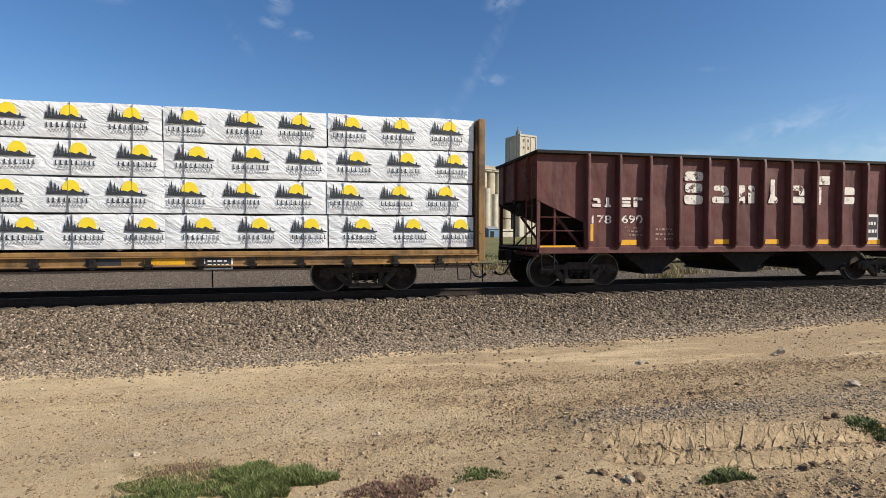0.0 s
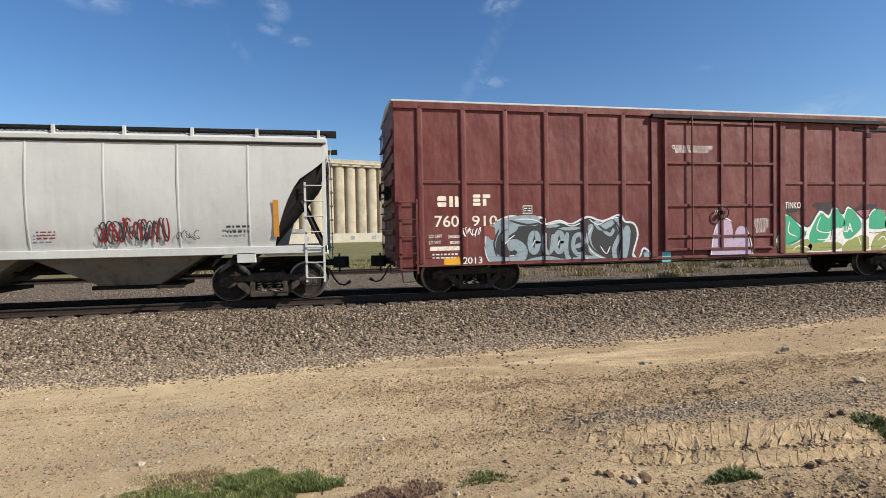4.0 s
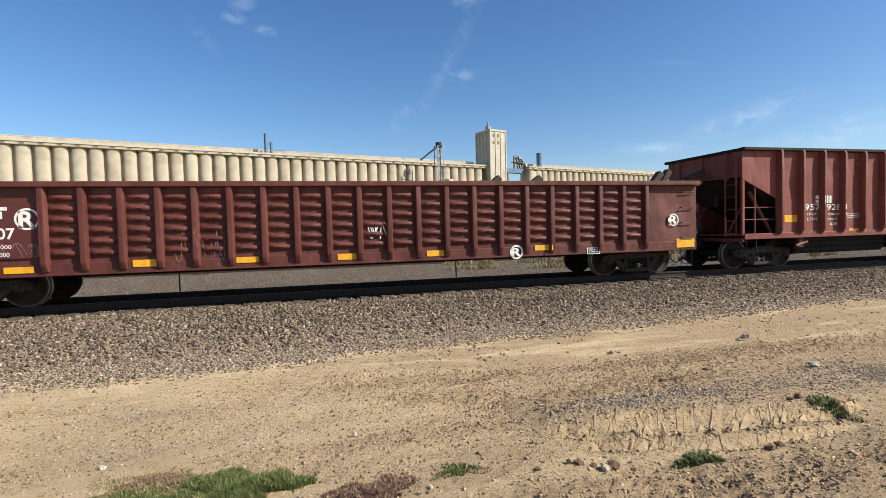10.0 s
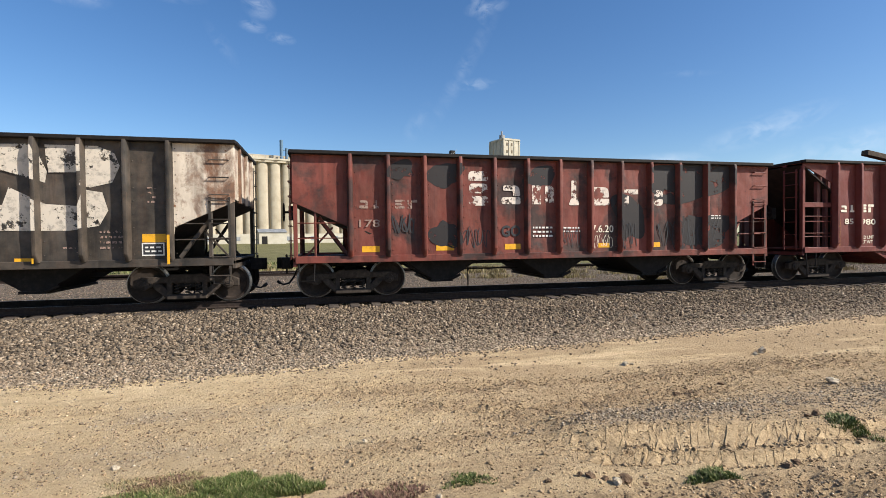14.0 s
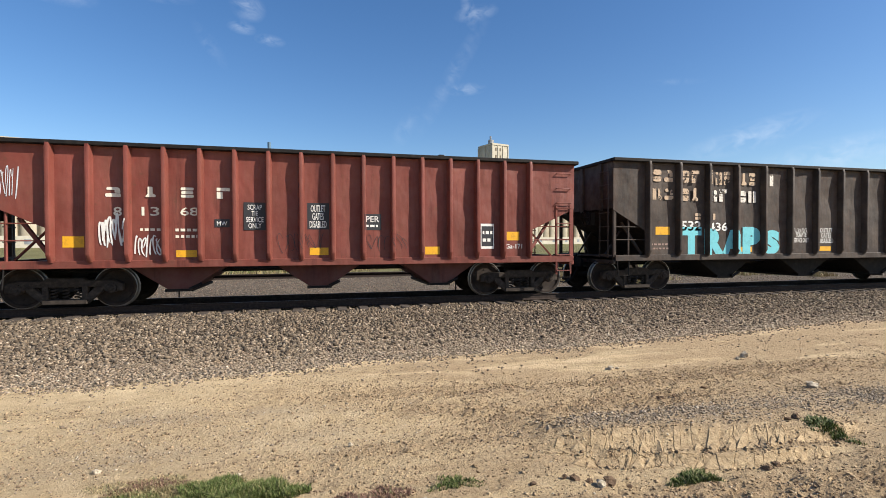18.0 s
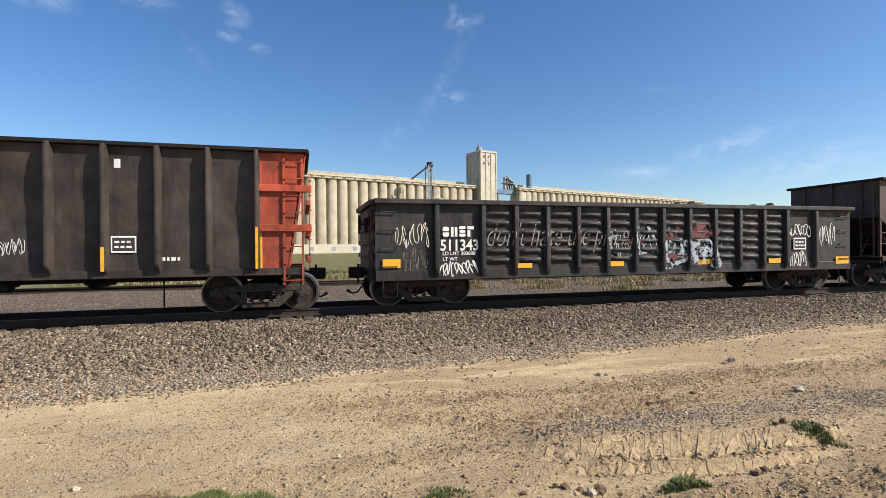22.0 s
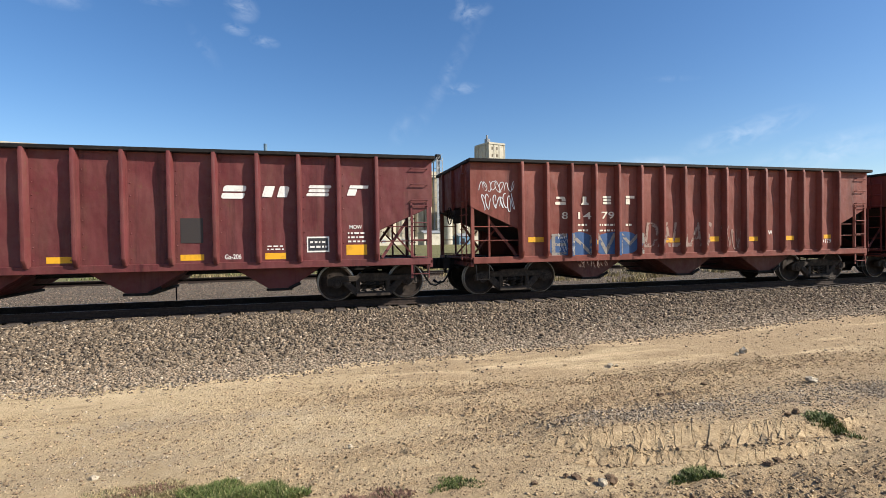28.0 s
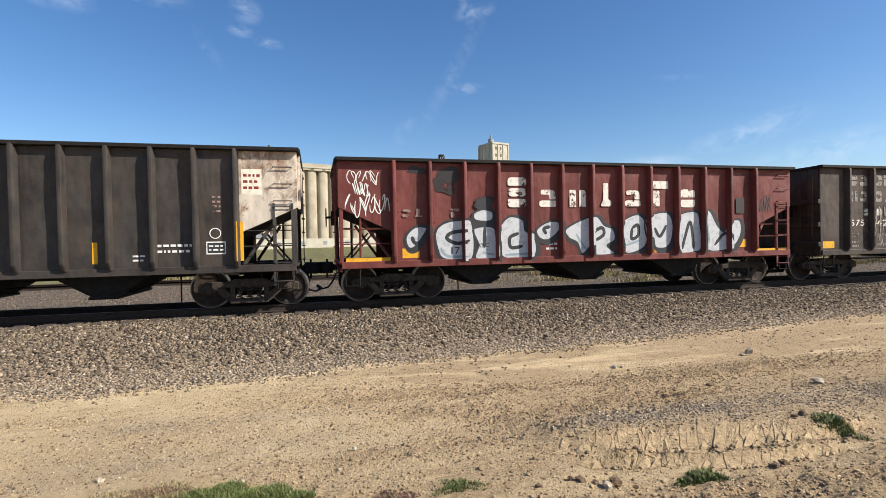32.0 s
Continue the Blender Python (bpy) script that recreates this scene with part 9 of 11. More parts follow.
# car 14
block_row(c14, (1,), -5.34, 2.06, -5.17, 2.28, 'worn_tan')
block_row(c14, (3,), -5.09, 2.06, -4.95, 2.28, 'worn_tan')
block_row(c14, (0, 4), -4.70, 2.05, -4.34, 2.29, 'worn_tan')
letters(c14, '7', -5.27, 1.71, -5.12, 1.93, 'worn_tan')
letters(c14, '907', -4.69, 1.68, -4.17, 1.92, 'worn_tan')
patch(c14, -5.95, 1.07, -5.84, 1.95, 'yellow', True, 'reflector')
patch(c14, -2.95, 1.04, -2.83, 1.52, 'yellow', True, 'reflector')
patch(c14, -0.05, 1.03, 0.06, 1.52, 'yellow', True, 'reflector')
patch(c14, 2.88, 1.03, 3.00, 1.53, 'yellow', True, 'reflector')
patch(c14, 5.89, 1.03, 6.02, 1.95, 'yellow', True, 'reflector')
framed_label(c14, 3.05, 1.41, 3.52, 1.76)
scrawl(c14, -5.70, 1.36, -5.17, 1.74, 'silver', 99, 5, 0.02)
scrawl(c14, 1.08, 1.38, 1.55, 1.70, 'silver', 100, 5, 0.018)
bars(c14, -4.53, 1.30, -4.23, 1.43, 2, 'faint_white', 101)
patch(c14, 3.12, 3.18, 3.24, 3.37, 'silver', True, 'painted_panel')
bars(c14, 3.91, 1.18, 4.35, 1.36, 1, 'white', 102)
scrawl(c14, -2.14, 1.31, -1.47, 1.85, 'faint_white', 103, 3, 0.015)

# car 15
block_row(c15, (5, 2), -3.80, 1.85, -3.09, 2.13, 'rust_tan', gap=1.3)
letters(c15, '514', -4.14, 1.54, -3.66, 1.79, 'rust_tan', bold=0.02)
letters(c15, '196', -3.27, 1.54, -2.72, 1.79, 'rust_tan', bold=0.02)
letters(c15, 'LD LMT', -4.08, 1.35, -3.66, 1.46, 'faint_white')
letters(c15, 'LT WT', -4.08, 1.19, -3.70, 1.30, 'faint_white')
patch(c15, -4.86, 1.09, -4.42, 1.32, 'yellow', True, 'reflector')
patch(c15, -2.36, 1.08, -1.95, 1.21, 'yellow', True, 'reflector')
patch(c15, 0.27, 1.09, 0.70, 1.22, 'yellow', True, 'reflector')
patch(c15, 2.61, 1.09, 3.03, 1.22, 'yellow', True, 'reflector')
patch(c15, 4.67, 1.07, 5.06, 1.35, 'yellow', True, 'reflector')
framed_label(c15, 3.59, 1.19, 4.06, 1.55)
bars(c15, -3.27, 1.31, -2.73, 1.44, 1, 'faint_white', 104)
bars(c15, 4.36, 1.13, 4.62, 1.27, 2, 'faint_white', 105)

# car 16
blob(c16, -2.40, 2.26, -0.02, 3.03, 'smoke', 106, lift=0.004, rough=0.15)
blob(c16, 1.74, 2.75, 3.31, 3.30, 'smoke', 107, lift=0.004, rough=0.25)
blob(c16, -1.75, 1.00, 0.76, 2.00, 'peel_cream', 108, lift=0.004, rough=0.08)
blob(c16, 0.88, 0.94, 3.56, 1.95, 'peel_cream', 109, lift=0.004, rough=0.1)
block_row(c16, (1,), -0.70, 2.27, -0.14, 2.68, 'worn_white')
block_row(c16, (3,), 0.23, 2.26, 0.58, 2.80, 'worn_white')
block_row(c16, (1,), 1.09, 2.28, 1.45, 2.67, 'worn_white')
block_row(c16, (4,), 1.83, 2.26, 2.23, 2.96, 'worn_white')
block_row(c16, (5,), 2.82, 2.26, 3.24, 2.72, 'worn_white')
patch(c16, -2.33, 2.27, -1.85, 2.48, 'worn_white', True, 'painted_panel')
scrawl(c16, -3.37, 2.00, -2.64, 2.31, 'silver', 110, 6, 0.025)
scrawl(c16, -2.47, 1.45, -1.90, 2.15, 'silver', 111, 5, 0.02)
scrawl(c16, -0.76, 2.00, -0.26, 2.25, 'silver', 112, 4, 0.02)
scrawl(c16, 0.14, 1.96, 0.66, 2.17, 'silver', 113, 4, 0.02)
scrawl(c16, 0.88, 1.34, 1.36, 1.93, 'silver', 114, 5, 0.025)
scrawl(c16, 3.58, 1.78, 4.25, 2.05, 'white', 115, 5, 0.03)
scrawl(c16, 4.51, 1.21, 5.13, 1.49, 'silver', 116, 5, 0.015)
letters(c16, 'COMAT', 4.62, 1.84, 5.03, 1.95, 'white')
patch(c16, -2.37, 1.08, -2.01, 1.20, 'yellow', True, 'reflector')
patch(c16, -0.69, 0.99, -0.18, 1.14, 'yellow', True, 'reflector')
patch(c16, 0.92, 1.05, 1.46, 1.21, 'yellow', True, 'reflector')
patch(c16, 2.65, 1.04, 3.16, 1.20, 'yellow', True, 'reflector')
patch(c16, 5.47, 0.90, 5.90, 1.04, 'yellow', True, 'reflector')
framed_label(c16, 3.63, 1.17, 4.20, 1.51)
scrawl(c16, -1.60, 1.09, 0.52, 1.94, 'amber', 117, 7, 0.04)
scrawl(c16, 1.72, 1.02, 3.50, 1.87, 'amber', 118, 6, 0.04)
scrawl(c16, 2.86, 1.53, 3.31, 2.00, 'white', 119, 4, 0.025)
blob(c16, -6.33, 2.38, -5.80, 2.92, 'cream', 120, lift=0.004, rough=0.1)
letters(c16, 'COMAT', -5.06, 1.47, -4.65, 1.60, 'white')
patch(c16, -6.50, 0.95, -5.74, 1.09, 'yellow', True, 'reflector')
patch(c16, -4.61, 1.01, -4.10, 1.15, 'yellow', True, 'reflector')
scrawl(c16, -3.44, 1.94, -2.81, 2.30, 'silver', 121, 4, 0.02)
block_row(c16, (1, 3), -5.15, 1.94, -4.70, 2.21, 'faint_white')
framed_label(c16, -5.06, 1.25, -4.65, 1.46)

# car 17
block_row(c17, (1,), -4.28, 2.34, -3.97, 2.57, 'cream')
block_row(c17, (3,), -3.56, 2.34, -3.28, 2.56, 'cream')
block_row(c17, (0,), -2.87, 2.36, -2.61, 2.58, 'cream')
block_row(c17, (4,), -2.16, 2.36, -1.89, 2.59, 'cream')
letters(c17, '8', -4.09, 1.97, -3.91, 2.15, 'cream')
letters(c17, '14', -3.61, 1.96, -3.22, 2.15, 'cream')
letters(c17, '79', -2.91, 1.97, -2.52, 2.16, 'cream')
bars(c17, -3.62, 1.75, -3.30, 1.87, 1, 'cream', 122)
bars(c17, -2.97, 1.74, -2.50, 1.87, 1, 'cream', 123)
bars(c17, -3.62, 1.61, -3.30, 1.72, 1, 'cream', 124)
bars(c17, -2.97, 1.60, -2.50, 1.71, 1, 'cream', 125)
bars(c17, -2.17, 1.74, -1.95, 1.87, 1, 'cream', 126)
blob(c17, -4.45, 0.98, -3.16, 1.60, 'blue', 127, lift=0.003, rough=0.06)
blob(c17, -3.09, 0.99, -1.75, 1.61, 'blue', 128, lift=0.003, rough=0.06)
letters(c17, 'ENVM', -4.39, 1.01, -1.70, 1.58, 'dim_white', bold=0.0, over=True, name='mural_letter', lift=0.006)
letters(c17, 'MOW', -4.20, 1.45, -3.94, 1.59, 'white')
letters(c17, 'MW', 2.58, 1.48, 2.83, 1.61, 'white')
patch(c17, -5.05, 1.37, -4.59, 1.50, 'yellow', True, 'reflector')
patch(c17, -3.62, 1.29, -3.12, 1.40, 'yellow', True, 'reflector')
patch(c17, -2.23, 1.28, -1.75, 1.41, 'yellow', True, 'reflector')
patch(c17, -0.88, 1.30, -0.42, 1.43, 'yellow', True, 'reflector')
patch(c17, 0.41, 1.31, 0.91, 1.45, 'yellow', True, 'reflector')
patch(c17, 1.80, 1.30, 2.30, 1.43, 'yellow', True, 'reflector')
patch(c17, 3.16, 1.31, 3.66, 1.44, 'yellow', True, 'reflector')
patch(c17, 4.61, 1.34, 5.11, 1.46, 'yellow', True, 'reflector')
letters(c17, 'DALLAS', -1.59, 1.17, 0.66, 1.87, 'faint_white', over=True, shear=0.2, name='sprayed_line')
scrawl(c17, 1.00, 1.06, 1.69, 1.74, 'faint_white', 129, 4, 0.03)
scrawl(c17, -6.37, 2.65, -5.39, 2.94, 'silver', 130, 5, 0.022)
scrawl(c17, -6.31, 2.19, -5.42, 2.61, 'silver', 131, 5, 0.03)
letters(c17, 'Ga-179', 4.58, 1.20, 5.11, 1.33, 'white')
scrawl(c17, -4.16, 1.10, -3.81, 1.44, 'silver', 132, 3, 0.012)
scrawl(c17, -3.67, 0.66, -2.73, 0.94, 'faint_white', 133, 5, 0.012)

# car 18
block_row(c18, (5,), 1.82, 2.44, 2.31, 2.75, 'white', slant=0.08, over=True)
block_row(c18, (2,), 2.68, 2.48, 3.22, 2.75, 'white', slant=0.08, over=True)
block_row(c18, (0,), 3.64, 2.51, 4.14, 2.76, 'white', slant=0.08, over=True)
block_row(c18, (4,), 4.56, 2.53, 4.99, 2.77, 'white', slant=0.08, over=True)
block_row(c18, (5, 2), -4.16, 2.22, -3.73, 2.47, 'white')
block_row(c18, (0, 4), -3.22, 2.24, -2.84, 2.48, 'white')
letters(c18, '617', -4.19, 1.82, -3.74, 2.05, 'white', bold=0.02)
letters(c18, '403', -3.32, 1.83, -2.73, 2.04, 'white', bold=0.02)
letters(c18, 'MOW', -4.99, 1.69, -4.74, 1.80, 'white')
letters(c18, 'MOW', 4.61, 1.75, 4.90, 1.84, 'white')
patch(c18, 1.01, 1.47, 1.46, 2.01, 'patch_dark', True, 'painted_panel')
patch(c18, -3.36, 1.10, -2.89, 1.22, 'yellow', True, 'reflector')
patch(c18, -1.48, 1.09, -1.02, 1.22, 'yellow', True, 'reflector')
patch(c18, 1.00, 1.09, 1.47, 1.22, 'yellow', True, 'reflector')
patch(c18, 2.73, 1.08, 3.18, 1.22, 'yellow', True, 'reflector')
patch(c18, 4.53, 1.14, 5.01, 1.38, 'yellow', True, 'reflector')
patch(c18, -5.06, 1.38, -4.63, 1.52, 'yellow', True, 'reflector')
patch(c18, -5.07, 1.16, -4.63, 1.26, 'yellow', True, 'reflector')
framed_label(c18, 3.64, 1.22, 4.14, 1.58)
letters(c18, 'LD LMT', -4.11, 1.45, -3.86, 1.54, 'white')
letters(c18, 'LT WT', -4.11, 1.29, -3.89, 1.37, 'white')
letters(c18, 'Ga-206', 1.89, 1.10, 2.23, 1.21, 'white')
blob(c18, -3.46, 1.29, -2.74, 1.76, 'smoke', 134, lift=0.002, rough=0.25)
bars(c18, -3.24, 1.29, -2.90, 1.53, 2, 'white', 135)
bars(c18, 4.57, 1.41, 4.98, 1.70, 3, 'white', 136)
bars(c18, 2.78, 1.27, 3.13, 1.41, 2, 'white', 137)
bars(c18, -5.05, 1.30, -4.68, 1.36, 1, 'white', 138)

# car 19
block_row(c19, (5, 1), -5.75, 2.93, -5.05, 3.27, 'dim_white')
block_row(c19, (5, 4), -4.70, 2.94, -4.09, 3.28, 'dim_white')
block_row(c19, (4, 2), -3.60, 2.93, -2.91, 3.29, 'worn_white')
block_row(c19, (5, 3), -2.60, 2.92, -2.05, 3.28, 'worn_white')
block_row(c19, (0, 2), -1.69, 2.92, -1.03, 3.29, 'worn_white')
block_row(c19, (2, 1), -5.74, 2.44, -5.06, 2.78, 'dim_white')
block_row(c19, (5, 3), -4.71, 2.43, -4.08, 2.78, 'dim_white')
block_row(c19, (2, 4), -3.64, 2.42, -2.94, 2.78, 'dim_white')
block_row(c19, (5, 2), -2.61, 2.42, -1.94, 2.77, 'worn_white')
block_row(c19, (5, 2), -5.20, 2.00, -4.46, 2.23, 'worn_white', gap=1.8)
letters(c19, '575', -5.74, 1.68, -5.17, 1.87, 'worn_white')
letters(c19, '420', -4.67, 1.66, -3.95, 1.87, 'worn_white')
letters(c19, 'LD LMT', -5.74, 1.34, -5.40, 1.45, 'dim_white')
letters(c19, '201900 GT', -4.65, 1.31, -4.01, 1.42, 'dim_white')
bars(c19, -5.73, 1.00, -5.40, 1.24, 2, 'dim_white', 139)
letters(c19, 'BN12-85', -4.66, 1.04, -4.17, 1.14, 'dim_white')
bars(c19, -3.63, 1.12, -2.85, 1.50, 3, 'dim_white', 140)
scrawl(c19, -4.95, 1.08, -2.84, 2.27, 'dim_white', 141, 8, 0.05)
scrawl(c19, -2.65, 1.16, -1.96, 1.94, 'dim_white', 142, 3, 0.05)
patch(c19, -6.84, 1.01, -6.39, 1.22, 'yellow', True, 'reflector')
patch(c19, -3.39, 0.98, -2.95, 1.10, 'yellow', True, 'reflector')
patch(c19, -0.77, 0.99, -0.31, 1.13, 'yellow', True, 'reflector')
patch(c19, 1.25, 0.99, 1.65, 1.10, 'yellow', True, 'reflector')
patch(c19, 3.88, 0.96, 4.40, 1.14, 'yellow', True, 'reflector')
patch(c19, 6.03, 1.00, 6.48, 1.18, 'yellow', True, 'reflector')
framed_label(c19, 5.09, 1.14, 5.55, 1.42)
patch(c19, 5.98, 2.17, 6.90, 2.59, 'worn_white', True, 'painted_panel')
disc(c19, 5.32, 1.57, 0.09, 'white', 0.07, cross=False)
shape_mark(c19, [(2.03, 3.24), (4.24, 3.25), (4.54, 2.94), (4.43, 2.41), (3.81, 2.41), (3.82, 2.71), (3.08, 2.63), (2.69, 2.92), (1.91, 2.69)], 'logo_grey')
shape_mark(c19, [(1.67, 2.02), (2.52, 2.02), (2.68, 2.22), (3.80, 2.01), (3.89, 2.31), (4.31, 2.26), (4.21, 1.74), (3.79, 1.52), (1.54, 1.51)], 'logo_grey')

# car 20
block_row(c20, (1, 3), -5.11, 2.05, -4.61, 2.25, 'faint_white')
block_row(c20, (4,), -3.90, 2.03, -3.68, 2.25, 'faint_white')
block_row(c20, (0,), -2.39, 2.28, -1.88, 3.04, 'worn_white')
block_row(c20, (1,), -1.53, 2.29, -1.06, 2.77, 'worn_white')
block_row(c20, (2,), -0.66, 2.29, -0.19, 2.77, 'worn_white')
block_row(c20, (3,), 0.21, 2.30, 0.60, 2.92, 'worn_white')
block_row(c20, (1,), 0.99, 2.30, 1.47, 2.77, 'worn_white')
block_row(c20, (4,), 1.84, 2.30, 2.36, 2.99, 'worn_white')
block_row(c20, (5,), 2.74, 2.27, 3.25, 2.80, 'worn_white')
blob(c20, -4.32, 2.65, -3.67, 3.24, 'smoke', 143, lift=0.003, rough=0.25)
blob(c20, -4.95, 3.08, -4.48, 3.26, 'smoke', 144, lift=0.003, rough=0.25)
blob(c20, -3.29, 2.23, -2.75, 2.54, 'smoke', 145, lift=0.003, rough=0.25)
scrawl(c20, -6.41, 2.82, -5.62, 3.17, 'white', 146, 4, 0.03)
scrawl(c20, -6.27, 2.53, -5.88, 2.91, 'white', 147, 4, 0.03)
scrawl(c20, -6.45, 2.07, -5.41, 2.61, 'white', 148, 5, 0.035)
patch(c20, 4.64, 2.09, 4.93, 2.53, 'patch_dark', True, 'painted_panel')
scrawl(c20, 5.29, 2.11, 5.92, 2.64, 'ink', 149, 5, 0.025)
stroke(c20, [(-4.25, 1.64), (-4.03, 1.87), (-3.58, 1.93), (-3.31, 1.84), (-3.33, 0.96), (-4.05, 0.97), (-4.23, 1.26)], 0.16, 'ink', 0.0040, True)
form(c20, [(-4.29, 1.68), (-4.06, 1.90), (-3.61, 1.97), (-3.35, 1.88), (-3.37, 1.00), (-4.08, 1.01), (-4.26, 1.30)], 'chrome', 0.0058)
stroke(c20, [(-4.29, 1.68), (-4.06, 1.90), (-3.61, 1.97), (-3.35, 1.88), (-3.37, 1.00), (-4.08, 1.01), (-4.26, 1.30)], 0.05, 'ink', 0.0074, True)
stroke(c20, [(-3.28, 1.70), (-2.78, 1.75), (-2.69, 1.51), (-2.66, 0.96), (-3.23, 0.96), (-3.16, 1.31)], 0.16, 'ink', 0.0041, True)
form(c20, [(-3.32, 1.74), (-2.82, 1.79), (-2.72, 1.55), (-2.70, 1.00), (-3.27, 1.00), (-3.20, 1.35)], 'chrome', 0.0059)
stroke(c20, [(-3.32, 1.74), (-2.82, 1.79), (-2.72, 1.55), (-2.70, 1.00), (-3.27, 1.00), (-3.20, 1.35)], 0.05, 'ink', 0.0075, True)
stroke(c20, [(-3.28, 2.08), (-3.04, 2.19), (-2.78, 2.12), (-2.81, 1.91), (-3.21, 1.91)], 0.16, 'ink', 0.0042, True)
form(c20, [(-3.31, 2.12), (-3.08, 2.23), (-2.81, 2.16), (-2.85, 1.94), (-3.25, 1.95)], 'chrome', 0.0060)
stroke(c20, [(-3.31, 2.12), (-3.08, 2.23), (-2.81, 2.16), (-2.85, 1.94), (-3.25, 1.95)], 0.05, 'ink', 0.0076, True)
stroke(c20, [(-2.61, 1.69), (-2.33, 2.00), (-1.95, 1.92), (-1.89, 1.65), (-1.64, 1.50), (-1.65, 0.99), (-2.46, 0.95), (-2.62, 1.30)], 0.16, 'ink', 0.0043, True)
form(c20, [(-2.65, 1.73), (-2.37, 2.04), (-1.99, 1.96), (-1.93, 1.69), (-1.68, 1.54), (-1.69, 1.03), (-2.49, 0.99), (-2.66, 1.34)], 'chrome', 0.0061)
stroke(c20, [(-2.65, 1.73), (-2.37, 2.04), (-1.99, 1.96), (-1.93, 1.69), (-1.68, 1.54), (-1.69, 1.03), (-2.49, 0.99), (-2.66, 1.34)], 0.05, 'ink', 0.0077, True)
stroke(c20, [(-5.00, 1.54), (-4.78, 1.76), (-4.47, 1.75), (-4.60, 1.49), (-4.79, 1.27), (-4.95, 1.28)], 0.16, 'ink', 0.0044, True)
form(c20, [(-5.03, 1.57), (-4.81, 1.80), (-4.51, 1.78), (-4.64, 1.53), (-4.83, 1.31), (-4.98, 1.32)], 'chrome', 0.0062)
stroke(c20, [(-5.03, 1.57), (-4.81, 1.80), (-4.51, 1.78), (-4.64, 1.53), (-4.83, 1.31), (-4.98, 1.32)], 0.05, 'ink', 0.0078, True)
stroke(c20, [(-0.71, 1.70), (0.09, 2.01), (0.39, 1.76), (0.66, 1.65), (0.71, 1.35), (0.47, 1.21), (0.71, 0.99), (0.07, 0.97), (0.01, 1.22), (-0.27, 1.00), (-0.42, 1.30), (-0.68, 1.45)], 0.16, 'ink', 0.0045, True)
form(c20, [(-0.75, 1.74), (0.05, 2.05), (0.35, 1.80), (0.62, 1.69), (0.67, 1.40), (0.43, 1.25), (0.66, 1.03), (0.03, 1.01), (-0.03, 1.26), (-0.31, 1.04), (-0.46, 1.34), (-0.72, 1.49)], 'chrome', 0.0063)
stroke(c20, [(-0.75, 1.74), (0.05, 2.05), (0.35, 1.80), (0.62, 1.69), (0.67, 1.40), (0.43, 1.25), (0.66, 1.03), (0.03, 1.01), (-0.03, 1.26), (-0.31, 1.04), (-0.46, 1.34), (-0.72, 1.49)], 0.05, 'ink', 0.0079, True)
stroke(c20, [(0.90, 1.81), (1.43, 2.04), (1.71, 1.73), (1.66, 1.18), (1.09, 0.98), (0.87, 1.35)], 0.16, 'ink', 0.0046, True)
form(c20, [(0.86, 1.85), (1.38, 2.08), (1.66, 1.77), (1.61, 1.22), (1.04, 1.02), (0.83, 1.39)], 'chrome', 0.0064)
stroke(c20, [(0.86, 1.85), (1.38, 2.08), (1.66, 1.77), (1.61, 1.22), (1.04, 1.02), (0.83, 1.39)], 0.05, 'ink', 0.0080, True)
stroke(c20, [(1.69, 1.92), (2.32, 2.09), (2.54, 1.80), (2.49, 1.32), (2.30, 1.10), (1.99, 1.13), (1.91, 1.41), (1.70, 1.41)], 0.16, 'ink', 0.0047, True)
form(c20, [(1.64, 1.97), (2.27, 2.14), (2.50, 1.84), (2.45, 1.37), (2.26, 1.15), (1.94, 1.17), (1.86, 1.45), (1.66, 1.46)], 'chrome', 0.0065)
stroke(c20, [(1.64, 1.97), (2.27, 2.14), (2.50, 1.84), (2.45, 1.37), (2.26, 1.15), (1.94, 1.17), (1.86, 1.45), (1.66, 1.46)], 0.05, 'ink', 0.0081, True)
stroke(c20, [(2.60, 1.64), (2.76, 2.02), (3.32, 2.10), (3.45, 1.71), (3.49, 1.10), (3.26, 0.97), (2.66, 1.00)], 0.16, 'ink', 0.0048, True)
form(c20, [(2.56, 1.68), (2.71, 2.06), (3.28, 2.14), (3.40, 1.76), (3.44, 1.15), (3.22, 1.01), (2.61, 1.04)], 'chrome', 0.0066)
stroke(c20, [(2.56, 1.68), (2.71, 2.06), (3.28, 2.14), (3.40, 1.76), (3.44, 1.15), (3.22, 1.01), (2.61, 1.04)], 0.05, 'ink', 0.0082, True)
stroke(c20, [(3.52, 1.99), (3.77, 2.14), (4.03, 1.72), (4.25, 1.54), (4.44, 1.81), (4.81, 1.85), (4.85, 1.45), (4.52, 1.05), (3.79, 0.97), (3.58, 1.22)], 0.16, 'ink', 0.0049, True)
form(c20, [(3.48, 2.04), (3.72, 2.18), (3.98, 1.77), (4.20, 1.58), (4.39, 1.85), (4.76, 1.89), (4.80, 1.49), (4.47, 1.10), (3.75, 1.02), (3.53, 1.27)], 'chrome', 0.0067)
stroke(c20, [(3.48, 2.04), (3.72, 2.18), (3.98, 1.77), (4.20, 1.58), (4.39, 1.85), (4.76, 1.89), (4.80, 1.49), (4.47, 1.10), (3.75, 1.02), (3.53, 1.27)], 0.05, 'ink', 0.0083, True)
stroke(c20, [(-1.58, 1.65), (-1.29, 1.85), (-0.97, 1.86), (-0.93, 1.64), (-1.23, 1.40), (-1.48, 1.43)], 0.16, 'ink', 0.0050, True)
form(c20, [(-1.62, 1.69), (-1.33, 1.89), (-1.00, 1.90), (-0.97, 1.68), (-1.27, 1.44), (-1.52, 1.47)], 'chrome', 0.0068)
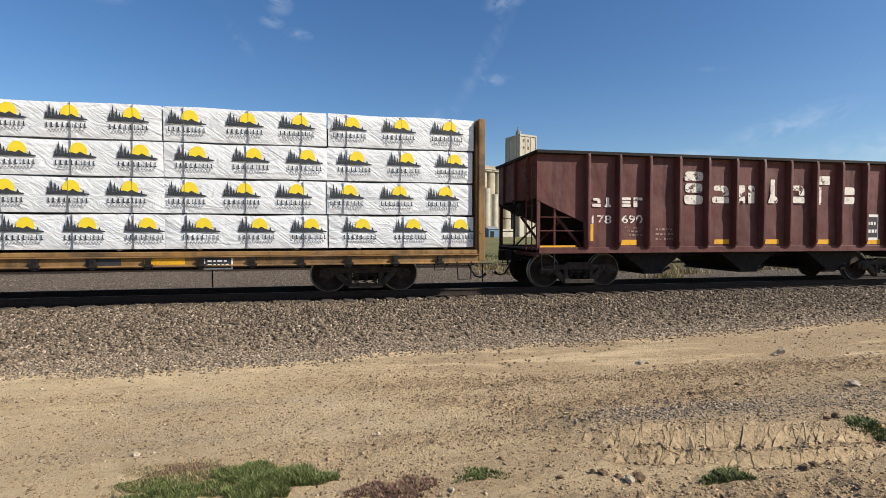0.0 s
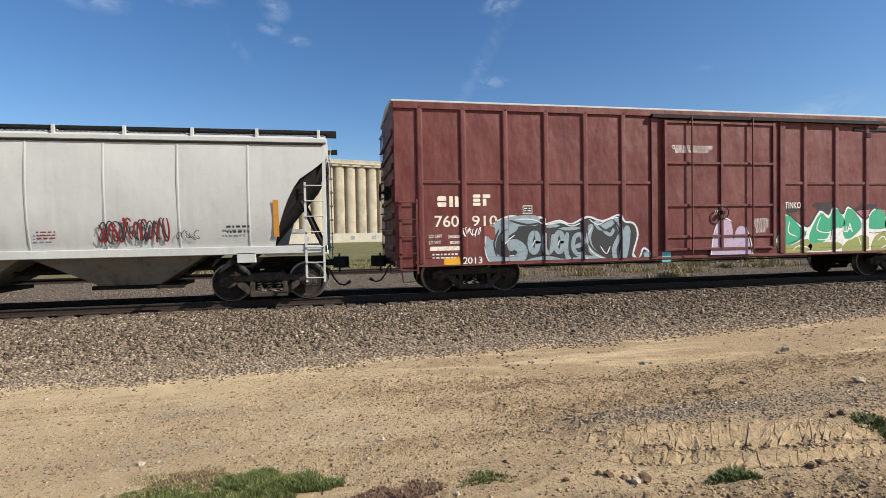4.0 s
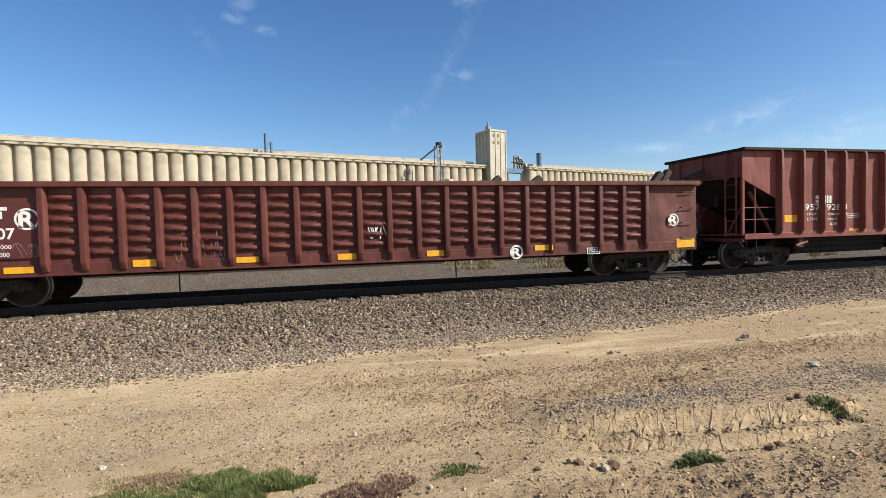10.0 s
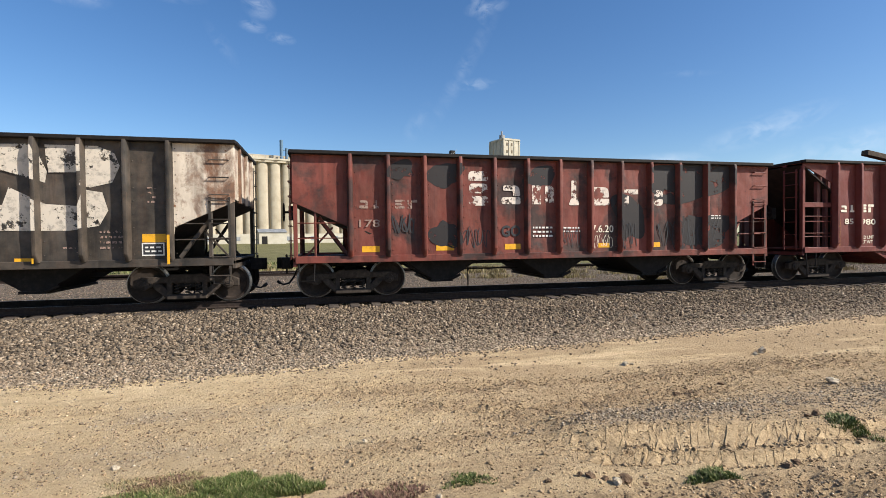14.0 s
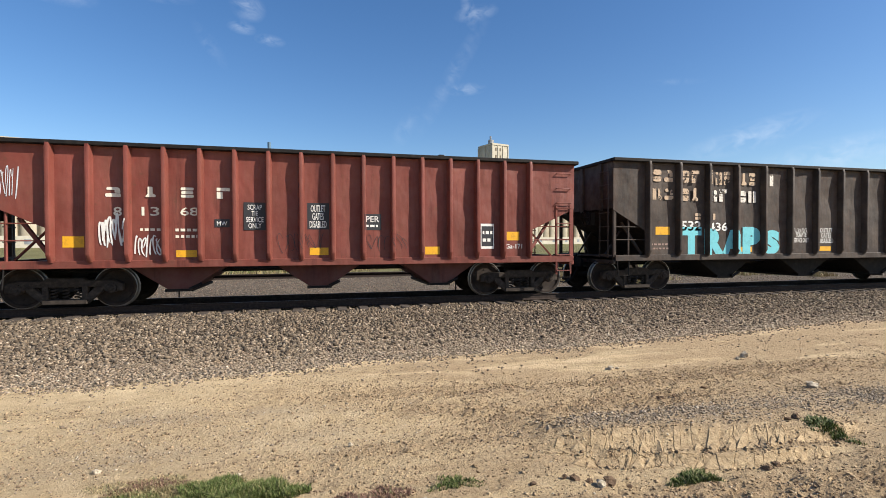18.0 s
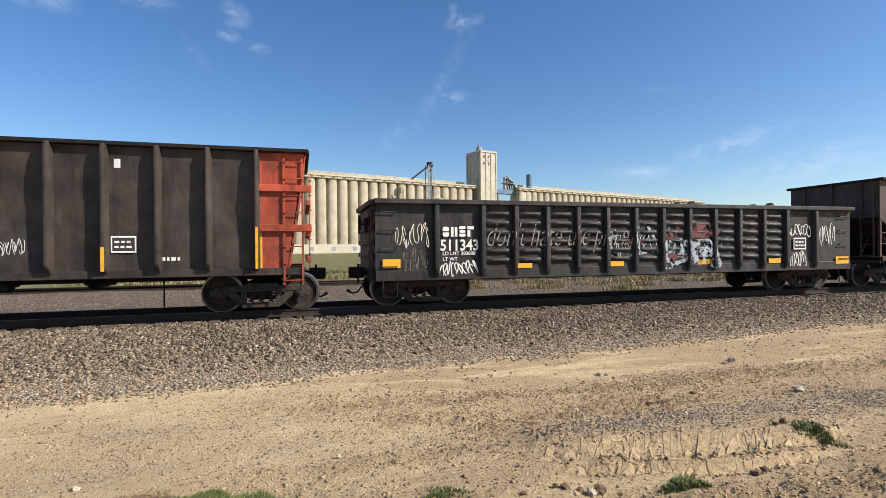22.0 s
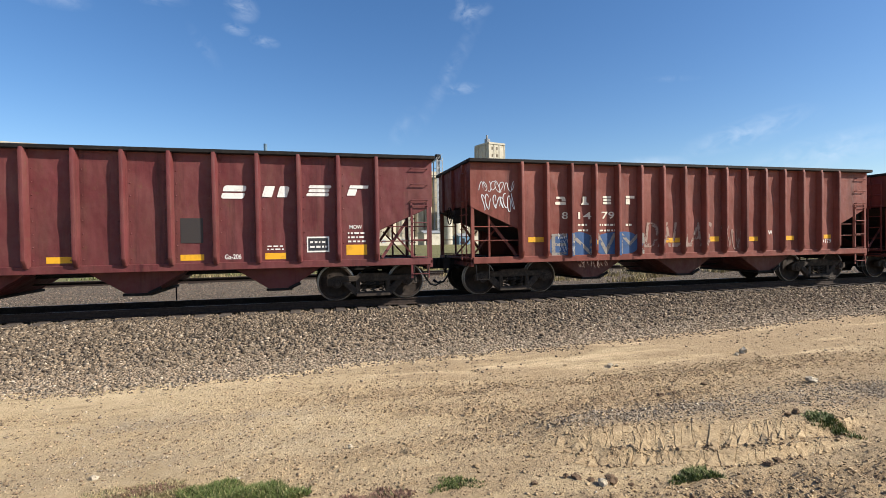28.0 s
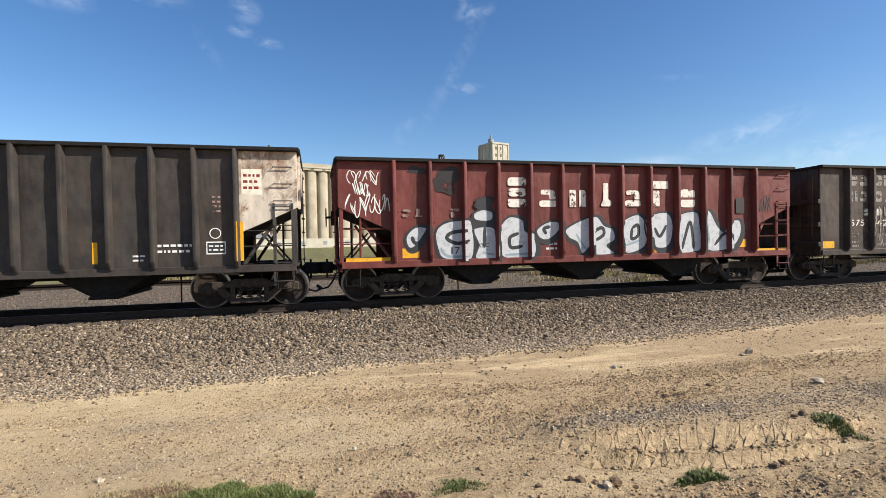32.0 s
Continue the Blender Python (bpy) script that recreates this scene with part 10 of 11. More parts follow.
stroke(c20, [(-1.62, 1.69), (-1.33, 1.89), (-1.00, 1.90), (-0.97, 1.68), (-1.27, 1.44), (-1.52, 1.47)], 0.05, 'ink', 0.0084, True)
stroke(c20, [(-3.48, 1.70), (-3.87, 1.66), (-4.01, 1.52), (-3.75, 1.39), (-3.42, 1.46)], 0.09, 'ink', 0.0088)
stroke(c20, [(-2.10, 1.62), (-2.35, 1.51), (-2.32, 1.26), (-2.00, 1.29)], 0.09, 'ink', 0.0088)
stroke(c20, [(-3.02, 1.80), (-3.04, 1.27)], 0.09, 'ink', 0.0088)
stroke(c20, [(-4.64, 1.41), (-4.82, 1.43), (-4.88, 1.58)], 0.09, 'ink', 0.0088)
stroke(c20, [(-0.02, 1.60), (0.27, 1.73), (0.33, 1.55), (0.07, 1.39)], 0.09, 'ink', 0.0088)
stroke(c20, [(1.20, 1.71), (1.38, 1.79), (1.39, 1.52), (1.18, 1.42), (1.20, 1.71)], 0.09, 'ink', 0.0088)
stroke(c20, [(1.91, 1.71), (2.07, 1.47), (2.29, 1.78)], 0.09, 'ink', 0.0088)
stroke(c20, [(2.79, 1.10), (2.89, 1.44), (3.06, 1.86), (3.15, 1.44), (3.17, 1.10)], 0.09, 'ink', 0.0088)
stroke(c20, [(3.88, 1.19), (4.25, 1.53), (4.47, 1.23)], 0.09, 'ink', 0.0088)
stroke(c20, [(-1.34, 1.58), (-1.41, 1.72), (-1.22, 1.78)], 0.09, 'ink', 0.0088)
stroke(c20, [(-4.17, 1.30), (-4.01, 1.09), (-3.50, 1.06)], 0.06, 'grey_blue', 0.0085)
stroke(c20, [(-3.10, 1.15), (-2.80, 1.09)], 0.06, 'grey_blue', 0.0085)
stroke(c20, [(-2.49, 1.08), (-1.80, 1.09)], 0.06, 'grey_blue', 0.0085)
stroke(c20, [(-0.49, 1.57), (-0.20, 1.15)], 0.06, 'grey_blue', 0.0085)
stroke(c20, [(1.01, 1.24), (1.45, 1.38)], 0.06, 'grey_blue', 0.0085)
stroke(c20, [(2.70, 1.16), (2.81, 1.52)], 0.06, 'grey_blue', 0.0085)
stroke(c20, [(3.63, 1.92), (3.71, 1.26)], 0.06, 'grey_blue', 0.0085)
blob(c20, -3.24, 2.18, -2.81, 2.51, 'ink', 150, lift=0.004, rough=0.05)
letters(c20, '17', -3.90, 1.13, -3.69, 1.30, 'ink', lift=0.012, over=True)
letters(c20, 'RTC', -3.22, 1.28, -2.91, 1.38, 'ink', lift=0.012, over=True)
bars(c20, -1.35, 1.15, -1.04, 1.39, 2, 'white', 151)
patch(c20, -5.12, 1.06, -4.70, 1.29, 'yellow', True, 'reflector')
patch(c20, 0.12, 1.08, 0.58, 1.18, 'yellow', True, 'reflector')
patch(c20, 1.90, 1.03, 2.34, 1.21, 'yellow', True, 'reflector')
patch(c20, 4.55, 1.12, 4.99, 1.35, 'yellow', True, 'reflector')
patch(c20, -6.46, 0.95, -5.41, 1.09, 'yellow', True, 'reflector')
patch(c20, 5.30, 0.91, 6.48, 1.06, 'yellow', True, 'reflector')

# car 21
patch(c21, 5.78, 1.10, 5.91, 1.97, 'yellow', True, 'reflector')
patch(c21, 2.95, 1.11, 3.05, 1.56, 'yellow', True, 'reflector')
framed_label(c21, 5.14, 1.26, 5.54, 1.54)
bars(c21, 3.70, 1.12, 3.95, 1.30, 2, 'white', 152)
bars(c21, 4.16, 1.28, 4.85, 1.53, 2, 'white', 153)
bars(c21, 5.28, 2.16, 5.45, 2.57, 4, 'faint_white', 154)
disc(c21, 5.33, 1.72, 0.12, 'white', 0.10, cross=False)
patch(c21, 5.89, 2.57, 6.32, 3.14, 'cream', True, 'painted_panel')
bars(c21, 5.93, 2.66, 6.28, 3.07, 3, 'red_text', 155)
rivets(c9, 1.0, 3.57, M["green_black"])
rivets(c10, 1.02, 3.62, M["dark_brown"])
rivets(c12, 1.02, 3.58, M["brown"])
rivets(c15, 0.97, 3.81, M["brown"])
rivets(c16, 0.92, 3.36, M["oxide"])
rivets(c18, 1.0, 3.44, M["oxide_wine"])
rivets(c19, 0.92, 3.48, M["dark_brown"])
rivets(c8, 1.0, 3.4, M["burnt"])
rivets(c20, 0.97, 3.39, M["oxide"])


# ---- scrap ties and timbers lying in the open cars ----
def old_tie(x, y, z, tilt, length):
    """An old tie in a car, its upper end at x and z."""
    def make():
        return Shape().box(-length / 2, length / 2, -0.115, 0.115, -0.09, 0.09).mesh("old_tie", M["old_tie"], bevel=0.015)
    ob = tagged(new("old_tie", shared(("old_tie", length), make)), "weathered brown wooden tie sticking out of a railway car", "wooden tie", "scrap ties in the train")
    a = radians(tilt)
    cx, cz = x - math.copysign(length / 2, tilt) * math.cos(a), z - length / 2 * abs(math.sin(a)) - 0.09
    ob.matrix_world = pose(cx, TRACK_Y + y, cz, 0, -tilt, 0)
    LOADS.append((ob, cx, y, cz, 0, -tilt))


old_tie(63.93, 0.0, 2.96, 42, 2.6)
old_tie(65.26, 0.0, 2.80, 12, 2.6)
old_tie(69.58, 0.0, 3.18, 55, 2.6)
old_tie(65.19, 0.0, 2.96, 38, 2.6)
old_tie(64.50, 0.0, 2.78, 8, 2.6)
old_tie(63.45, 0.0, 2.79, 6, 2.6)
old_tie(66.60, 0.0, 2.73, 10, 2.6)
old_tie(69.28, 0.0, 3.11, 50, 2.6)
old_tie(72.67, 0.0, 3.79, 20, 2.6)
old_tie(74.99, 0.0, 3.81, 25, 2.6)
old_tie(81.62, 0.0, 3.79, 12, 2.6)
old_tie(165.06, 0.0, 3.74, 15, 2.6)
old_tie(165.67, 0.0, 3.75, 20, 2.6)
old_tie(-47.78, 0.0, 2.90, 55, 2.6)
old_tie(-47.19, 0.0, 2.92, 35, 2.6)
old_tie(-43.94, 0.0, 2.92, 35, 2.6)
old_tie(-44.69, 0.0, 2.89, 60, 2.6)
old_tie(-112.85, 0.0, 3.72, 8, 2.6)
old_tie(41.14, 0.0, 3.82, 10, 2.6)
old_tie(45.84, 0.0, 3.91, 12, 2.6)
old_tie(37.70, 0.0, 4.28, -9, 3.6)
old_tie(67.15, 0.0, 2.72, 5, 2.6)
old_tie(62.67, 0.0, 2.74, 7, 2.6)
old_tie(68.61, 0.0, 2.70, 6, 2.6)


# ---- the grain elevator behind the yard ----
WALL_AZ, WALL_DIST = radians(-17.0), 223.0
wall_n = Vector((math.sin(WALL_AZ), math.cos(WALL_AZ), 0))       # from the camera towards the wall
wall_d = Vector((math.cos(WALL_AZ), -math.sin(WALL_AZ), 0))      # along the wall, to the right
GROUND_FAR = -0.6


def along(az):
    return WALL_DIST * math.tan(radians(az) - WALL_AZ)


wall_turn = math.degrees(math.atan2(wall_d.y, wall_d.x))
M["silo"] = mottled("weathered_cream_concrete", (0.27, 0.225, 0.155), (0.40, 0.345, 0.255), (0.49, 0.43, 0.325), 0.16, 0.9, 0, 0.1)
M["silo_dark"] = mottled("stained_brown_concrete", (0.10, 0.08, 0.055), (0.15, 0.12, 0.085), (0.20, 0.165, 0.12), 0.4, 0.9, 0, 0.1)
M["concrete"] = mottled("grey_cream_concrete", (0.33, 0.295, 0.225), (0.45, 0.41, 0.325), (0.53, 0.49, 0.40), 0.3, 0.9, 0, 0.1)
M["blue_steel"] = mottled("blue_grey_steel", (0.07, 0.12, 0.17), (0.10, 0.17, 0.24), (0.14, 0.22, 0.30), 0.5, 0.6, 0.2, 0.05)
M["grey_steel"] = mottled("galvanised_steel", (0.16, 0.17, 0.18), (0.24, 0.25, 0.26), (0.34, 0.35, 0.36), 0.5, 0.6, 0.3, 0.05)


def silo_row(name, label, a0, a1, h, pitch=5.25):
    root = tagged(new(name), label, "grain elevator", kind="")
    x0, x1 = along(a0), along(a1)
    n = int((x1 - x0) / pitch)
    root.matrix_world = Matrix.Translation(wall_n * WALL_DIST + Vector((0, 0, GROUND_FAR))) @ pose(0, 0, 0, 0, 0, wall_turn)
    r = pitch * 0.43

    def bin_mesh():
        s = Shape()
        pts = [(r * math.cos(a), -1.7 * math.sin(a) ** 0.7) for a in np.linspace(0, math.pi, 17)]
        s.prism(pts + [(-r, 0.3), (-pitch / 2, 0.3), (-pitch / 2, 6), (pitch / 2, 6), (pitch / 2, 0.3), (r, 0.3)], 4.2, h - 0.9, "z")
        return s.mesh("silo", M["silo"], smooth=40)
    vent = shared("vent_slot", lambda: Shape().box(-0.75, 0.75, 0.02, 0.2, -0.25, 0.25).mesh("vent_slot", M["silo_dark"]))
    bm_ = bin_mesh()
    for i in range(n):
        part("silo", bm_, root, at=(x0 + (i + 0.5) * pitch, r, 0))
        part("vent_slot", vent, root, at=(x0 + (i + 0.5) * pitch, -0.1, h - 1.25))
    part("base_storey", Shape().box(x0, x1, 0.3, 2 * r + 6, 0, 4.2).mesh("base_storey", M["concrete"]), root)
    part("vent_band", Shape().box(x0 - 0.1, x1 + 0.1, 0.0, 2 * r + 6.2, h - 1.7, h - 0.7).mesh("vent_band", M["silo"]), root)
    part("cornice", Shape().box(x0 - 0.3, x1 + 0.3, -0.3, 2 * r + 6.4, h - 0.7, h).mesh("cornice", M["concrete"]), root)
    part("gallery", Shape().box(x0 + 4, x1 - 4, 8, 14, h, h + 2.6).mesh("gallery", M["silo"]), root)
    rail = Shape()
    x = x0
    while x < x1:
        rail.box(x, x + 0.12, 0.1, 0.2, h, h + 1.0)
        x += 2.6
    rail.box(x0, x1, 0.1, 0.2, h + 0.95, h + 1.05)
    part("roof_railing", rail.mesh("roof_railing", M["grey_steel"], recalc=False), root)
    win = shared("basewin", lambda: Shape().box(-1.0, 1.0, 0.26, 0.34, 1.2, 3.0).mesh("base_window", M["grey_steel"]))
    for i in range(1, n, 2):
        part("base_window", win, root, at=(x0 + (i + 0.5) * pitch, 0, 0))
    return root


H1 = 0.155 * WALL_DIST + 1.45 + 0.6
silo_row("silo_block", "long row of cream concrete grain silos", -46, 20.0, H1)
silo_row("silo_block", "farther row of cream concrete grain silos", 24.6, 43.5, H1 + 0.8)


def far_off(az, el, depth=0.0):
    """Distance along the wall, and height above the yard, of what shows in that direction on the silo front."""
    r = (WALL_DIST + depth) / math.cos(radians(az) - WALL_AZ)
    return (WALL_DIST + depth) * math.tan(radians(az) - WALL_AZ), 1.45 + r * math.tan(radians(el)) - GROUND_FAR


def wall_frame(name, label, category):
    root = tagged(new(name), label, category)
    root.matrix_world = Matrix.Translation(wall_n * WALL_DIST + Vector((0, 0, GROUND_FAR))) @ pose(0, 0, 0, 0, 0, wall_turn)
    return root


# headhouse tower
hh = wall_frame("headhouse", "tall pale concrete elevator headhouse tower", "tower")
x0, zt = far_off(18.9, 10.8)
x1, _ = far_off(22.05, 10.8)
zt += 1.5
wide = x1 - x0 - 4.2
x0, x1 = x0 + 0.16 * wide, x0 + 4.2 + 0.887 * wide
part("tower_wall", Shape().box(x0 + 4.2, x1, -2.0, 11.0, 0, zt - 1.0).mesh("tower_wall", M["concrete"], bevel=0.1), hh)
for y in np.linspace(-2.0, 11.0, 5):
    part("pilaster", Shape().box(x0 + 3.9, x0 + 4.2, y - 0.35, y + 0.35, 0, zt - 1.2).mesh("pilaster", M["concrete"]), hh)
for x in np.linspace(x0 + 4.4, x1 - 0.2, 4):
    part("pilaster", Shape().box(x - 0.3, x + 0.3, -2.3, -2.0, 0, zt - 1.2).mesh("pilaster", M["concrete"]), hh)
part("parapet", Shape().box(x0 + 3.95, x1 + 0.2, -2.35, 11.2, zt - 1.0, zt).mesh("parapet", M["concrete"]), hh)
for z in (zt - 4, zt - 8):
    for x in (x0 + 6.6, x0 + 9.8):
        part("tower_window", Shape().box(x - 0.5, x + 0.5, -2.12, -1.9, z, z + 1.6).mesh("tower_window", M["silo_dark"]), hh)
cap = part("roof_cupola", Shape().tube([(x0 + 7, 3, zt), (x0 + 7, 3, zt + 2.6)], 1.6, 12).mesh("roof_cupola", M["grey_steel"]), hh)
part("vent_pipe", Shape().tube([(x0 + 6.0, 2, zt), (x0 + 6.0, 2, zt + 4.5)], 0.5, 8).mesh("vent_pipe", M["grey_steel"]), cap)

# open steel leg tower
lt = wall_frame("leg_tower", "dark open lattice tower with grain legs", "lattice tower")
xa, za_ = far_off(14.42, 9.7, -12)
for dx in (-1.6, 1.6):
    for dy in (-13.6, -10.4):
        part("tower_leg", Shape().box(xa + dx - 0.16, xa + dx + 0.16, dy - 0.16, dy + 0.16, 0, za_ - 1.5).mesh("tower_leg", M["grey_steel"]), lt)
for i in range(12):
    z = 2 + i * (za_ - 5) / 11
    part("tower_ring", Shape().box(xa - 1.7, xa + 1.7, -13.7, -13.5, z, z + 0.2).box(xa - 1.7, xa + 1.7, -10.5, -10.3, z, z + 0.2).mesh("tower_ring", M["grey_steel"]), lt)
    part("tower_brace", Shape().tube([(xa - 1.6, -13.6, z), (xa + 1.6, -13.6, z + (za_ - 5) / 11)], 0.09, 4).mesh("tower_brace", M["grey_steel"]), lt)
part("leg_casing", Shape().box(xa - 0.5, xa + 0.1, -12.4, -11.6, 0, za_).box(xa + 0.4, xa + 0.9, -12.4, -11.6, 0, za_ - 0.8).mesh("leg_casing", M["grey_steel"]), lt)
part("leg_head", Shape().box(xa - 1.3, xa + 1.3, -13, -11, za_ - 2.4, za_ + 0.2).mesh("leg_head", M["steel_dark"], bevel=0.2), lt)
part("spout", Shape().tube([(xa - 1, -12, za_ - 2), (xa - 7, -6, za_ - 8)], 0.45, 8).mesh("spout", M["grey_steel"]), lt)

# conveyor bridge, dust tank and machinery between the two rows
br = wall_frame("conveyor_bridge", "grey steel conveyor bridge between silo rows", "conveyor")
xb0, zb_ = far_off(21.9, 6.75)
xb1, _ = far_off(26.0, 6.75)
part("gallery", Shape().box(xb0, xb1, 3, 6, zb_ - 2.6, zb_).mesh("gallery", M["blue_steel"], bevel=0.1), br)
part("support", Shape().box(xb0 + 5, xb0 + 6, 3.5, 5.5, 0, zb_ - 2.6).mesh("support", M["grey_steel"]), br)
part("side_bin", Shape().box(xb1 - 7.5, xb1 + 0.5, 1, 9, 0, zb_ - 1.0).mesh("side_bin", M["concrete"], bevel=0.1), br)
mc = wall_frame("roof_machinery", "dark steel grain legs and spouts on a roof", "machinery")
xm, zm = far_off(23.9, 8.1)
for i, (dx, h0, h1, w) in enumerate(((-2.6, 4.5, 0.5, 0.8), (-0.8, 3.0, 0.0, 0.6), (0.9, 4.0, 1.2, 0.9), (2.4, 3.0, 2.2, 0.6))):
    part("leg_casing", Shape().box(xm + dx - w, xm + dx + w, 3.5, 5.0, zm - 8.5, zm - h1).mesh("leg_casing", M["grey_steel"], bevel=0.1), mc)
    part("spout", Shape().tube([(xm + dx, 3.4, zm - 1 - h1), (xm + dx + 2.4, 2.6, zm - 7.5)], 0.3, 6).mesh("spout", M["steel_dark"]), mc)
part("platform", Shape().box(xm - 4.2, xm + 4.2, 2.6, 6, zm - 4.4, zm - 4.1).box(xm - 4.2, xm + 4.2, 2.6, 2.7, zm - 3.2, zm - 3.1).mesh("platform", M["grey_steel"]), mc)
tk = wall_frame("dust_tank", "slim blue dust collector tank on a roof", "tank")
xt, ztk = far_off(26.2, 8.2)
_, ztb = far_off(26.2, 6.4)
part("tank_shell", Shape().tube([(xt, 4, ztb + 1), (xt, 4, ztk)], 1.7, 20).mesh("tank_shell", M["blue_steel"], smooth=40), tk)
part("tank_cone", Shape().tube([(xt, 4, ztb - 3), (xt, 4, ztb + 1)], [0.5, 1.7], 20).mesh("tank_cone", M["blue_steel"], smooth=40), tk)
vt = wall_frame("roof_vent", "blue-grey vent stack on the silo roof", "vent stack")
xv, zv = far_off(-4.25, 10.75)
part("stack", Shape().tube([(xv, 4, H1), (xv, 4, zv)], 0.75, 14).mesh("stack", M["blue_steel"], smooth=40), vt)
part("stack", Shape().tube([(xv + 2.2, 4, H1), (xv + 2.2, 4, zv - 3.4)], 0.6, 14).mesh("stack", M["blue_steel"], smooth=40), vt)
part("frame", Shape().box(xv + 0.8, xv + 2.8, 3.9, 4.1, zv - 4.6, zv - 4.3).box(xv + 3, xv + 7.5, 3.9, 4.05, H1 + 1.8, H1 + 2.0).box(xv + 7.4, xv + 7.6, 3.9, 4.05, H1, H1 + 2.0).box(xv + 4.9, xv + 5.1, 3.9, 4.05, H1, H1 + 2.0).mesh("frame", M["blue_steel"]), vt)

# tall pale tanks and low sheds at the foot of the silos
tw = wall_frame("storage_tank", "tall pale steel tank beside the silos", "tank")
for dx, rr, hh_ in ((0, 2.2, 27), (5.5, 2.0, 25), (10.5, 1.6, 22)):
    xq, _ = far_off(15.6, 3, -10)
    part("tank_shell", Shape().tube([(xq + dx, -9, 0), (xq + dx, -9, hh_)], rr, 20).mesh("tank_shell", M["concrete"], smooth=40), tw)
for az, w, h, lab, mt in ((12.5, 9, 5.5, "low pale shed at the foot of the silos", "concrete"), (16.5, 6, 4, "small blue-grey shed at the foot of the silos", "blue_steel"), (-7, 10, 4.5, "low pale shed at the foot of the silos", "concrete")):
    sh = wall_frame("shed", lab, "shed")
    xs_, _ = far_off(az, 1, -22)
    part("shed_wall", Shape().box(xs_, xs_ + w, -24, -18, 0, h).mesh("shed_wall", M[mt]), sh)
    part("shed_roof", Shape().prism([(-24.4, h), (-17.6, h), (-21, h + 1.4)], xs_ - 0.3, xs_ + w + 0.3, "x").mesh("shed_roof", M["grey_steel"]), sh)
    part("shed_door", Shape().box(xs_ + 1, xs_ + 3, -24.1, -23.9, 0, 3).mesh("shed_door", M["steel_dark"]), sh)

# low scrub on the horizon
hz = np.random.default_rng(9)
sv = Shape()
M["scrub"] = mottled("far_scrub_leaves", (0.035, 0.045, 0.018), (0.06, 0.075, 0.03), (0.11, 0.11, 0.05), 0.3, 0.9, 0, 0.2)
for i in range(900):
    az = radians(hz.uniform(42, 80)) if i % 3 else radians(hz.uniform(-75, -30))
    r = hz.uniform(420, 700)
    w, h = hz.uniform(1.5, 4.5), hz.uniform(1.5, 5.0)
    x, y, a = r * math.sin(az), r * math.cos(az), hz.uniform(0, 3)
    sv.add([(x - w * math.cos(a), y - w * math.sin(a), -1), (x + w * math.cos(a), y + w * math.sin(a), -1), (x + 0.6 * w * math.cos(a + .4), y + 0.6 * w * math.sin(a + .4), h), (x - 0.4 * w * math.cos(a), y - 0.4 * w * math.sin(a), h * 0.8),
            (x + w * math.sin(a), y - w * math.cos(a), h * 0.4)], [(0, 1, 2, 3), (0, 4, 3), (1, 4, 2), (2, 3, 4)])
tagged(new("far_scrub", sv.mesh("far_scrub", M["scrub"], recalc=False)), "far low trees and scrub on the horizon", "trees", kind="stuff")


# ---- thin clouds, far away ----
def cloud_material(name, dense):
    m, n, l, b = node_mat(name, 1.0, 0, 0)
    tc = n.new("ShaderNodeTexCoord")
    mp = n.new("ShaderNodeMapping")
    l.new(tc.outputs["Generated"], mp.inputs["Vector"])
    oi = n.new("ShaderNodeObjectInfo")
    add = n.new("ShaderNodeVectorMath")
    sc = n.new("ShaderNodeMath")
    sc.operation = 'MULTIPLY'
    sc.inputs[1].default_value = 50
    l.new(oi.outputs["Random"], sc.inputs[0])
    l.new(tc.outputs["Object"], add.inputs[0])
    l.new(sc.outputs[0], add.inputs[1])
    mp2 = n.new("ShaderNodeMapping")
    mp2.inputs["Scale"].default_value = (0.008, 0.012, 1)
    l.new(add.outputs[0], mp2.inputs["Vector"])
    nz = noise_tex(n, l, mp2.outputs[0], 1.0, 9, 0.62, 0.8)
    gr = n.new("ShaderNodeTexGradient")
    gr.gradient_type = 'SPHERICAL'
    mp.inputs["Location"].default_value = (-1, -1, 0)
    mp.inputs["Scale"].default_value = (2, 2, 0)
    l.new(mp.outputs[0], gr.inputs["Vector"])
    mul = n.new("ShaderNodeMath")
    mul.operation = 'MULTIPLY'
    l.new(ramp(n, l, nz, [(0.38, grey(0)), (0.85, grey(1.0))]), mul.inputs[0])
    l.new(gr.outputs["Fac"], mul.inputs[1])
    cap_ = n.new("ShaderNodeMath")
    cap_.operation = 'MULTIPLY'
    cap_.inputs[1].default_value = dense
    l.new(mul.outputs[0], cap_.inputs[0])
    em, tr, mx = n.new("ShaderNodeEmission"), n.new("ShaderNodeBsdfTransparent"), n.new("ShaderNodeMixShader")
    em.inputs["Color"].default_value = (0.80, 0.88, 1.0, 1)
    em.inputs["Strength"].default_value = 0.72
    l.new(cap_.outputs[0], mx.inputs[0])
    l.new(tr.outputs[0], mx.inputs[1])
    l.new(em.outputs[0], mx.inputs[2])
    l.new(mx.outputs[0], n["Material Output"].inputs["Surface"])
    return m


M["cloud"] = cloud_material("thin_ice_cloud", 0.50)
M["cloud_faint"] = cloud_material("faint_ice_cloud", 0.16)


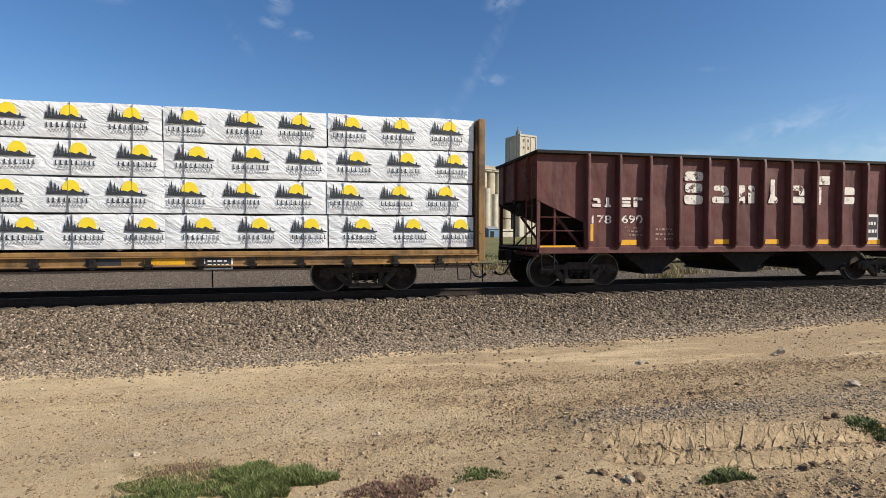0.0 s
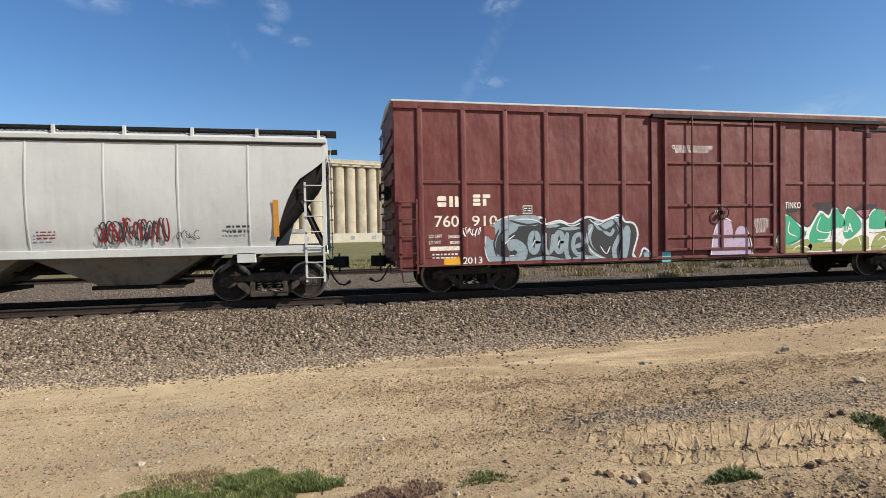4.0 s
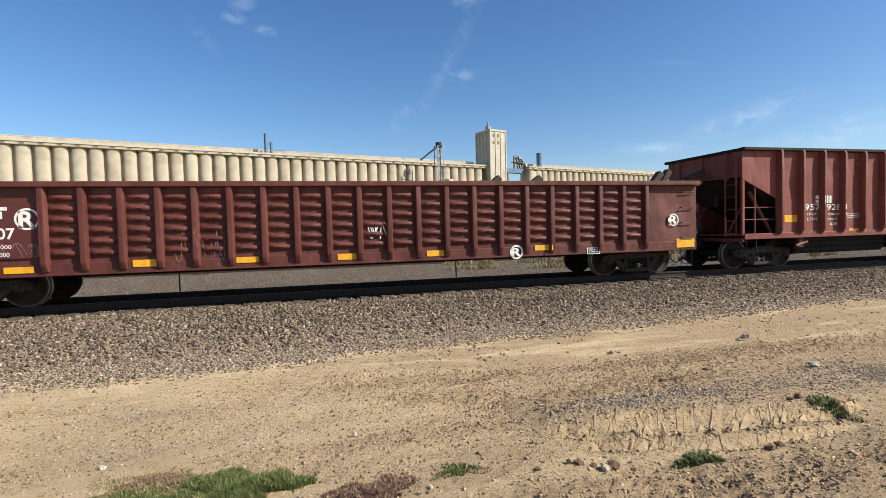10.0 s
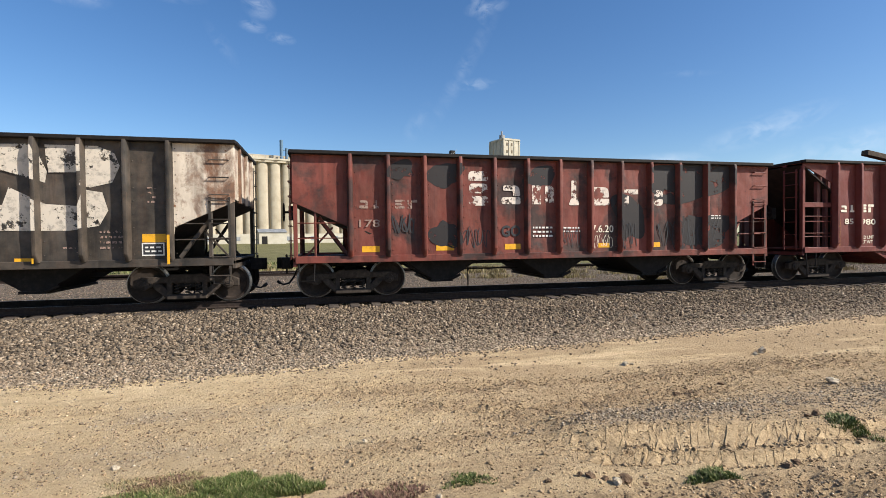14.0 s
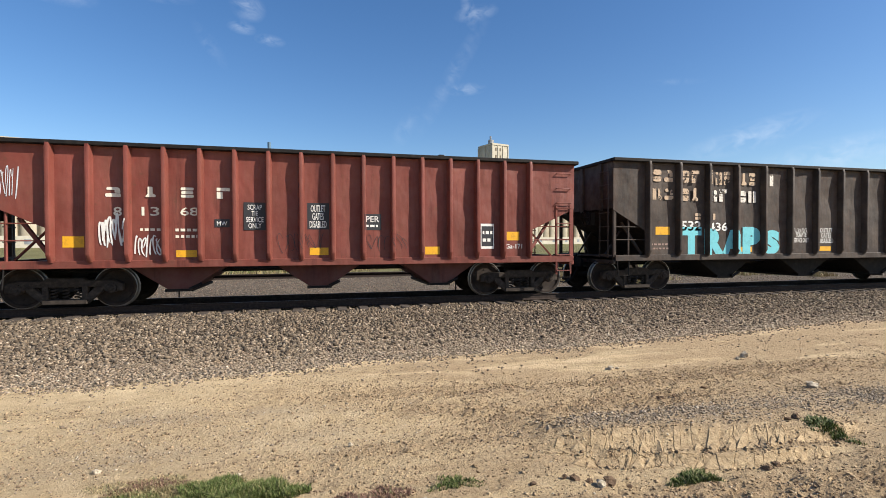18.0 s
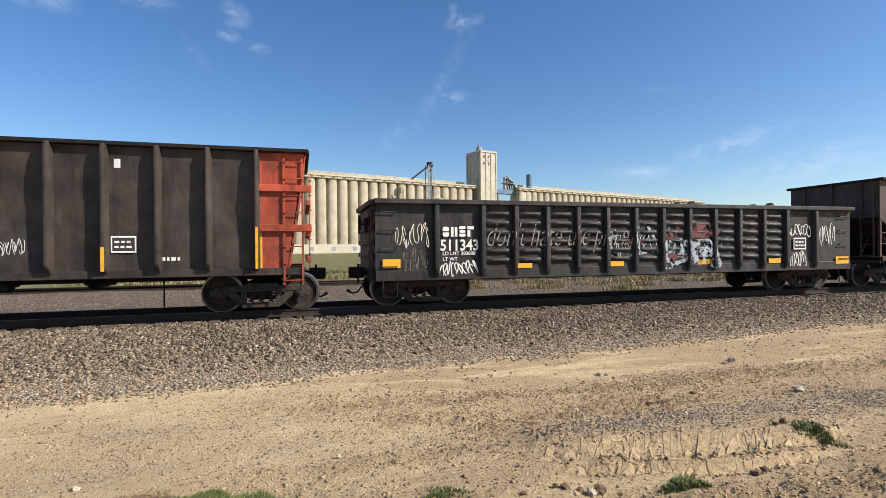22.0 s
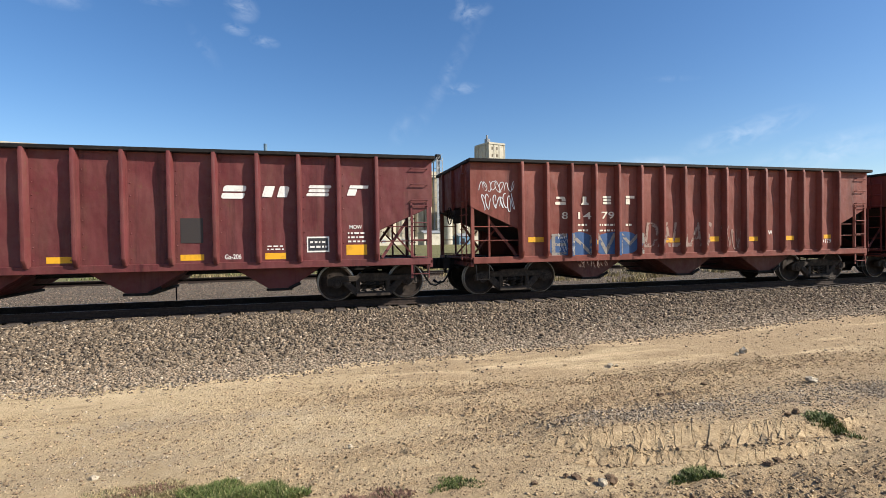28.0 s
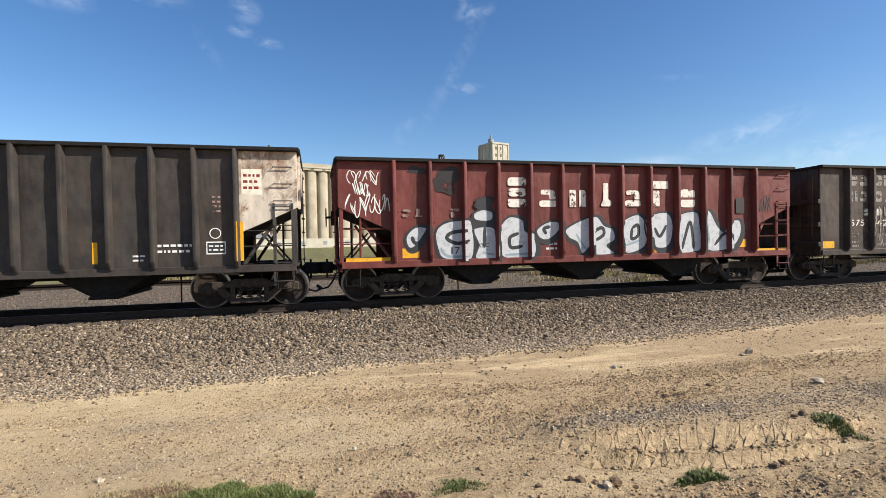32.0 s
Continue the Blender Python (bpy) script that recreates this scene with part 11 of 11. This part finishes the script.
def cloud(az, el, w, h, roll=0.0, mat="cloud"):
    r = 3500.0
    a, e = radians(az), radians(el)
    p = Vector((r * math.sin(a) * math.cos(e), r * math.cos(a) * math.cos(e), r * math.sin(e)))
    hw, hh2 = r * radians(w) / 2, r * radians(h) / 2
    ob = new("cloud", Shape().add([(-hw, -hh2, 0), (hw, -hh2, 0), (hw, hh2, 0), (-hw, hh2, 0)], [(0, 1, 2, 3)]).mesh("cloud", M[mat], recalc=False))
    ob.matrix_world = look(tuple(p), (0, 0, 1.5), roll)
    ob.visible_shadow = False
    tagged(ob, "thin white wisp of high cloud in the sky", "cloud", kind="structure")


for q in ((17.2, 16.8, 5.0, 1.5, -3), (18.4, 24.3, 5.0, 1.8, -8), (17.6, 24.5, 1.6, 4.0, -16), (-6.5, 23.5, 3.6, 3.0, 20), (-7.2, 21.6, 3.0, 1.5, 8), (-4.3, 20.7, 3.2, 1.3, 4), (-23.7, 22.0, 8.0, 3.0, 6), (-16.5, 23.6, 10.0, 2.4, 2),
          (37.7, 7.8, 9, 1.8, 3), (52.0, 7.5, 16, 3.5, -10), (46, 10, 14, 3, -14), (10.4, 12.6, 2.4, 6, 32, "cloud_faint"),
          (15.6, 18.0, 2.2, 18, 32, "cloud_faint"), (-10.2, 19.6, 1.6, 5.5, -36, "cloud_faint"), (39.5, 16.0, 6, 0.8, 6, "cloud_faint")):
    cloud(*q)


# ---- movement ----
def train_at(t):
    """How far the train has gone at t seconds."""
    u = (t - 16) / 16
    return 157.55956 * u + 2.930492 * u ** 2 + 0.409111 * u ** 3 - 0.604417 * u ** 4


def motions():
    """Every car rolls along the near track, and its wheelsets turn while it passes."""
    seconds = [float(t) for t in range(33)]
    for thing, x, z in ROLLING:
        walk(thing, [(t, pose(x + train_at(t), TRACK_Y, z[0], *z[1:])) for t in seconds])
    for thing, x, y, z, turn, *tilt in LOADS:
        walk(thing, [(t, pose(x + train_at(t), TRACK_Y + y, z, 0, tilt[0] if tilt else 0, turn)) for t in seconds])
    ticks = [i / FPS for i in range(32 * FPS + 1)]
    for ws, x, base in WHEELSETS:
        inside = [t for t in ticks if -17 < x + train_at(t) < 44]
        if not inside:
            inside = [0.0]
        turn0 = math.degrees((x + train_at(inside[0])) / WHEEL_R)
        rows = [(t, pose(*base, 0, math.degrees((x + train_at(t)) / WHEEL_R) - turn0, 0)) for t in inside]
        if inside[0] > 0:
            rows.insert(0, (0.0, rows[0][1]))
        if inside[-1] < 32:
            rows.append((32.0, rows[-1][1]))
        walk(ws, rows)


motions()
